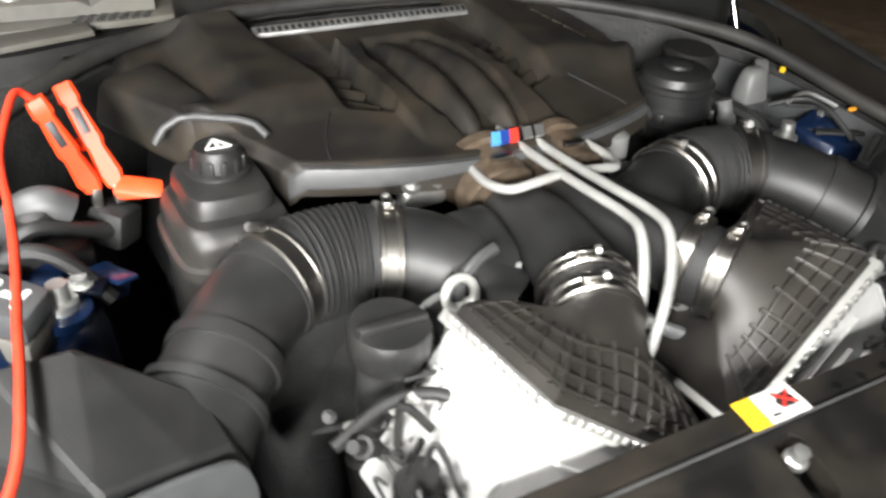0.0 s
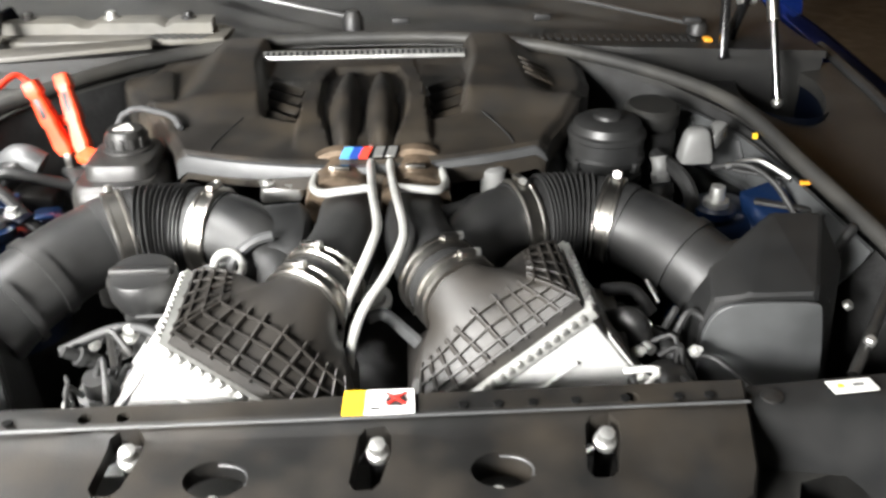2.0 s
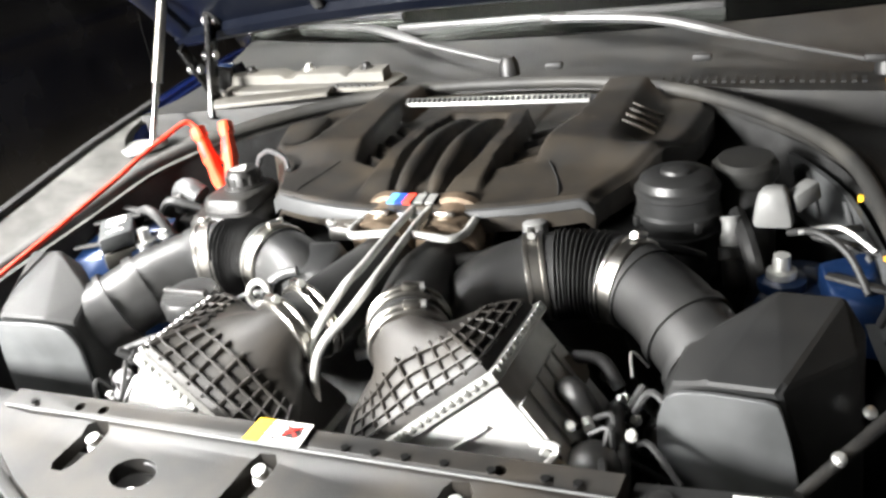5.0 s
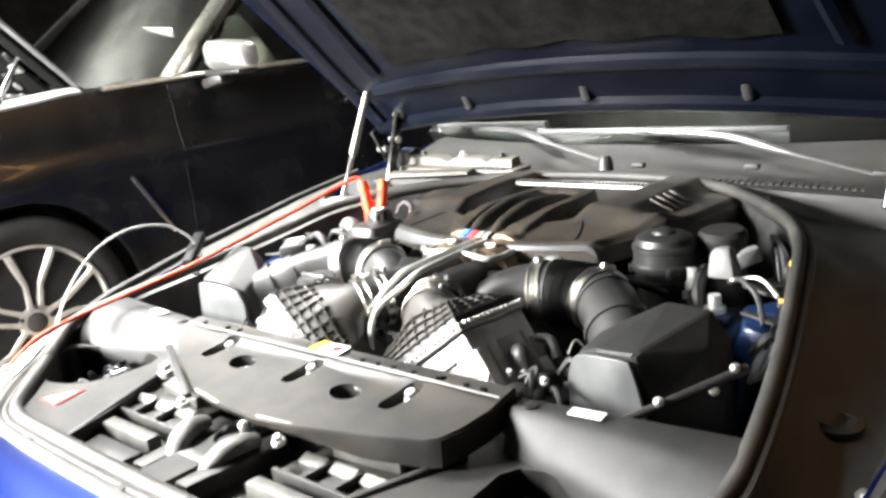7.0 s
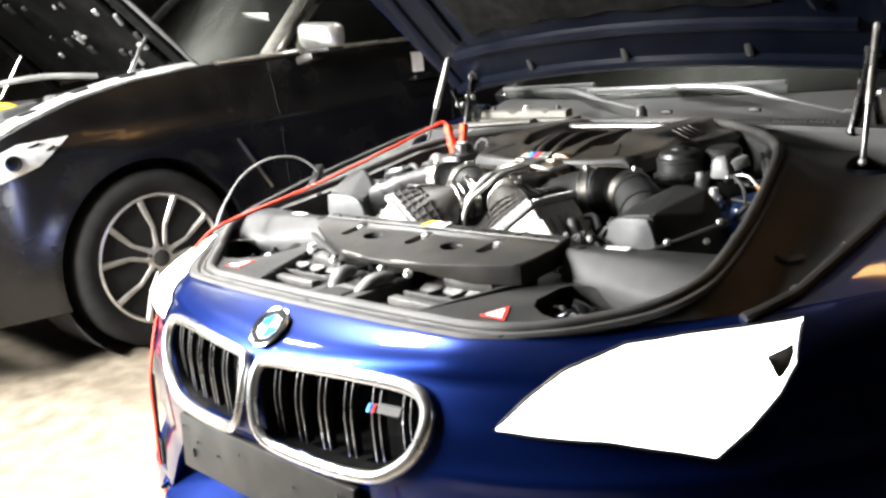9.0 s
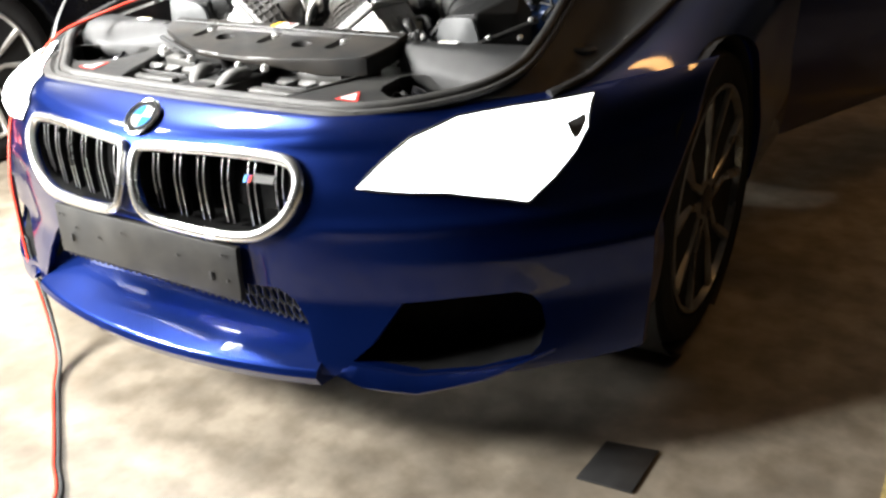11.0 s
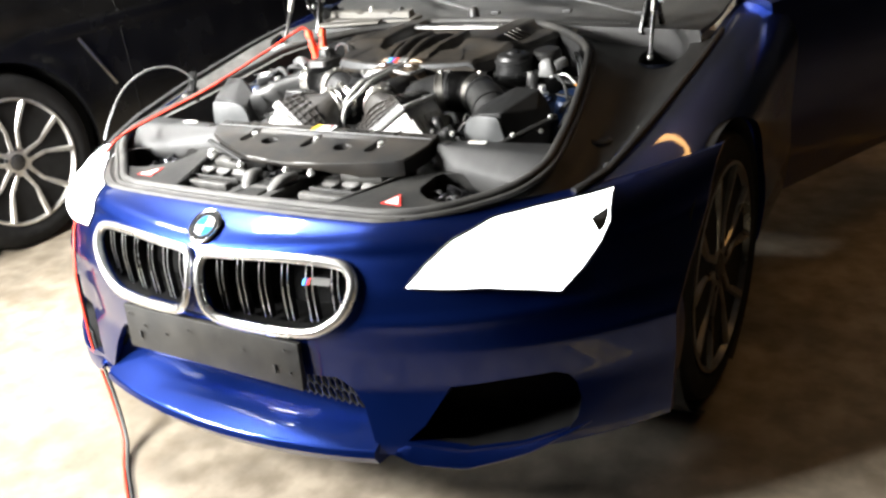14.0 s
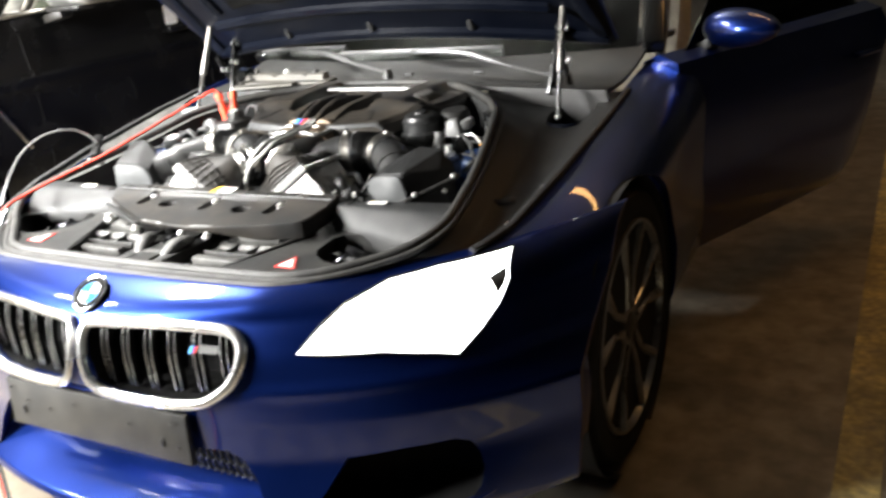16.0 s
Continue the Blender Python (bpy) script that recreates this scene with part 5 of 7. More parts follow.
def cooler(s, shift, A, B, hose_c, hose_axis, throat):
    """A bright aluminium core, a ribbed black end tank on its flange, and the hose from the tank to the throttle."""
    A, B = V(A), V(B)
    e1 = (A - B).normalized()
    e2 = V(-s * 0.80, -0.12, -0.58).normalized()
    nrm = e1.cross(e2) * (1 if s > 0 else -1)
    if nrm.z < 0:
        nrm = -nrm
    L, W = (A - B).length, 0.195
    C_, D_ = B + e2 * W, A + e2 * W
    ob = thing("intercooler", (B + D_) / 2 - nrm * 0.16, "bright aluminium intercooler with a ribbed black plastic end tank", "intercooler", "intercoolers")
    # core
    bm = bmesh.new()
    slab(bm, [A, B, C_, D_], -nrm * 0.15, 0.004)
    core = part("core", bm, CORE, ob, "bright bare aluminium core")
    for k in range(4):
        d = 0.030 + k * 0.030
        a, b = B - nrm * d - e1 * 0.002 + e2 * (0.035 + 0.02 * (k % 2)), B - nrm * d - e1 * 0.002 + e2 * (0.12 + 0.02 * (k % 2))
        part("core_bead", bar(bmesh.new(), a, b, 0.006, 0.003, 0.001, nrm), CORE, core)
    for k in range(5):
        a = lerp(A, B, 0.10 + 0.19 * k) - e2 * 0.0015 - nrm * 0.030
        part("core_bead", slab(bmesh.new(), [a, a - e1 * 0.018, a - e1 * 0.018 - nrm * 0.085, a - nrm * 0.085], -e2 * 0.003, 0.001), CORE, core)
    # crimped flange
    bm = bmesh.new()
    o = 0.008
    slab(bm, [A + (e1 - e2) * o, B + (-e1 - e2) * o, C_ + (e2 - e1) * o, D_ + (e1 + e2) * o], nrm * 0.012, 0.002)
    fl = part("flange", bm, PIPE, ob, "crimped metal flange")
    for p, q in ((A, B), (B, C_)):
        n_t = int((p - q).length / 0.0100)
        outw = -e2 if p is A else -e1
        for k in range(n_t):
            c = lerp(p, q, (k + 0.5) / n_t) + outw * (o + 0.001) + nrm * 0.009
            part("crimp_tooth", bar(bmesh.new(), c - (q - p).normalized() * 0.0032, c + (q - p).normalized() * 0.0032, 0.005, 0.007, 0.0018, nrm), ALU, fl)
    # tank: from the flange's rectangle to the round neck
    hc, ha = V(hose_c), V(hose_axis).normalized()
    base = []
    N = 10
    for p, q in ((A, B), (B, C_), (C_, D_), (D_, A)):
        base += [lerp(p, q, k / N) for k in range(N)]
    (_, sx, sy), _ = frames_along([hc, hc + ha])
    cen = (A + C_) / 2
    r = 0.040
    circ = []
    for p in base:
        d = p - cen
        d = d - ha * d.dot(ha)
        circ.append(hc + d.normalized() * r)
    rings = [base, [p + nrm * 0.022 for p in base]]
    for k in range(1, 17):
        t = k / 16
        ring = []
        for p, q in zip(base, circ):
            a = p + nrm * (0.022 + 0.03 * t)
            ring.append(lerp(a, q, smooth01(t) * 0.75 + t * 0.25))
        rings.append(ring)
    rings.append([q + ha * 0.03 for q in circ])
    bm = bmesh.new()
    loft(bm, rings)
    tk = part("end_tank", bm, TANK, ob, "black moulded end tank", 50)
    # lattice ribs
    def proud(i, k):
        q, c = rings[k][i % len(base)], sum(rings[k], V(0, 0, 0)) / len(base)
        return q + (q - c).normalized() * 0.0022
    for k in (2, 4, 6, 8):
        pts = [proud(i, k) for i in range(1, 2 * N)]
        part("rib", tube(bmesh.new(), glide(pts, 2), 0.0016, 6, flat=1.7), TANK, tk)
    for i in list(range(1, N, 2)) + list(range(N, 2 * N, 1)):
        pts = [proud(i, k) for k in range(1, 10)]
        part("rib", tube(bmesh.new(), glide(pts, 2), 0.0016, 6, flat=1.7), TANK, tk)
    clamp_band(ob, hc + ha * 0.010, ha, r + 0.002, 0.019, (s * 0.3, -0.2, 1))
    clamp_band(ob, hc + ha * 0.043, ha, r + 0.003, 0.017, (s * 0.3, -0.2, 1))
    # throttle hose
    th = V(throat)
    pts = glide([hc + ha * 0.008, hc + ha * 0.05, lerp(hc + ha * 0.09, th, 0.35), lerp(hc + ha * 0.10, th, 0.75), th], 6)
    part("throttle_hose", tube(bmesh.new(), pts, [0.041 - 0.006 * smooth01(i / len(pts)) for i in range(len(pts))], 28), RUBBER, ob, "black rubber throttle hose")
    return ob


cooler(-1, 0, (-0.169, 0.643, 0.792), (-0.164, 0.511, 0.800), (-0.050, 0.598, 0.785), (0.40, 0.85, 0.10), (-0.012, 0.800, 0.788))
cooler(1, 0, (0.222, 0.672, 0.795), (0.221, 0.538, 0.803), (0.108, 0.598, 0.790), (-0.42, 0.85, 0.06), (0.068, 0.800, 0.788))

# throttle bodies below the front edge of the cover
BRONZE = material("grimy_bronze_casting", (0.16, 0.12, 0.085), 0.42, 0.6, vary=0.3, scale=60, bump=0.3, bump_scale=200, dust=(0.05, 0.04, 0.03), dust_amount=0.5)
for x in (-0.020, 0.068):
    tb = thing("throttle_body", (x, 0.83, 0.76), "grimy bronze-tinted throttle body below the cover", "throttle", "throttle bodies")
    part("throttle_ring", turned(bmesh.new(), (x, 0.797, 0.800), (0, 0.95, 0.2), [(0, 0.030), (0, 0.0405), (0.004, 0.042), (0.009, 0.0405), (0.021, 0.0405), (0.026, 0.042), (0.03, 0.0405), (0.03, 0.030)], 32), BRONZE, tb)
    part("throttle_barrel", turned(bmesh.new(), (x, 0.822, 0.806), (0, 0.95, 0.2), [(0, 0.039), (0.020, 0.040), (0.022, 0.046), (0.034, 0.046)], 32), BRONZE, tb)
    part("throttle_flange", box(bmesh.new(), (x, 0.858, 0.808), (0.085, 0.014, 0.062), bev=0.006), DARK, tb)
    part("throttle_clip", bar(bmesh.new(), (x - 0.012, 0.806, 0.845), (x + 0.012, 0.806, 0.845), 0.008, 0.006, 0.0015), STEEL, tb)
    for dx in (-0.036, 0.036):
        part("flange_bolt", turned(bmesh.new(), (x + dx, 0.852, 0.832), (0, -0.7, 0.7), [(0, 0.0075), (0.007, 0.0075), (0.008, 0.004)], 8), ALU, tb)
rail = thing("fuel_connector", (-0.085, 0.845, 0.79), "pale metal connector block with bolts below the cover", "connector")
part("connector_block", hull([(-0.12, 0.83, 0.79), (-0.065, 0.83, 0.79), (-0.12, 0.87, 0.815), (-0.065, 0.87, 0.82), (-0.115, 0.83, 0.815), (-0.07, 0.83, 0.815)], 0.005), ALU, rail)
for x in (-0.108, -0.08):
    part("connector_bolt", turned(bmesh.new(), (x, 0.835, 0.815), (0, -0.4, 1), [(0, 0.010), (0.006, 0.010), (0.006, 0.006), (0.012, 0.005)], 8), ALU, rail)

# silver coolant pipes
for sgn, a in ((-1, [(0.016, 0.872, 0.842), (0.017, 0.80, 0.842), (0.020, 0.735, 0.842), (0.0255, 0.665, 0.842), (0.021, 0.637, 0.837), (0.005, 0.608, 0.812), (-0.008, 0.593, 0.788), (-0.015, 0.588, 0.76), (-0.019, 0.587, 0.72), (-0.020, 0.587, 0.66)]), (1, [(0.038, 0.872, 0.842), (0.040, 0.80, 0.842), (0.045, 0.735, 0.842), (0.052, 0.662, 0.842), (0.049, 0.632, 0.836), (0.032, 0.604, 0.815), (0.013, 0.585, 0.795), (0.001, 0.578, 0.768), (-0.006, 0.576, 0.73), (-0.008, 0.576, 0.66)])):
    p = thing("coolant_pipe", (a[4][0], a[4][1], 0.68), "bent pale grey metal coolant pipe with a side loop", "pipe", "coolant pipes")
    part("long_pipe", tube(bmesh.new(), glide(a, 7), 0.0050, 12), PIPE, p)
    if sgn < 0:
        loop = [(-0.040, 0.868, 0.832), (-0.047, 0.82, 0.832), (-0.049, 0.785, 0.832), (-0.038, 0.762, 0.834), (-0.015, 0.757, 0.838), (0.017, 0.758, 0.841)]
    else:
        loop = [(0.098, 0.868, 0.832), (0.100, 0.82, 0.832), (0.102, 0.785, 0.832), (0.092, 0.762, 0.834), (0.070, 0.757, 0.838), (0.042, 0.757, 0.841)]
    part("loop_pipe", tube(bmesh.new(), glide(loop, 7), 0.0050, 12), PIPE, p)

# oil filler cap and the plumbing below it
oil = thing("oil_filler_cap", (-0.216, 0.655, 0.70), "round black oil filler cap with a grip bar", "cap")
part("cap_body", turned(bmesh.new(), (-0.216, 0.660, 0.765), (0, -0.08, 1), [(0, 0.030), (0.012, 0.035), (0.030, 0.036), (0.036, 0.033), (0.037, 0.010)], 36), PLASTIC, oil)
part("cap_grip", bar(bmesh.new(), (-0.247, 0.652, 0.803), (-0.185, 0.652, 0.803), 0.010, 0.010, 0.003), PLASTIC, oil)
part("filler_neck", cyl(bmesh.new(), (-0.216, 0.664, 0.70), (-0.216, 0.660, 0.768), 0.026), DARK, oil)
plumb = thing("breather_valve", (-0.225, 0.58, 0.68), "grimy black breather valve with stub hoses", "valve")
for k, (q, ax, r, h, mat) in enumerate((((-0.245, 0.56, 0.70), (0.1, -0.3, 1), 0.020, 0.055, PLASTIC), ((-0.215, 0.575, 0.72), (0.6, -0.4, 0.4), 0.013, 0.06, PLASTIC), ((-0.255, 0.60, 0.73), (-0.5, -0.3, 0.5), 0.010, 0.04, DARK), ((-0.235, 0.535, 0.69), (0.2, -0.6, 0.2), 0.016, 0.05, DUCT), ((-0.20, 0.60, 0.755), (0.9, -0.6, -0.1), 0.011, 0.05, PLASTIC), ((-0.228, 0.62, 0.745), (0.2, -0.5, 0.6), 0.010, 0.03, PIPE))):
    part("valve_stub", turned(bmesh.new(), q, ax, [(0, r * 0.75), (h * 0.4, r * 0.75), (h * 0.42, r * 0.95), (h * 0.6, r * 0.95), (h * 0.62, r * 0.6), (h, r * 0.55)], 16), mat, plumb)
part("valve_hose", tube(bmesh.new(), glide([(-0.29, 0.60, 0.745), (-0.24, 0.61, 0.762), (-0.20, 0.60, 0.765), (-0.175, 0.575, 0.752)], 6), 0.0055, 10), RUBBER, plumb)
part("valve_hose", tube(bmesh.new(), glide([(-0.255, 0.53, 0.66), (-0.25, 0.52, 0.70), (-0.22, 0.52, 0.715), (-0.20, 0.55, 0.70)], 6), 0.0045, 10), DARK, plumb)
r8 = random.Random(8)
for k in range(26):
    q = V(r8.uniform(-0.275, -0.195), r8.uniform(0.535, 0.665), r8.uniform(0.69, 0.752))
    if k % 2:
        part("valve_bolt", turned(bmesh.new(), q, (r8.uniform(-0.6, 0.6), -0.6, 0.6), [(0, 0.006), (0.006, 0.006), (0.006, 0.004), (0.013, 0.0035)], 8), (DARK, PLASTIC, DARK, PIPE)[k // 2 % 4], plumb)
    else:
        pts = glide([q, q + V(r8.uniform(-0.02, 0.02), r8.uniform(-0.02, 0.02), 0.02), q + V(r8.uniform(-0.04, 0.04), r8.uniform(-0.04, 0.02), r8.uniform(-0.02, 0.02))], 5)
        part("valve_wire", tube(bmesh.new(), pts, r8.uniform(0.0015, 0.004), 7), (RUBBER, DARK, PLASTIC)[k // 2 % 3], plumb)

# lifting eye and the wire beside it
eye_ob = thing("lifting_eye", (-0.133, 0.69, 0.75), "pale steel engine lifting eye", "lifting eye")
part("eye_ring", tube(bmesh.new(), [V(-0.134 + 0.0150 * math.cos(a), 0.684 + 0.004 * math.sin(a), 0.788 + 0.0150 * math.sin(a)) for a in span(0, 2 * math.pi, 33)[:-1]], 0.0046, 10, True), PIPE, eye_ob)
part("eye_foot", bar(bmesh.new(), (-0.133, 0.684, 0.780), (-0.130, 0.70, 0.71), 0.022, 0.008, 0.002, (0, 1, 0)), PIPE, eye_ob)
part("loom", tube(bmesh.new(), glide([(-0.175, 0.69, 0.775), (-0.155, 0.695, 0.782), (-0.12, 0.705, 0.780), (-0.085, 0.71, 0.788), (-0.06, 0.70, 0.79)], 6), 0.0035, 8), GREYPLUG, eye_ob, "pale grey wire")


# ---- air boxes ----
def air_box(s, shift):
    P = lambda x, y, z: V(s * x + shift, y, z)
    ob = thing("air_box", P(0.44, 0.68, 0.60), "black moulded air filter box with a grey front flap", "air box", "air boxes")
    part("box_body", hull([P(0.352, 0.602, 0.60), P(0.352, 0.602, 0.745), P(0.362, 0.605, 0.775), P(0.394, 0.592, 0.787), P(0.456, 0.580, 0.794), P(0.478, 0.586, 0.72), P(0.480, 0.588, 0.60), P(0.350, 0.652, 0.745), P(0.372, 0.650, 0.792), P(0.350, 0.66, 0.60), P(0.448, 0.692, 0.829), P(0.505, 0.697, 0.824), P(0.518, 0.657, 0.786), P(0.53, 0.65, 0.60), P(0.53, 0.71, 0.60), P(0.525, 0.71, 0.78), P(0.44, 0.71, 0.60), P(0.44, 0.71, 0.80)], 0.0025, 1), DUCTCOVER, ob, "", 14)
    # flap is a lighter grey than the box for the light it faces
    bm = bmesh.new()
    slab(bm, glide([P(0.353, 0.596, 0.60), P(0.351, 0.596, 0.72), P(0.354, 0.596, 0.752), P(0.366, 0.593, 0.775), P(0.394, 0.586, 0.784), P(0.425, 0.580, 0.787), P(0.452, 0.574, 0.788), P(0.460, 0.575, 0.775), P(0.474, 0.580, 0.70), P(0.477, 0.582, 0.60)], 3), (0, -0.006, 0.0), 0.002)
    part("flap", bm, FLAPGREY, ob, "front flap greyed for the light it faces")
    part("box_bolt", turned(bmesh.new(), P(0.527, 0.645, 0.735), (s * 0.6, -0.3, 0.7), [(0, 0.006), (0.006, 0.006), (0.008, 0.003)], 10), ALU, ob)
    return ob


air_box(1, 0.0)
air_box(-1, 0.0)
rod = thing("brace_rod", (0.535, 0.59, 0.74), "slim black brace rod bolted across the bay corner", "rod")
part("rod_bar", cyl(bmesh.new(), (0.475, 0.52, 0.738), (0.572, 0.642, 0.776), 0.006, n=12), PLASTIC, rod)
part("rod_bolt", turned(bmesh.new(), (0.562, 0.630, 0.776), (0.2, -0.3, 1), [(0, 0.006), (0.006, 0.006), (0.008, 0.004)], 10), ALU, rod)
part("rod_bolt", turned(bmesh.new(), (0.503, 0.552, 0.752), (0, -0.3, 1), [(0, 0.006), (0.006, 0.006), (0.008, 0.004)], 10), ALU, rod)

# ---- right-hand side: filter canister, caps, strut tower ----
can = thing("oil_filter_housing", (0.325, 0.925, 0.72), "round black oil filter canister with a small cap", "canister")
part("canister", turned(bmesh.new(), (0.322, 0.930, 0.72), (0, 0, 1), [(0, 0.046), (0.05, 0.046), (0.052, 0.050), (0.062, 0.050), (0.064, 0.047), (0.076, 0.047), (0.078, 0.052), (0.086, 0.052), (0.090, 0.049), (0.108, 0.049), (0.110, 0.051), (0.116, 0.051), (0.119, 0.047), (0.128, 0.044), (0.133, 0.036), (0.134, 0.020), (0.138, 0.018), (0.142, 0.010), (0.142, 0.004)], 44), DUCT, can, "", 30)
part("canister_nut", turned(bmesh.new(), (0.322, 0.930, 0.852), (0, 0, 1), [(0, 0.014), (0.008, 0.014), (0.010, 0.008)], 6), DUCT, can)
for k in range(4):
    a = 0.6 + k * math.pi / 2
    part("canister_lug", box(bmesh.new(), (0.322 + 0.052 * math.cos(a), 0.930 + 0.052 * math.sin(a), 0.800), (0.010, 0.010, 0.014), Euler((0, 0, a)).to_matrix(), 0.002), DUCT, can)
res = thing("washer_reservoir", (0.395, 0.985, 0.72), "black reservoir with a wide flat cap", "reservoir")
part("reservoir_neck", turned(bmesh.new(), (0.395, 0.985, 0.72), (0, 0, 1), [(0, 0.036), (0.09, 0.036), (0.11, 0.030)], 28), PLASTIC, res)
part("reservoir_cap", turned(bmesh.new(), (0.395, 0.985, 0.822), (0, -0.08, 1), [(0, 0.036), (0.008, 0.040), (0.024, 0.039), (0.030, 0.033), (0.030, 0.012)], 10), TRIM, res)
for s in (-1, 1):
    tower = thing("strut_tower", (s * 0.465, 0.86, 0.62), "dark blue painted strut tower with brackets and a bolt", "strut tower", "strut towers")
    part("tower_body", turned(bmesh.new(), (s * 0.465, 0.865, 0.60), (0, 0, 1), [(0, 0.070), (0.12, 0.060), (0.145, 0.052), (0.155, 0.038), (0.158, 0.010)], 32), TOWERBLUE, tower)
    part("tower_bolt", turned(bmesh.new(), (s * 0.445, 0.838, 0.765), (0, 0, 1), [(0, 0.016), (0.010, 0.016), (0.012, 0.010), (0.028, 0.009)], 12), ALU, tower)
    part("tower_ring", turned(bmesh.new(), (s * 0.445, 0.838, 0.755), (0, 0, 1), [(0, 0.026), (0.010, 0.026), (0.012, 0.016)], 20), TOWERBLUE, tower)
    for k, (a, b) in enumerate((((0.475, 0.875, 0.80), (0.545, 0.845, 0.795)), ((0.47, 0.89, 0.795), (0.53, 0.90, 0.80)), ((0.49, 0.83, 0.775), (0.55, 0.80, 0.775)))):
        part("tower_bracket", bar(bmesh.new(), (s * a[0], a[1], a[2]), (s * b[0], b[1], b[2]), 0.012, 0.005, 0.0015), DARK, tower)
    part("tower_plate", hull([(s * 0.48, 0.80, 0.70), (s * 0.56, 0.78, 0.70), (s * 0.48, 0.86, 0.775), (s * 0.555, 0.88, 0.79), (s * 0.50, 0.80, 0.765), (s * 0.55, 0.79, 0.76)], 0.004), TOWERBLUE, tower)
sens = thing("pressure_sensor", (0.39, 0.90, 0.74), "black sensor with a white ringed connector", "sensor")
part("sensor_body", turned(bmesh.new(), (0.393, 0.870, 0.735), (-0.1, 0.35, 0.9), [(0, 0.013), (0.03, 0.013), (0.032, 0.016), (0.045, 0.016)], 16), PLASTIC, sens)
part("sensor_collar", turned(bmesh.new(), (0.389, 0.888, 0.778), (-0.1, 0.35, 0.9), [(0, 0.012), (0.012, 0.013), (0.016, 0.010), (0.030, 0.010), (0.034, 0.012)], 16), GREYPLUG, sens)
plug = thing("cable_plug", (0.435, 0.90, 0.78), "pale grey plastic cable plug on a looped wire", "plug")
part("plug_body", hull([(0.41, 0.885, 0.80), (0.455, 0.885, 0.80), (0.41, 0.92, 0.80), (0.455, 0.92, 0.80), (0.415, 0.89, 0.845), (0.448, 0.89, 0.848), (0.42, 0.915, 0.845), (0.445, 0.915, 0.848)], 0.007), GREYPLUG, plug)
part("plug_arm", bar(bmesh.new(), (0.45, 0.905, 0.825), (0.475, 0.93, 0.835), 0.02, 0.025, 0.005), GREYPLUG, plug)
for k, a in enumerate(([(0.415, 0.86, 0.70), (0.42, 0.845, 0.75), (0.41, 0.86, 0.79), (0.39, 0.93, 0.80)], [(0.36, 0.86, 0.775), (0.34, 0.845, 0.79), (0.30, 0.83, 0.80), (0.27, 0.835, 0.79)], [(0.45, 0.88, 0.80), (0.48, 0.85, 0.815), (0.51, 0.83, 0.80), (0.53, 0.80, 0.77)], [(0.46, 0.86, 0.81), (0.50, 0.865, 0.815), (0.535, 0.84, 0.80)], [(0.545, 0.72, 0.76), (0.565, 0.73, 0.785), (0.575, 0.75, 0.76), (0.57, 0.76, 0.70)])):
    part("wire", tube(bmesh.new(), glide(a, 8), (0.010, 0.006, 0.004, 0.003, 0.006)[k], 8), (RUBBER, RUBBER, RUBBER, ALU, RUBBER)[k], plug)
yb = thing("cable_tag", (0.535, 0.90, 0.80), "tiny yellow and amber cable tags", "tag")
part("tag", box(bmesh.new(), (0.522, 0.93, 0.822), (0.006, 0.006, 0.008), bev=0.001), YELLOW, yb)
part("tag", box(bmesh.new(), (0.548, 0.825, 0.800), (0.012, 0.005, 0.005), bev=0.001), OCHRE, yb)

# clutter beside the coolers, right
act = thing("actuator", (0.27, 0.52, 0.66), "black actuator with a bright connecting rod", "actuator")
part("actuator_rod", cyl(bmesh.new(), (0.268, 0.625, 0.745), (0.294, 0.570, 0.740), 0.0055, n=10), ALU, act)
part("actuator_can", turned(bmesh.new(), (0.300, 0.548, 0.68), (0.1, -0.1, 1), [(0, 0.030), (0.03, 0.032), (0.04, 0.030), (0.055, 0.018), (0.06, 0.010)], 20), PLASTIC, act)
part("actuator_eye", turned(bmesh.new(), (0.254, 0.655, 0.742), (0.3, -0.8, 0.4), [(0, 0.010), (0, 0.018), (0.016, 0.018), (0.016, 0.010)], 16), STEEL, act)
for k, a in enumerate(([(0.25, 0.66, 0.70), (0.262, 0.61, 0.75), (0.28, 0.59, 0.76), (0.30, 0.60, 0.70)], [(0.24, 0.63, 0.69), (0.25, 0.58, 0.73), (0.27, 0.53, 0.73), (0.28, 0.49, 0.68)], [(0.30, 0.66, 0.70), (0.31, 0.60, 0.73), (0.325, 0.55, 0.72), (0.33, 0.50, 0.66)], [(0.26, 0.655, 0.76), (0.29, 0.645, 0.765), (0.31, 0.63, 0.745)])):
    part("actuator_hose", tube(bmesh.new(), glide(a, 8), (0.013, 0.008, 0.010, 0.007)[k], 10), (PLASTIC, RUBBER, RUBBER, DARK)[k], act)

for k in range(40):
    q = V(r8.uniform(0.235, 0.335), r8.uniform(0.50, 0.68), r8.uniform(0.67, 0.745))
    if k % 2:
        part("actuator_bolt", turned(bmesh.new(), q, (r8.uniform(-0.6, 0.6), -0.6, 0.6), [(0, 0.006), (0.006, 0.006), (0.006, 0.004), (0.013, 0.0035)], 8), (ALU, DARK, PIPE, PLASTIC, DARK)[k // 2 % 5], act)
    else:
        pts = glide([q, q + V(r8.uniform(-0.02, 0.02), r8.uniform(-0.02, 0.02), 0.02), q + V(r8.uniform(-0.05, 0.05), r8.uniform(-0.05, 0.03), r8.uniform(-0.02, 0.02))], 5)
        part("actuator_wire", tube(bmesh.new(), pts, r8.uniform(0.0015, 0.0045), 7), (RUBBER, DARK, PIPE)[k // 2 % 3], act)

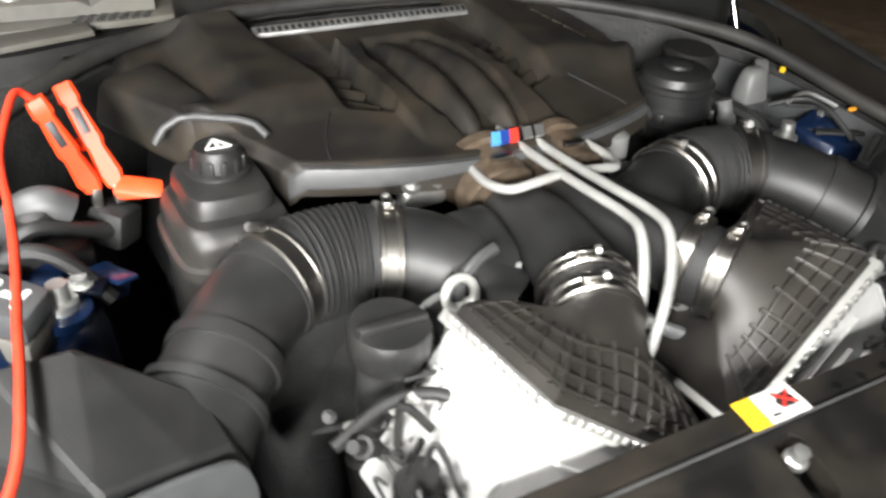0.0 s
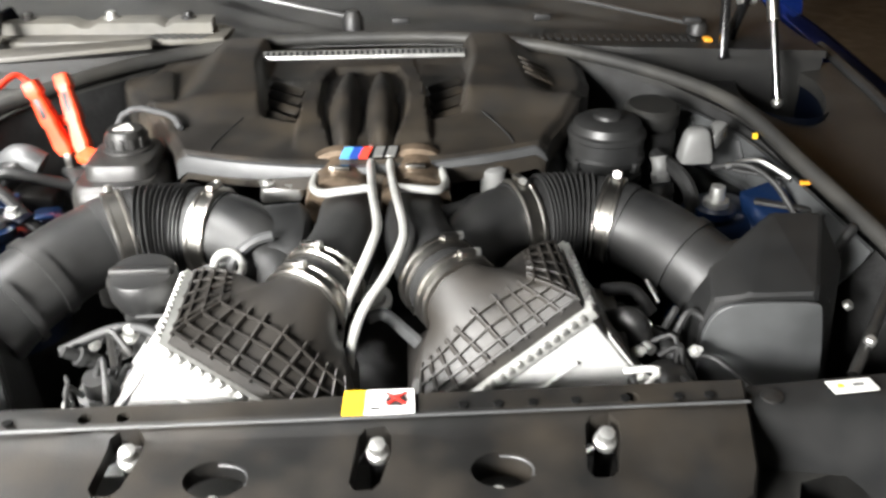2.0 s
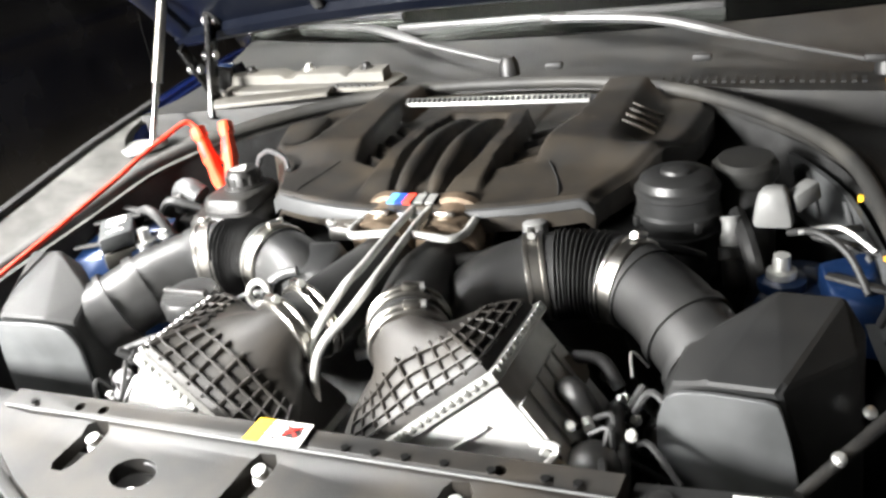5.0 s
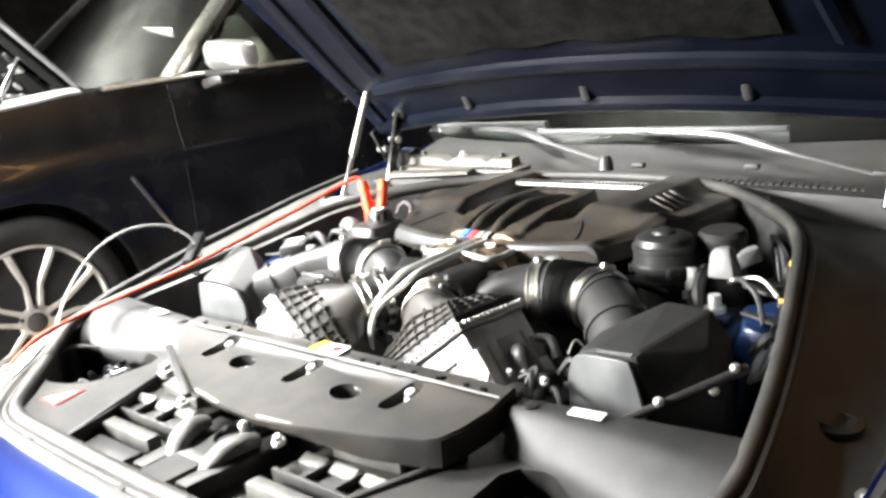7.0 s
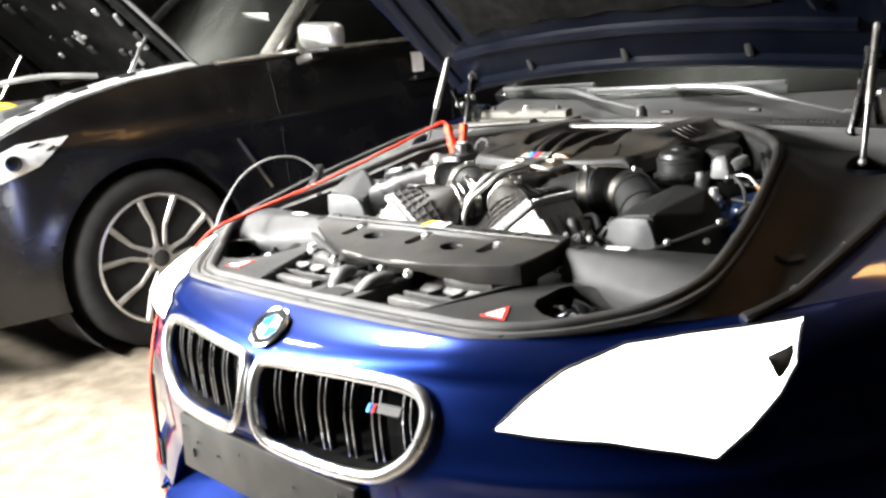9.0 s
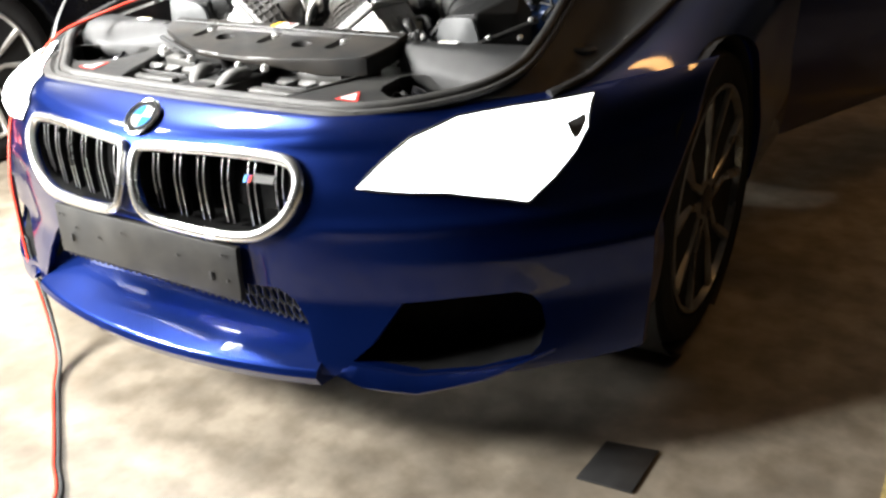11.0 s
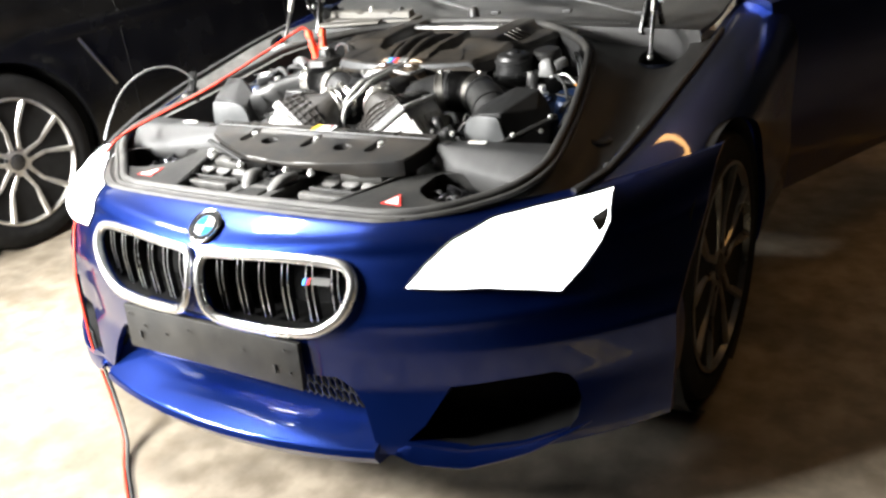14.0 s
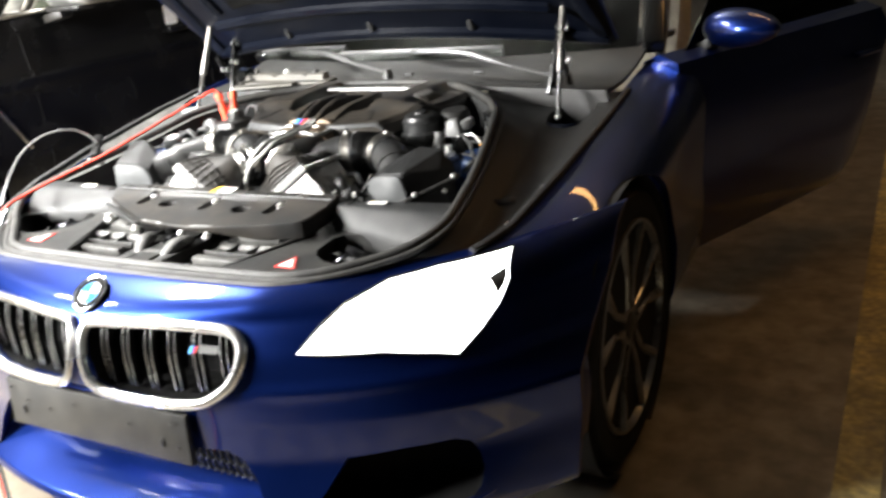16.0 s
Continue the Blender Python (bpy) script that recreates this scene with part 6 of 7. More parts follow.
# left clutter: battery terminal shapes below the clamp
lcl = thing("fuse_terminal", (-0.42, 0.90, 0.72), "black terminal block with cables under the jump clamp", "terminal")
for k, (c, sz) in enumerate((((-0.43, 0.945, 0.775), (0.07, 0.05, 0.04)), ((-0.40, 0.90, 0.765), (0.04, 0.05, 0.03)), ((-0.375, 0.965, 0.79), (0.05, 0.05, 0.05)), ((-0.47, 0.90, 0.79), (0.05, 0.05, 0.03)))):
    part("terminal_block", box(bmesh.new(), V(c) - V(0, 0, 0.022), V(sz) * 0.8, Euler((0.1, 0.1, 0.4 * k)).to_matrix(), 0.006), (PLASTIC, TOWERBLUE, DARK, RUBBER)[k], lcl)
part("terminal_knob", turned(bmesh.new(), (-0.445, 0.945, 0.79), (-0.2, -0.2, 1), [(0, 0.020), (0.012, 0.020), (0.022, 0.015), (0.025, 0.006)], 18), PLASTIC, lcl)
part("cable_boot", tube(bmesh.new(), glide([(-0.475, 0.965, 0.770), (-0.462, 0.958, 0.800), (-0.438, 0.950, 0.812), (-0.415, 0.948, 0.800)], 5), [0.012 + 0.006 * smooth01(i / 9) for i in range(16)], 12), GREYPANEL, lcl, "grey rubber cable boot")
for k, (a, b) in enumerate((((-0.475, 0.870, 0.775), (-0.425, 0.885, 0.782)), ((-0.405, 0.850, 0.770), (-0.445, 0.870, 0.775)), ((-0.40, 0.885, 0.765), (-0.385, 0.850, 0.772)))):
    part("terminal_strap", bar(bmesh.new(), a, b, 0.022, 0.005, 0.002, (0.2, -0.3, 1)), (TOWERBLUE, BLUEDARK, TOWERBLUE)[k], lcl)
part("terminal_bolt", turned(bmesh.new(), (-0.425, 0.86, 0.77), (0, -0.2, 1), [(0, 0.012), (0.006, 0.012), (0.006, 0.008), (0.014, 0.007)], 10), ALU, lcl)
for k, a in enumerate(([(-0.50, 0.93, 0.74), (-0.46, 0.92, 0.80), (-0.42, 0.93, 0.79), (-0.38, 0.95, 0.77)], [(-0.52, 0.88, 0.74), (-0.48, 0.88, 0.80), (-0.44, 0.87, 0.80), (-0.40, 0.86, 0.75)])):
    part("terminal_cable", tube(bmesh.new(), glide(a, 8), 0.008, 9), RUBBER, lcl)
lid = thing("fuse_box", (-0.49, 0.833, 0.70), "small grey-lidded fuse box with white raised marks", "fuse box")
corners = [V(-0.533, 0.846, 0.775), V(-0.501, 0.888, 0.775), V(-0.449, 0.822, 0.775), V(-0.476, 0.779, 0.775)]
mid_lid = sum(corners, V(0, 0, 0)) / 4
part("box_body", slab(bmesh.new(), [lerp(mid_lid, q, 0.94) - V(0, 0, 0.075) for q in corners], (0, 0, 0.05), 0.004), PLASTIC, lid)
part("lid_base", slab(bmesh.new(), [lerp(mid_lid, q, 0.96) - V(0, 0, 0.026) for q in corners], (0, 0, 0.024), 0.003), BEIGE, lid, "dusty pale box rim below the lid")
part("lid", slab(bmesh.new(), corners, (0, 0, 0.025), 0.005), FLAPGREY, lid, "grey lid with raised marks")
ux_, uy_ = (corners[2] - corners[1]).normalized(), (corners[1] - corners[0]).normalized()
for a, b, w in (((-0.030, -0.012), (-0.004, -0.012), 0.004), ((-0.030, 0.012), (-0.004, 0.012), 0.004), ((-0.030, -0.012), (-0.030, 0.012), 0.004), ((-0.004, -0.012), (-0.004, 0.012), 0.004), ((-0.022, 0.0), (-0.012, 0.0), 0.006), ((0.006, 0.0), (0.026, 0.0), 0.006), ((0.026, -0.012), (0.026, 0.012), 0.005)):
    ends = [mid_lid + ux_ * q[0] + uy_ * q[1] + V(0, 0, 0.0258) for q in (a, b)]
    part("lid_mark", bar(bmesh.new(), *ends, w, 0.0016), WHITE, lid)

# grey apron panel under the bonnet seal beside the strut tower
APRON = [((0.440, 1.060, 0.828), (0.452, 1.045, 0.762)), ((0.464, 1.028, 0.824), (0.482, 1.000, 0.758)), ((0.506, 0.950, 0.816), (0.524, 0.940, 0.752)), ((0.534, 0.860, 0.802), (0.530, 0.855, 0.748)), ((0.556, 0.780, 0.786), (0.540, 0.780, 0.742)), ((0.575, 0.700, 0.770), (0.556, 0.705, 0.735))]
rings = []
for hi_, lo_ in zip(glide([q[0] for q in APRON], 3), glide([q[1] for q in APRON], 3)):
    rings.append([hi_, lerp(hi_, lo_, 0.45) + V(0.003, 0, 0), lo_, lo_ + V(-0.010, -0.004, -0.003), lo_ + V(-0.008, -0.002, -0.010), lo_ + V(0.008, 0.004, 0), hi_ + V(0.006, 0.004, 0)])
bm = bmesh.new()
loft(bm, rings)
apron = part("apron_panel", bm, FLAPGREY, car, "grey inner apron panel under the bonnet seal", 30)
for hi_, lo_ in APRON[1:5]:
    part("apron_fold", bar(bmesh.new(), lerp(V(hi_), V(lo_), 0.1) + V(-0.002, -0.001, 0), lerp(V(hi_), V(lo_), 0.9) + V(-0.002, -0.001, 0), 0.010, 0.005, 0.002, (-1, -0.4, 0)), GREYPANEL, apron)

# ---- front panels over the radiator ----
PANEL = [(-0.325, 0.480), (-0.328, 0.455), (-0.320, 0.424), (-0.232, 0.374), (-0.120, 0.324), (-0.06, 0.311), (0.05, 0.306), (0.115, 0.313), (0.215, 0.335), (0.305, 0.358), (0.322, 0.368), (0.334, 0.395), (0.344, 0.440), (0.350, 0.482)]


def panel_z(y):
    return float(np.interp(y, [0.30, 0.34, 0.447, 0.455, 0.49], [0.736, 0.740, 0.757, 0.766, 0.770]))


bm = bmesh.new()
top = [V(x, y, panel_z(y)) for x, y in PANEL]
cx_, cy_ = 0.01, 0.41


def skirt(x):
    """How far the cover's edge is folded down: shallow in the middle, deeper to the far end."""
    return float(np.interp(x, [-0.33, -0.1, 0.10, 0.20, 0.35], [0.012, 0.008, 0.010, 0.030, 0.036]))


rings = [[V(q.x + (cx_ - q.x) * 0.01, q.y + (cy_ - q.y) * 0.05, q.z - 0.004 - skirt(q.x)) for q in top], [q - V(0, 0, 0.004) for q in top]]
for k in (0.99, 0.95, 0.85, 0.7, 0.5, 0.3, 0.1):
    ring = []
    for q in top:
        x, y = cx_ + (q.x - cx_) * k, cy_ + (q.y - cy_) * k
        ring.append(V(x, y, panel_z(y)))
    rings.append(ring)
loft(bm, rings)
SLOTS = [("slot", -0.185, 0.435), ("ring", -0.105, 0.405), ("slot", 0.020, 0.430), ("ring", 0.125, 0.402), ("slot", 0.212, 0.432)]
cutters = []
for kind, x, y in SLOTS:
    c = bmesh.new()
    if kind == "slot":
        pts = [(x - 0.012, y + 0.012), (x - 0.006, y + 0.019), (x + 0.010, y + 0.020), (x + 0.016, y + 0.012), (x + 0.015, y - 0.006), (x + 0.006, y - 0.036), (x + 0.000, y - 0.042), (x - 0.014, y - 0.042), (x - 0.019, y - 0.034)]
    else:
        pts = [(x + 0.026 * math.cos(a), y + 0.018 * math.sin(a)) for a in span(0, 2 * math.pi, 19)[:-1]]
    slab(c, [(px_, py_, 0.70) for px_, py_ in pts], (0, 0, 0.1))
    cutters.append(c)
for x, y in ((-0.222, 0.466), (-0.190, 0.466), (0.245, 0.466)):
    cutters.append(cyl(bmesh.new(), (x, y, 0.755), (x, y, 0.80), 0.006, n=12))
shell = thing("radiator_cover", (0.01, 0.40, 0.68), "dusty black plastic radiator cover with five slotted holes", "cover panel")
part("panel", carve(bm, *cutters), RADCOVER, shell, "", 30)
# thin grey tube stands in for the highlight along the crease
part("panel_edge", tube(bmesh.new(), [V(x, 0.4535, 0.7668) for x in span(-0.318, 0.345, 20)], 0.0015, 6), GREYPANEL, shell, "pale line for the highlight along the crease")
for x0, x1 in ((-0.112, -0.036), (0.050, 0.114)):
    bm = slab(bmesh.new(), [V(x0, 0.310 if x0 > 0 else 0.324, 0.737), V(x1, 0.317 if x0 > 0 else 0.311, 0.737), V(x1 - 0.002, 0.3145 if x0 > 0 else 0.3085, 0.7345), V(x0 + 0.002, 0.3075 if x0 > 0 else 0.3215, 0.7345)], (0, 0, 0.002), 0.0005)
    part("edge_tab", bm, GREYPLUG, shell, "bright worn metal tab under the cover's edge")
for x, y in ((-0.118, 0.304), (0.108, 0.298)):
    part("tab_bolt", turned(bmesh.new(), (x, y, 0.716), (0, -0.2, 1), [(0, 0.009), (0.006, 0.009), (0.007, 0.006), (0.013, 0.005)], 10), ALU, shell)
for k, (kind, x, y) in enumerate(SLOTS):
    if kind == "slot":
        q = V(x + 0.004, y + 0.004, 0.742)
        part("bolt_post", cyl(bmesh.new(), q - V(0, 0, 0.10), q + V(0, 0, 0.001), 0.008, n=12), BADGEBLACK, shell)
        part("cover_bolt", turned(bmesh.new(), q, (0, -0.25, 1), [(0, 0.010), (0.006, 0.010), (0.008, 0.0075), (0.016, 0.007), (0.017, 0.003)], 14), ALU, shell, "bright bolt head")
    else:
        q = V(x - 0.004, y - 0.004, 0.718)
        part("bolt_post", cyl(bmesh.new(), q - V(0, 0, 0.08), q + V(0, 0, 0.001), 0.014, n=14), BADGEBLACK, shell)
        part("cover_bolt", turned(bmesh.new(), q, (0, -0.25, 1), [(0, 0.011), (0.006, 0.011), (0.006, 0.007), (0.016, 0.006)], 12), PIPE, shell)
        part("slot_lip", tube(bmesh.new(), [V(x + 0.026 * math.cos(a), y + 0.018 * math.sin(a), panel_z(y) - 0.002) for a in span(-0.4, 1.6, 9)], 0.0014, 6), GREYPANEL, shell)
for x in (-0.285, 0.098, 0.128, 0.158, 0.195, 0.238, 0.285, 0.312):
    part("dimple", cyl(bmesh.new(), (x, 0.4635, 0.7668), (x, 0.4635, 0.7690), 0.0042, n=10), BADGEBLACK, shell)
bm = bmesh.new()
slab(bm, [(-0.31, 0.47, 0.60), (0.33, 0.47, 0.60), (0.30, 0.38, 0.60), (0.07, 0.335, 0.60), (-0.07, 0.335, 0.60), (-0.25, 0.39, 0.60)], (0, 0, 0.05))
part("cross_member", bm, BADGEBLACK, shell)

# warning sticker on the cover: yellow field, white field, crossed red mark
st = thing("warning_sticker", (0.025, 0.466, 0.770), "yellow and white warning sticker with a red crossed mark", "sticker")
part("sticker_field", slab(bmesh.new(), [(-0.006, 0.453, 0.7695), (0.013, 0.453, 0.7695), (0.015, 0.482, 0.772), (-0.004, 0.482, 0.772)], (0, 0, 0.0012)), YELLOW, st)
part("sticker_field", slab(bmesh.new(), [(0.013, 0.453, 0.7695), (0.056, 0.453, 0.7695), (0.056, 0.482, 0.772), (0.015, 0.482, 0.772)], (0, 0, 0.0012)), WHITE, st)
part("sticker_mark", slab(bmesh.new(), [(0.033, 0.462, 0.7715), (0.046, 0.461, 0.7715), (0.050, 0.468, 0.7722), (0.046, 0.476, 0.7728), (0.036, 0.474, 0.7728), (0.031, 0.469, 0.7722)], (0, 0, 0.0008)), BLACKINK, st)
part("sticker_cross", bar(bmesh.new(), (0.032, 0.461, 0.7735), (0.049, 0.476, 0.7745), 0.0022, 0.001), REDINK, st)
part("sticker_cross", bar(bmesh.new(), (0.032, 0.476, 0.7745), (0.049, 0.461, 0.7735), 0.0022, 0.001), REDINK, st)
part("sticker_text_bar", bar(bmesh.new(), (0.018, 0.458, 0.7722), (0.027, 0.458, 0.7722), 0.002, 0.001), BLACKINK, st)

# duct covers at both ends
for s in (-1, 1):
    P = lambda x, y, z: V(s * x, y, z)
    d = thing("duct_cover", P(0.47, 0.45, 0.66), "satin black duct cover at the end of the radiator panel" if s > 0 else "satin dark grey duct cover at the end of the radiator panel", "duct cover", "duct covers")
    bm = bmesh.new()
    rings = []
    for x in span(0.352 if s > 0 else 0.330, 0.632, 15):
        t = (x - 0.35) / 0.28
        yb, ym, yf = 0.500 + 0.018 * t, 0.466 + 0.006 * t, 0.442 - 0.066 * max(0.0, t) ** 1.4
        zt_ = 0.752 + 0.004 * t
        pr = [P(x, yb, 0.66), P(x, yb, zt_ - 0.012), P(x, yb - 0.008, zt_), P(x, ym, zt_), P(x, lerp((ym, 0, 0), (yf, 0, 0), 0.35).x, zt_ - 0.008), P(x, lerp((ym, 0, 0), (yf, 0, 0), 0.8).x, zt_ - 0.038), P(x, yf, 0.699), P(x, yf + 0.004, 0.655)]
        rings.append(pr)
    loft(bm, rings)
    part("duct_shell", bm, DUCTCOVER, d, "", 50)
    bx = 0.430 if s > 0 else 0.440
    bm = slab(bmesh.new(), [P(bx, 0.470, 0.757), P(bx + 0.042, 0.4735, 0.757), P(bx + 0.040, 0.4905, 0.757), P(bx - 0.002, 0.487, 0.757)], (0, 0, 0.0015))
    part("paper_label", bm, WHITE, d, "small white paper label")
    part("label_text_bar", bar(bmesh.new(), P(bx + 0.02, 0.480, 0.7592), P(bx + 0.030, 0.481, 0.7592), 0.003, 0.0008), GREYPLUG, d)
    part("label_mark", bar(bmesh.new(), P(bx + 0.006, 0.479, 0.7592), P(bx + 0.011, 0.4795, 0.7592), 0.004, 0.0008), YELLOW, d)
    part("duct_clip", turned(bmesh.new(), P(0.375, 0.475, 0.752), (0, 0, 1), [(0, 0.010), (0.003, 0.010), (0.004, 0.004)], 14), PLASTIC, d)

# lower shelf between seal and panels, with ribs, fan openings and the latch
shelf = thing("front_shelf", (0, 0.28, 0.62), "black plastic front shelf with ribbed recesses", "shelf")


def shelf_z(x, y):
    return 0.699 + 0.004 * smooth01((abs(x) - 0.45) / 0.15)


rings = []
for x in span(-0.615, 0.615, 61):
    y0 = front_seal_y(x) + 0.004
    ys = span(y0, 0.47, 9)
    rings.append([V(x, y0, 0.62)] + [V(x, y, shelf_z(x, y)) for y in ys] + [V(x, 0.47, 0.62)])
bm = bmesh.new()
loft(bm, rings)
HOLE = [(0.384, 0.330), (0.378, 0.400), (0.390, 0.424), (0.418, 0.432), (0.47, 0.425), (0.54, 0.408), (0.594, 0.375), (0.598, 0.362), (0.575, 0.325), (0.535, 0.292), (0.50, 0.272), (0.47, 0.266), (0.435, 0.276), (0.402, 0.300)]
RECESS = [(0.030, 0.178), (0.225, 0.180), (0.245, 0.240), (0.318, 0.418), (0.03, 0.418)]
wells = [slab(bmesh.new(), [(s * x, y, 0.60) for x, y in HOLE], (0, 0, 0.2)) for s in (-1, 1)]
wells += [slab(bmesh.new(), [(s * x, y, 0.668) for x, y in RECESS], (0, 0, 0.2)) for s in (-1, 1)]
part("shelf_plate", carve(bm, *wells), TRIM, shelf, "", 30)
for s in (-1, 1):
    bm = bmesh.new()
    loft(bm, [[V(s * x, y, z) for x, y in HOLE] for z in (0.697, 0.60)], cap=False)
    part("well_wall", bm, RUBBER, shelf)
    part("well_floor", box(bmesh.new(), (s * 0.47, 0.35, 0.585), (0.30, 0.18, 0.02)), RUBBER, shelf)
    for k in range(18):
        r_ = random.Random(k + 31 * (s + 1))
        x, y = s * r_.uniform(0.405, 0.50), r_.uniform(0.305, 0.40)
        pts = glide([(x, y, 0.61), (x + r_.uniform(-0.03, 0.03), y + r_.uniform(-0.02, 0.02), 0.65), (x + r_.uniform(-0.03, 0.03), y + r_.uniform(-0.02, 0.02), r_.uniform(0.662, 0.690)), (x + r_.uniform(-0.05, 0.05), y + r_.uniform(-0.03, 0.03), 0.65), (x + r_.uniform(-0.06, 0.06), y + r_.uniform(-0.03, 0.03), 0.62)], 5)
        part("wire_loom", tube(bmesh.new(), pts, 0.0032 + 0.0025 * (k % 3), 8, flat=0.7), (BLACKCHROME, RUBBER, BLACKCHROME, RUBBER, RUBBER, BLACKCHROME)[k % 6], shelf)
    # raised sill along the side shelf, then the stepped floor of the recess
    part("shelf_edge", bar(bmesh.new(), (s * 0.231, 0.182, 0.694), (s * 0.321, 0.412, 0.702), 0.010, 0.012, 0.003), TRIM, shelf)
    # block and step plates are coloured pale for the light on their faces
    part("shelf_block", slab(bmesh.new(), [(s * 0.112, 0.236, 0.668), (s * 0.236, 0.236, 0.668), (s * 0.240, 0.258, 0.668), (s * 0.112, 0.258, 0.668)], (0, 0, 0.026), 0.003), PALEPANEL, shelf, "moulded block paled for the light on its faces")
    part("shelf_rib", bar(bmesh.new(), (s * 0.112, 0.280, 0.683), (s * 0.268, 0.280, 0.683), 0.006, 0.022, 0.0015), TRIM, shelf)
    part("shelf_step", slab(bmesh.new(), [(s * 0.110, 0.283, 0.667), (s * 0.272, 0.283, 0.667), (s * 0.288, 0.322, 0.667), (s * 0.110, 0.322, 0.667)], (0, 0, 0.018), 0.002), TRIM, shelf)
    for k in range(3):
        x = 0.122 + 0.055 * k
        part("step_plate", slab(bmesh.new(), [(s * x, 0.312, 0.684), (s * (x + 0.044), 0.312, 0.684), (s * (x + 0.046), 0.326, 0.692), (s * (x + 0.002), 0.326, 0.692)], (0, 0, 0.006), 0.001), PALEPANEL, shelf)
        part("shelf_cross_rib", slab(bmesh.new(), [(s * (x + 0.046), 0.284, 0.684), (s * (x + 0.050), 0.284, 0.684), (s * (x + 0.053), 0.326, 0.684), (s * (x + 0.049), 0.326, 0.684)], (0, 0, 0.012), 0.001), TRIM, shelf)
    part("shelf_bar", bar(bmesh.new(), (s * 0.152, 0.350, 0.696), (s * 0.262, 0.362, 0.696), 0.014, 0.018, 0.003), PALEPANEL, shelf, "pale moulded bar")
    part("bar_base", slab(bmesh.new(), [(s * 0.12, 0.334, 0.667), (s * 0.29, 0.336, 0.667), (s * 0.312, 0.405, 0.667), (s * 0.12, 0.405, 0.667)], (0, 0, 0.020), 0.002), RADCOVER, shelf)
    part("shelf_cheek", slab(bmesh.new(), [(s * 0.036, 0.186, 0.668), (s * 0.064, 0.186, 0.668), (s * 0.078, 0.335, 0.668), (s * 0.040, 0.335, 0.668)], (0, 0, 0.030), 0.004), TRIM, shelf)
    part("front_block", slab(bmesh.new(), [(s * 0.115, 0.186, 0.668), (s * 0.222, 0.186, 0.668), (s * 0.236, 0.228, 0.668), (s * 0.112, 0.228, 0.668)], (0, 0, 0.012), 0.003), TRIM, shelf)
    # triangular sticker
    tri_z = 0.7000
    bm = slab(bmesh.new(), [(s * 0.352, 0.222, tri_z), (s * 0.405, 0.221, tri_z), (s * 0.368, 0.279, tri_z)], (0, 0, 0.0015))
    tri_ob = single("triangle_sticker", bm, REDINK, "small red-edged white warning triangle sticker", "sticker", "triangle stickers")
    bm = slab(bmesh.new(), [(s * 0.3605, 0.2265, tri_z + 0.0012), (s * 0.395, 0.226, tri_z + 0.0012), (s * 0.3705, 0.2655, tri_z + 0.0012)], (0, 0, 0.0015))
    part("triangle_field", bm, WHITE, tri_ob)
    part("triangle_mark", bar(bmesh.new(), (s * 0.381, 0.233, tri_z + 0.0032), (s * 0.375, 0.243, tri_z + 0.0032), 0.004, 0.0008), BLACKINK, tri_ob)
part("cross_brace", bar(bmesh.new(), (-0.330, 0.415, 0.733), (-0.122, 0.315, 0.727), 0.012, 0.008, 0.002), TRIM, shelf, "flat black brace under the cover's edge")
part("brace_edge", bar(bmesh.new(), (-0.327, 0.407, 0.737), (-0.122, 0.307, 0.731), 0.0025, 0.003), GREYPANEL, shelf)
part("brace_nut", turned(bmesh.new(), (-0.295, 0.385, 0.700), (0, -0.2, 1), [(0, 0.014), (0.010, 0.014), (0.012, 0.009), (0.020, 0.008)], 14), PIPE, shelf)
part("pale_plate", slab(bmesh.new(), [(-0.262, 0.366, 0.702), (-0.205, 0.350, 0.702), (-0.200, 0.366, 0.706), (-0.258, 0.384, 0.706)], (0, 0, 0.004), 0.001), PALEPANEL, shelf)
latch = thing("bonnet_latch", (0.0, 0.26, 0.67), "black bonnet latch with two worn pale horns", "latch")
part("latch_plate", slab(bmesh.new(), [(-0.040, 0.186, 0.668), (0.040, 0.186, 0.668), (0.042, 0.300, 0.668), (-0.042, 0.300, 0.668)], (0, 0, 0.020), 0.004), PLASTIC, latch)
part("latch_slot", slab(bmesh.new(), [(-0.014, 0.192, 0.687), (0.016, 0.192, 0.687), (0.018, 0.232, 0.687), (-0.012, 0.232, 0.687)], (0, 0, 0.0025)), BLACKINK, latch, "black latch slot")
for s in (-1, 1):
    line_h = [V(s * 0.056, 0.300, 0.708), V(s * 0.055, 0.280, 0.712), V(s * 0.048, 0.258, 0.710), V(s * 0.040, 0.240, 0.700), V(s * 0.032, 0.228, 0.688)]
    pts = glide(line_h, 5)
    part("latch_horn", tube(bmesh.new(), pts, [0.009 + 0.009 * math.sin(math.pi * (0.15 + 0.8 * i / (len(pts) - 1))) for i in range(len(pts))], 14, flat=0.7), HORN, latch, "worn pale grey moulded horn")
part("latch_bridge", bar(bmesh.new(), (-0.034, 0.240, 0.694), (0.034, 0.240, 0.694), 0.022, 0.012, 0.005), HORN, latch)
part("latch_bowl", turned(bmesh.new(), (0.004, 0.306, 0.680), (0, -0.3, 1), [(0, 0.026), (0.026, 0.027), (0.028, 0.021), (0.012, 0.018), (0.010, 0.002)], 24), BLACKCHROME, latch)
part("latch_hook", turned(bmesh.new(), (0.024, 0.312, 0.690), (0.1, -0.3, 1), [(0, 0.012), (0.014, 0.012), (0.016, 0.007), (0.034, 0.007), (0.038, 0.003)], 12), ALU, latch)

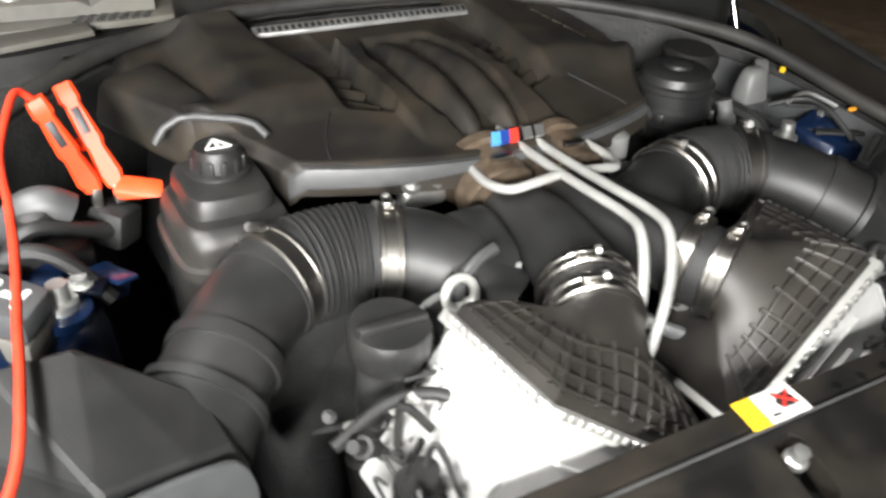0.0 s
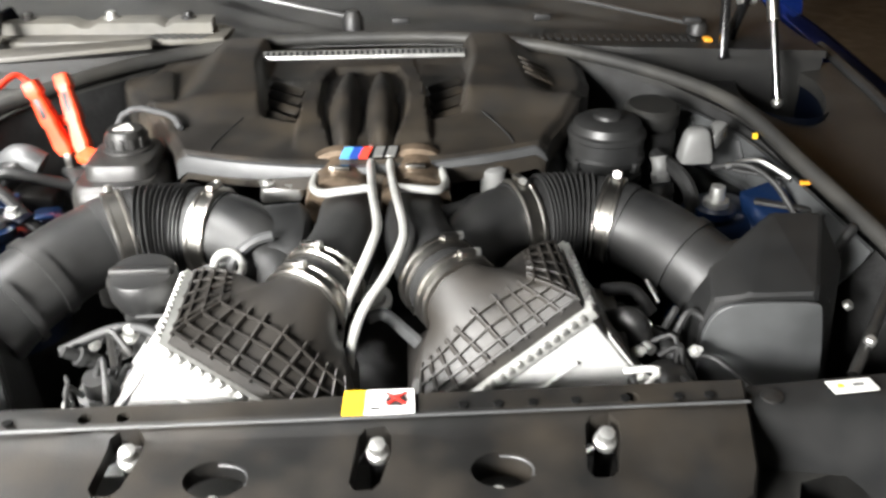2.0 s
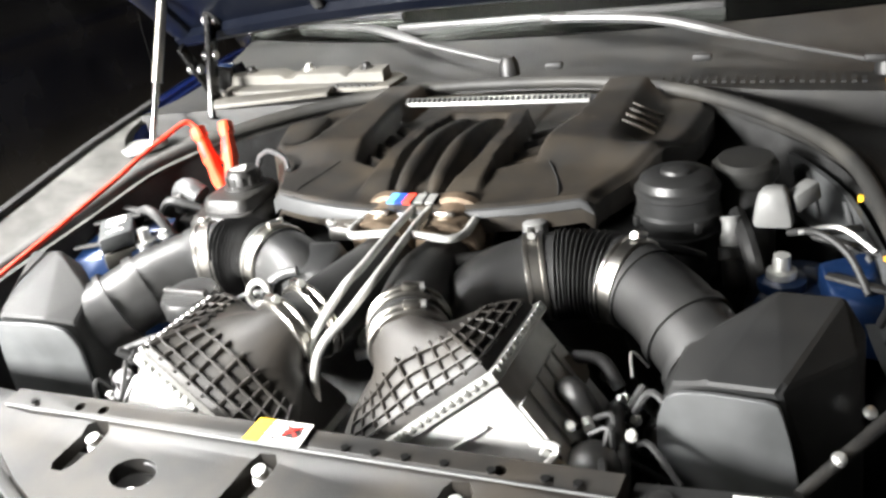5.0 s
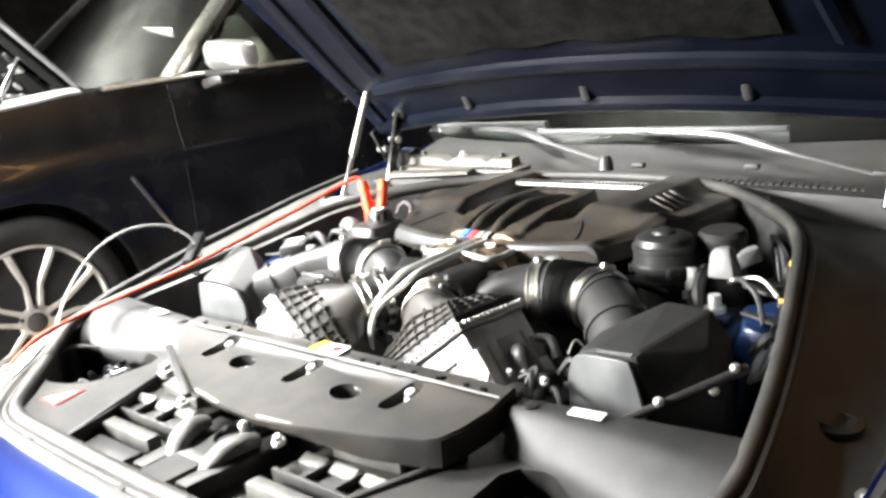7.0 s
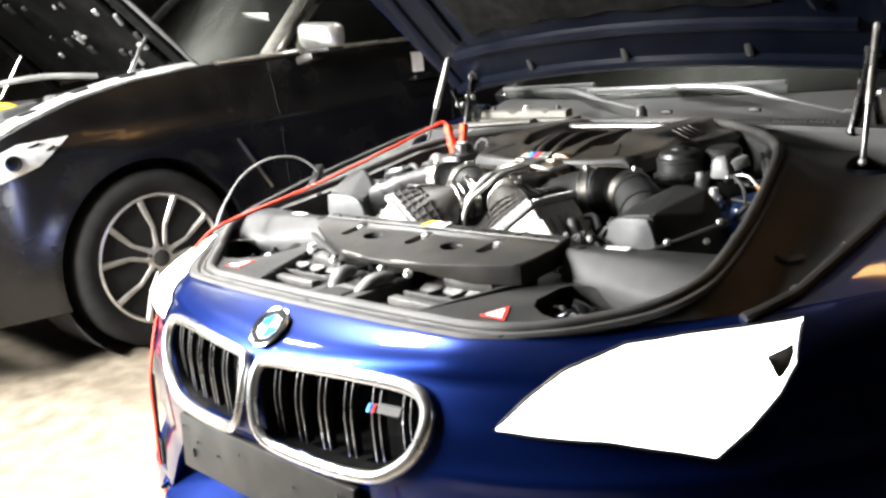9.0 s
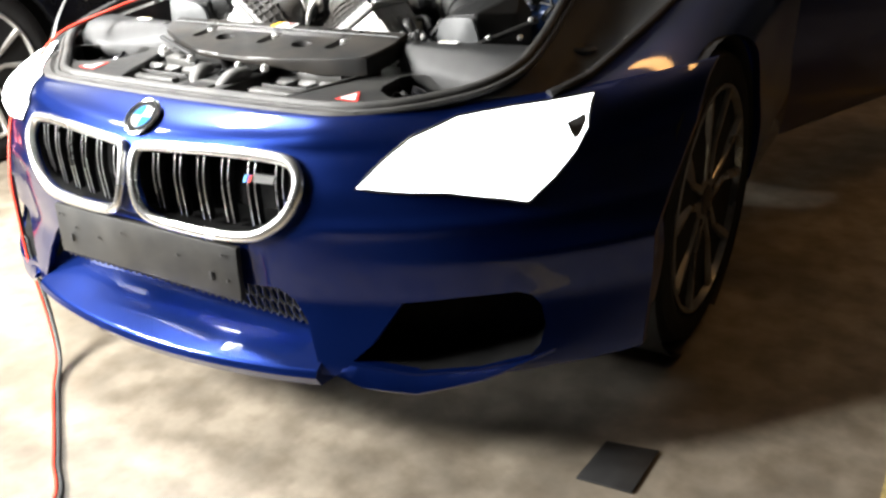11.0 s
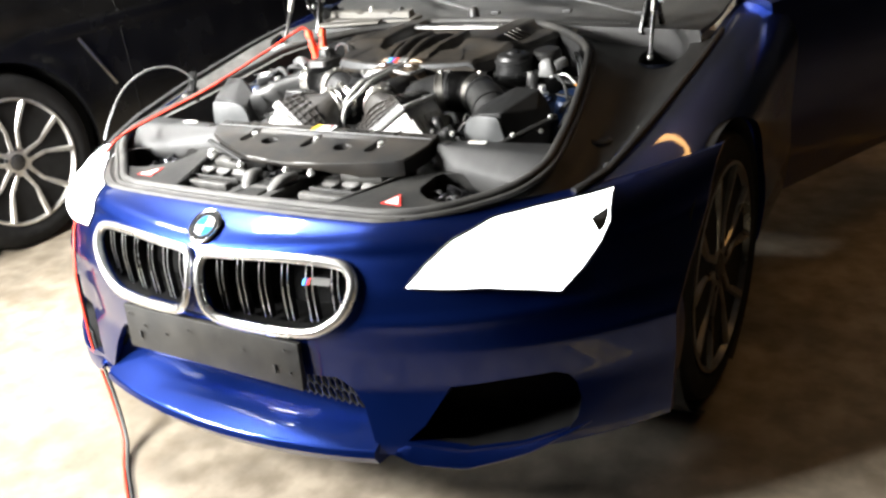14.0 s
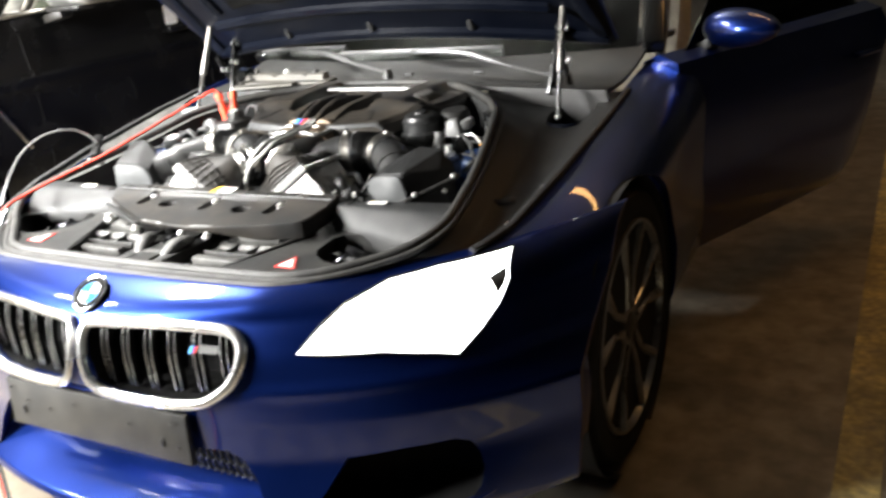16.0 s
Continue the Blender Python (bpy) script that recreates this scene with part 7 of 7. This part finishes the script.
# ---- jump clamp and cables ----
cl = thing("jump_clamp", (-0.39, 0.975, 0.81), "bright orange plastic jump lead clamp gripping a terminal", "clamp")
for a, b, w in (((-0.424, 0.990, 0.900), (-0.388, 0.972, 0.806), 0.020), ((-0.395, 1.025, 0.897), (-0.366, 0.972, 0.806), 0.020)):
    a, b = V(a), V(b)
    d = (b - a).normalized()
    ac = d.cross(V(0, 1, 0)).normalized()
    rings = []
    for t, ww, hh in ((0, 0.0085, 0.0085), (0.02, 0.0095, 0.0095), (0.16, 0.0105, 0.0100), (0.20, 0.0080, 0.0085), (0.55, 0.0110, 0.0105), (0.62, 0.0085, 0.0090), (0.88, 0.0115, 0.0105), (1.0, 0.0080, 0.0090)):
        q = lerp(a, b, t)
        up_ = ac.cross(d)
        rings.append([q + ac * (ww * u) + up_ * (hh * v) for u, v in ((-1, -0.7), (-0.7, -1), (0.7, -1), (1, -0.7), (1, 0.7), (0.7, 1), (-0.7, 1), (-1, 0.7))])
    bm = bmesh.new()
    loft(bm, rings)
    part("clamp_handle", bm, ORANGE, cl, "", 30)
    q = lerp(a, b, 0.36)
    part("grip_window", bar(bmesh.new(), q - d * 0.014 - ac.cross(d) * 0.0088, q + d * 0.014 - ac.cross(d) * 0.0088, 0.008, 0.003, 0.001, ac.cross(d)), BLACKINK, cl)
part("clamp_spring", cyl(bmesh.new(), (-0.402, 0.990, 0.846), (-0.384, 0.994, 0.846), 0.007, n=12), ORANGE, cl)
for q in ((-0.387, 0.970, 0.800), (-0.366, 0.970, 0.800)):
    part("clamp_jaw", box(bmesh.new(), q, (0.010, 0.014, 0.022), bev=0.002), STEEL, cl)
part("clamp_flag", hull([(-0.37, 0.95, 0.80), (-0.33, 0.93, 0.805), (-0.325, 0.95, 0.815), (-0.36, 0.97, 0.818), (-0.375, 0.955, 0.81)], 0.002), ORANGE, cl)
cable = [(-0.424, 0.990, 0.898), (-0.438, 0.985, 0.910), (-0.452, 0.950, 0.900), (-0.464, 0.900, 0.886), (-0.466, 0.840, 0.872), (-0.470, 0.780, 0.860), (-0.478, 0.720, 0.845), (-0.485, 0.660, 0.832), (-0.497, 0.600, 0.817), (-0.526, 0.540, 0.799), (-0.556, 0.460, 0.780), (-0.576, 0.380, 0.763), (-0.565, 0.300, 0.751), (-0.566, 0.240, 0.715), (-0.568, 0.205, 0.685), (-0.565, 0.142, 0.616), (-0.582, 0.120, 0.563), (-0.570, 0.080, 0.456), (-0.575, 0.072, 0.340), (-0.565, 0.060, 0.240), (-0.520, 0.040, 0.120), (-0.445, -0.010, 0.030), (-0.36, -0.085, 0.008), (-0.25, -0.165, 0.007), (-0.12, -0.26, 0.007), (0.0, -0.36, 0.007), (0.05, -0.60, 0.007), (-0.05, -0.9, 0.007)]
pts = glide(cable, 8)
bm = tube(bmesh.new(), pts, 0.0038, 10)
single("red_jump_cable", bm, REDCABLE, "red jump lead running from the clamp to the floor", "cable")
pts2 = [q + V(0.012 if q.z < 0.3 else 0.0, 0.004, 0.0) for q in glide(cable[17:], 8)]
single("black_jump_cable", tube(bmesh.new(), pts2, 0.0045, 10), RUBBER, "black jump lead twin hanging down to the floor", "cable")
wh = [(-0.790, 0.430, 0.700), (-0.770, 0.455, 0.760), (-0.755, 0.515, 0.830), (-0.735, 0.590, 0.865), (-0.705, 0.660, 0.862), (-0.680, 0.700, 0.830), (-0.670, 0.715, 0.795)]
single("white_wire", tube(bmesh.new(), glide(wh, 8), 0.0032, 8), GREYPLUG, "thin pale grey wire arching over the wing", "wire")
bx = thing("cable_clip", (-0.67, 0.70, 0.765), "black spring clip on the wing edge", "clip")
part("clip_body", bar(bmesh.new(), (-0.705, 0.745, 0.820), (-0.645, 0.665, 0.780), 0.024, 0.020, 0.004), BADGEBLACK, bx)
part("clip_jaw", bar(bmesh.new(), (-0.655, 0.70, 0.79), (-0.635, 0.675, 0.755), 0.016, 0.012, 0.003), PLASTIC, bx)

# ---- the black off-road car alongside ----
suv = thing("black_suv", (-3.0, 1.6, 0), "black estate car parked alongside with its bonnet open", "car")
SX = -2.055
SH = V(SX + 0.012, 0.89, 0.372)


def side_pt(y, z):
    """The flank of the car: bulging slightly, tucked in at the front and the top."""
    nosein = 0.55 * max(0.0, 0.42 - y) ** 1.5
    x = SX - 0.02 * ((z - 0.6) / 0.4) ** 2 - nosein - 0.12 * max(0, z - 0.98) ** 1.2 + 0.018 * math.exp(-(((z - 0.86) / 0.05) ** 2)) + (0.02 * math.exp(-((((y - 0.89) ** 2 + (z - 0.37) ** 2) ** 0.5 - 0.42) / 0.05) ** 2))
    return V(x, y, z)


def belt(y):
    return float(np.interp(y, [0.03, 0.20, 0.385, 0.47, 0.68, 0.92, 1.2, 1.3, 1.7, 4.4], [0.80, 0.865, 0.950, 0.985, 1.050, 1.095, 1.122, 1.127, 1.14, 1.16]))


bm = bmesh.new()
rings = []
for y in span(0.05, 4.6, 130):
    zz = span(0.26, belt(y), 26)
    f = [side_pt(y, z) for z in zz]
    rings.append(f + [q + V(-0.04, 0, 0) for q in f][::-1])
loft(bm, rings)
bm = carve(bm, cyl(bmesh.new(), (SX - 0.4, SH.y, SH.z), (SX + 0.3, SH.y, SH.z), 0.415, n=64))
part("flank", bm, BLACKPAINT, suv, "glossy black flank with round wheel arch", 35)
bm = cyl(bmesh.new(), (SX - 0.32, SH.y, SH.z), (SX - 0.015, SH.y, SH.z), 0.425, n=48, cap=False)
part("arch_liner", bm, RUBBER, suv)
part("inner_arch", cyl(bmesh.new(), (SX - 0.34, SH.y, SH.z), (SX - 0.31, SH.y, SH.z), 0.43, n=40), RUBBER, suv)
ax_ = part("wheel", cyl(bmesh.new(), (SX - 0.25, SH.y, SH.z), (SX - 0.12, SH.y, SH.z), 0.05), DARK, suv, "silver double-spoke alloy wheel")
wheel(ax_, SH, 1, 0.372, 0.268, 0.28, RIM)
# front end: bumper and lamp
bm = bmesh.new()
sheet(bm, lambda u, v: (-3.03 + u * (0.955 - 0.04 * max(0, v - 0.6)), 0.05 - 0.10 * (1 - u * u) ** 0.5 + 0.06 * v * v + 0.10 * abs(u) ** 6, 0.25 + 0.62 * v), span(-1, 1, 31), span(0, 1, 12), 0.03)
part("front_end", bm, BLACKPAINT, suv, "black front bumper")
lp = [(0.10, 0.735), (0.30, 0.775), (0.48, 0.830), (0.615, 0.925), (0.42, 0.918), (0.22, 0.850), (0.10, 0.805)]
def lamp_skin(off, bulge):
    """A sheet over the lamp's outline that follows the flank, raised by off."""
    cy, cz = sum(q[0] for q in lp) / len(lp), sum(q[1] for q in lp) / len(lp)
    fine = [(a[0] + (b[0] - a[0]) * k / 3, a[1] + (b[1] - a[1]) * k / 3) for a, b in zip(lp, lp[1:] + lp[:1]) for k in range(3)]
    b_ = bmesh.new()
    rings_ = [[side_pt(cy + (y - cy) * k, cz + (z - cz) * k) + V(off + bulge * (1 - k * k), 0, 0) for y, z in fine] for k in (1.0, 0.75, 0.5, 0.25, 0.03)]
    b_.faces.new(loft(b_, rings_, cap=False)[-1])
    return b_


lmp = part("headlight", lamp_skin(0.012, 0.012), LENSGLASS, suv, "clear glass headlight")
lmp.visible_shadow = False
part("reflector", lamp_skin(0.004, 0.002), CORE, lmp, "bright lamp reflector")
for a, b in (((0.30, 0.785), (0.55, 0.895)), ((0.26, 0.845), (0.50, 0.912))):
    part("lamp_strip", bar(bmesh.new(), side_pt(*a) + V(0.009, 0, 0), side_pt(*b) + V(0.009, 0, 0), 0.010, 0.008, 0.002, (1, 0, 0)), BADGEBLACK, lmp)
for c in ((0.26, 0.815), (0.39, 0.855)):
    part("lamp_ring", turned(bmesh.new(), side_pt(*c) + V(0.004, 0, 0), (1, 0, 0), [(0, 0.030), (0.008, 0.030), (0.008, 0.022), (0.003, 0.020)], 20), BADGEBLACK, lmp)
# body top, bay, raised bonnet
bm = bmesh.new()
loft(bm, [[V(-3.98, y, 0.85), V(SX - 0.05, y, 0.85), V(SX - 0.05, y, 0.87), V(-3.98, y, 0.87)] for y in (0.1, 1.4)])
part("bay_deck", bm, DARK, suv, "dark engine bay of the parked car")
r5 = random.Random(5)
for k in range(46):
    x, y = r5.uniform(-3.5, -2.5), r5.uniform(0.35, 1.15)
    h = r5.uniform(0.08, 0.20)
    mat = (PLASTIC, ALU, GREYPLUG, DUCT, PIPE, ALU, TRIM)[k % 7]
    if k % 2:
        part("bay_unit", box(bmesh.new(), (x, y, 0.87 + h / 2), (r5.uniform(0.1, 0.3), r5.uniform(0.08, 0.2), h), Euler((0, 0, r5.uniform(-0.5, 0.5))).to_matrix(), 0.012), mat, suv)
    else:
        pt = glide([(x, y, 0.90), (x + r5.uniform(-0.15, 0.15), y + 0.1, 0.95 + h * 0.4), (x + r5.uniform(-0.25, 0.25), y + 0.15, 0.9)], 6)
        part("bay_hose", tube(bmesh.new(), pt, r5.uniform(0.012, 0.035), 10), mat, suv)
part("bay_tag", box(bmesh.new(), (-2.40, 0.62, 1.0), (0.10, 0.05, 0.012), bev=0.003), YELLOW, suv)
LIFT = radians(48)


def under(u, v, d):
    """A place on the underside of the raised bonnet, d below its skin."""
    return V(-3.03 + u * (0.80 - 0.05 * v), 1.33 - v * 0.95 * math.cos(LIFT) - d * math.sin(LIFT), 1.135 + v * 0.95 * math.sin(LIFT) - 0.03 * u * u - d * math.cos(LIFT))


bm = bmesh.new()
sheet(bm, lambda u, v: under(u, v, 0.0), span(-1, 1, 21), span(0, 1, 13), 0.02)
hb = part("bonnet", bm, BLACKPAINT, suv, "raised black bonnet")
bm = bmesh.new()
sheet(bm, lambda u, v: under(0.82 * u, 0.06 + 0.86 * v, 0.03 + 0.006 * math.sin(9 * u)), span(-1, 1, 25), span(0, 1, 13), 0.015)
part("bonnet_liner", bm, FELT, hb, "black felt bonnet liner")
for s in (-1, 1):
    part("bonnet_rail", tube(bmesh.new(), [under(s * 0.97, v, 0.035) for v in span(0.0, 0.98, 14)], 0.035, 8, flat=0.5), BADGEBLACK, hb)
    # pale tube stands in for the light along the black bonnet's edge
    part("bonnet_lip", tube(bmesh.new(), [under(s * 1.0, v, 0.002) for v in span(0.0, 0.99, 14)], 0.011, 8), GREYPLUG, hb, "pale strip for the lit edge of the bonnet skin")
    part("bonnet_hinge", bar(bmesh.new(), under(s * 0.97, 0.0, 0.02), V(-3.03 + s * 0.79, 1.36, 1.10), 0.05, 0.03, 0.006), BADGEBLACK, hb)
r6 = random.Random(12)
for k in range(30):
    u, v = r6.uniform(-0.3, 0.98), r6.uniform(0.02, 0.75)
    part("bonnet_clip", box(bmesh.new(), under(u, v, 0.055), (r6.uniform(0.015, 0.05), r6.uniform(0.015, 0.06), 0.015), Euler((-0.8, 0, r6.uniform(-0.6, 0.6))).to_matrix(), 0.004), (GREYPLUG, RUBBER, PLASTIC, ALU, RUBBER)[k % 5], hb)
bm = bmesh.new()
sheet(bm, lambda u, v: side_pt(0.12 + 1.14 * u, belt(0.12 + 1.14 * u)) + V(-0.045 - 0.15 * v, 0, 0.006 + 0.018 * math.sin(math.pi * v)), span(0, 1, 24), span(0, 1, 6), 0.006)
gut = part("wing_gutter", bm, FLANGE, suv, "pale grey inner wing flange")
for y in (0.34, 0.52, 0.74, 0.95):
    q = side_pt(y, belt(y)) + V(-0.10, 0, 0.022)
    part("flange_slot", box(bmesh.new(), q, (0.05, 0.07, 0.010), Euler((0.2, 0, 0)).to_matrix(), 0.003), RUBBER, gut)
bm = bmesh.new()
sheet(bm, lambda u, v: (SX - 0.25 - 0.16 * v, 0.40 + 0.86 * u, 0.955 + 0.145 * u + 0.035 * math.sin(3.0 * v)), span(0, 1, 12), span(0, 1, 5), 0.01)
wing_in = part("inner_wing", bm, GREYPANEL, suv, "grey inner wing panel")
for y, z, w in ((0.58, 1.02, 0.16), (0.80, 1.055, 0.10), (1.02, 1.09, 0.14)):
    part("wing_box", box(bmesh.new(), (SX - 0.36, y, z), (0.09, w, 0.05), Euler((0.16, 0, 0)).to_matrix(), 0.012), (BEIGE, PLASTIC, GREYPANEL)[int(y * 5) % 3], wing_in)
part("bay_pipe", tube(bmesh.new(), glide([(-2.55, 0.30, 1.02), (-2.50, 0.48, 1.12), (-2.48, 0.72, 1.15), (-2.46, 0.95, 1.13)], 8), 0.012, 9), PIPE, suv)
part("bay_hose", tube(bmesh.new(), glide([(-2.62, 0.40, 1.02), (-2.52, 0.55, 1.05), (-2.46, 0.62, 1.02)], 8), 0.016, 9), YELLOW, suv, "yellow hose")
for x in (-2.65, -3.42):
    part("seat", hull([(x - 0.24, 2.75, 0.8), (x + 0.24, 2.75, 0.8), (x - 0.24, 3.0, 1.45), (x + 0.24, 3.0, 1.45), (x - 0.22, 3.15, 1.42), (x + 0.22, 3.15, 1.42), (x - 0.24, 3.0, 0.8), (x + 0.24, 3.0, 0.8)], 0.04), CLOTH, suv, "pale front seat seen through the glass")
for x in (-2.32, -3.74):
    part("gas_strut", cyl(bmesh.new(), (x, 0.985, 1.06), (x, 1.14, 1.28), 0.010, n=12), CHROME, suv)
bm = bmesh.new()
sheet(bm, lambda u, v: (-3.03 + u * (0.86 - 0.16 * v), 1.50 + 0.62 * v + 0.16 * u * u, 1.13 + 0.52 * v), span(-1, 1, 21), span(0, 1, 9), 0.006)
g2 = part("windscreen", bm, GLASS, suv)
g2.visible_shadow = False
part("dash", box(bmesh.new(), (-3.03, 1.85, 1.08), (1.6, 0.5, 0.08), bev=0.03), TRIM, suv)
part("dash_paper", slab(bmesh.new(), [(-2.78, 1.84, 1.285), (-2.45, 1.84, 1.262), (-2.39, 1.83, 1.342), (-2.68, 1.83, 1.368)], (0, 0.004, 0)), WHITE, suv, "white sheet of paper")
for s in (-1, 1):
    # near pillar in steel to carry the bright light on it, far one black
    part("pillar", bar(bmesh.new(), (-3.03 + s * 0.87, 1.64, 1.13), (-3.03 + s * 0.71, 2.28, 1.65), 0.10 if s > 0 else 0.06, 0.05, 0.012), STEEL if s > 0 else BLACKPAINT, suv)
bm = bmesh.new()
slab(bm, [(SX - 0.06, 1.72, 1.15), (SX - 0.04, 4.2, 1.17), (SX - 0.20, 3.9, 1.60), (SX - 0.22, 2.36, 1.62)], (-0.006, 0, 0))
g3 = part("side_window", bm, GLASS, suv)
g3.visible_shadow = False
bm = bmesh.new()
sheet(bm, lambda u, v: (-3.03 + u * 0.72, 2.25 + v * 2.2, 1.66 + 0.05 * math.sin(math.pi * v) - 0.05 * u * u), span(-1, 1, 9), span(0, 1, 9), 0.03)
part("roof", bm, BLACKPAINT, suv)
part("window_trim", tube(bmesh.new(), [V(SX - 0.012, y, belt(y) + 0.004) for y in span(1.30, 4.2, 24)], 0.011, 8), STEEL, suv, "bright metal strip along the window line")
for y in (1.58, 2.72):
    part("door_gap", tube(bmesh.new(), [side_pt(y, z) + V(0.001, 0, 0) for z in span(0.32, 1.12, 14)], 0.0018, 6), BADGEBLACK, suv)
part("side_trim", bar(bmesh.new(), side_pt(1.48, 0.56) + V(0.006, 0, 0), side_pt(1.34, 0.80) + V(0.006, 0, 0), 0.014, 0.008, 0.003, (1, 0, 0)), STEEL, suv, "bright side vent trim")
part("door_handle", bar(bmesh.new(), side_pt(2.45, 0.95) + V(0.02, 0, 0), side_pt(2.65, 0.955) + V(0.02, 0, 0), 0.03, 0.03, 0.008), BLACKPAINT, suv)
bm = hull([V(-1.95, 1.80, 1.20) + V(*q) for q in ((-0.12, -0.05, -0.05), (0.11, -0.03, -0.055), (0.12, -0.03, 0.04), (-0.11, -0.06, 0.065), (-0.11, 0.06, -0.055), (0.11, 0.05, -0.055), (0.11, 0.05, 0.05), (-0.12, 0.06, 0.07), (0.0, -0.10, 0.0), (0.0, -0.07, 0.065))], 0.022, 4)
part("mirror_housing", bm, ALU, suv, "silver door mirror housing")
part("mirror_base", bar(bmesh.new(), (-2.06, 1.78, 1.139), (-1.85, 1.79, 1.139), 0.10, 0.02, 0.008), PLASTIC, suv)
part("mirror_foot", bar(bmesh.new(), (-1.98, 1.78, 1.12), (-2.08, 1.76, 1.10), 0.08, 0.04, 0.01), PLASTIC, suv)
part("sill", bar(bmesh.new(), (SX - 0.03, 1.35, 0.28), (SX - 0.03, 4.3, 0.28), 0.08, 0.08, 0.015), PLASTIC, suv)
part("hanging_tag", slab(bmesh.new(), [(SX + 0.03, 2.42, 0.98), (SX + 0.03, 2.50, 0.98), (SX + 0.03, 2.50, 1.08), (SX + 0.03, 2.42, 1.08)], (0.003, 0, 0)), WHITE, suv, "white paper tag on the door")
rear = part("rear_wheel", cyl(bmesh.new(), (SX - 0.25, 3.82, 0.372), (SX - 0.12, 3.82, 0.372), 0.05), DARK, suv)
wheel(rear, V(SX + 0.012, 3.82, 0.372), 1, 0.372, 0.268, 0.28, RIM)
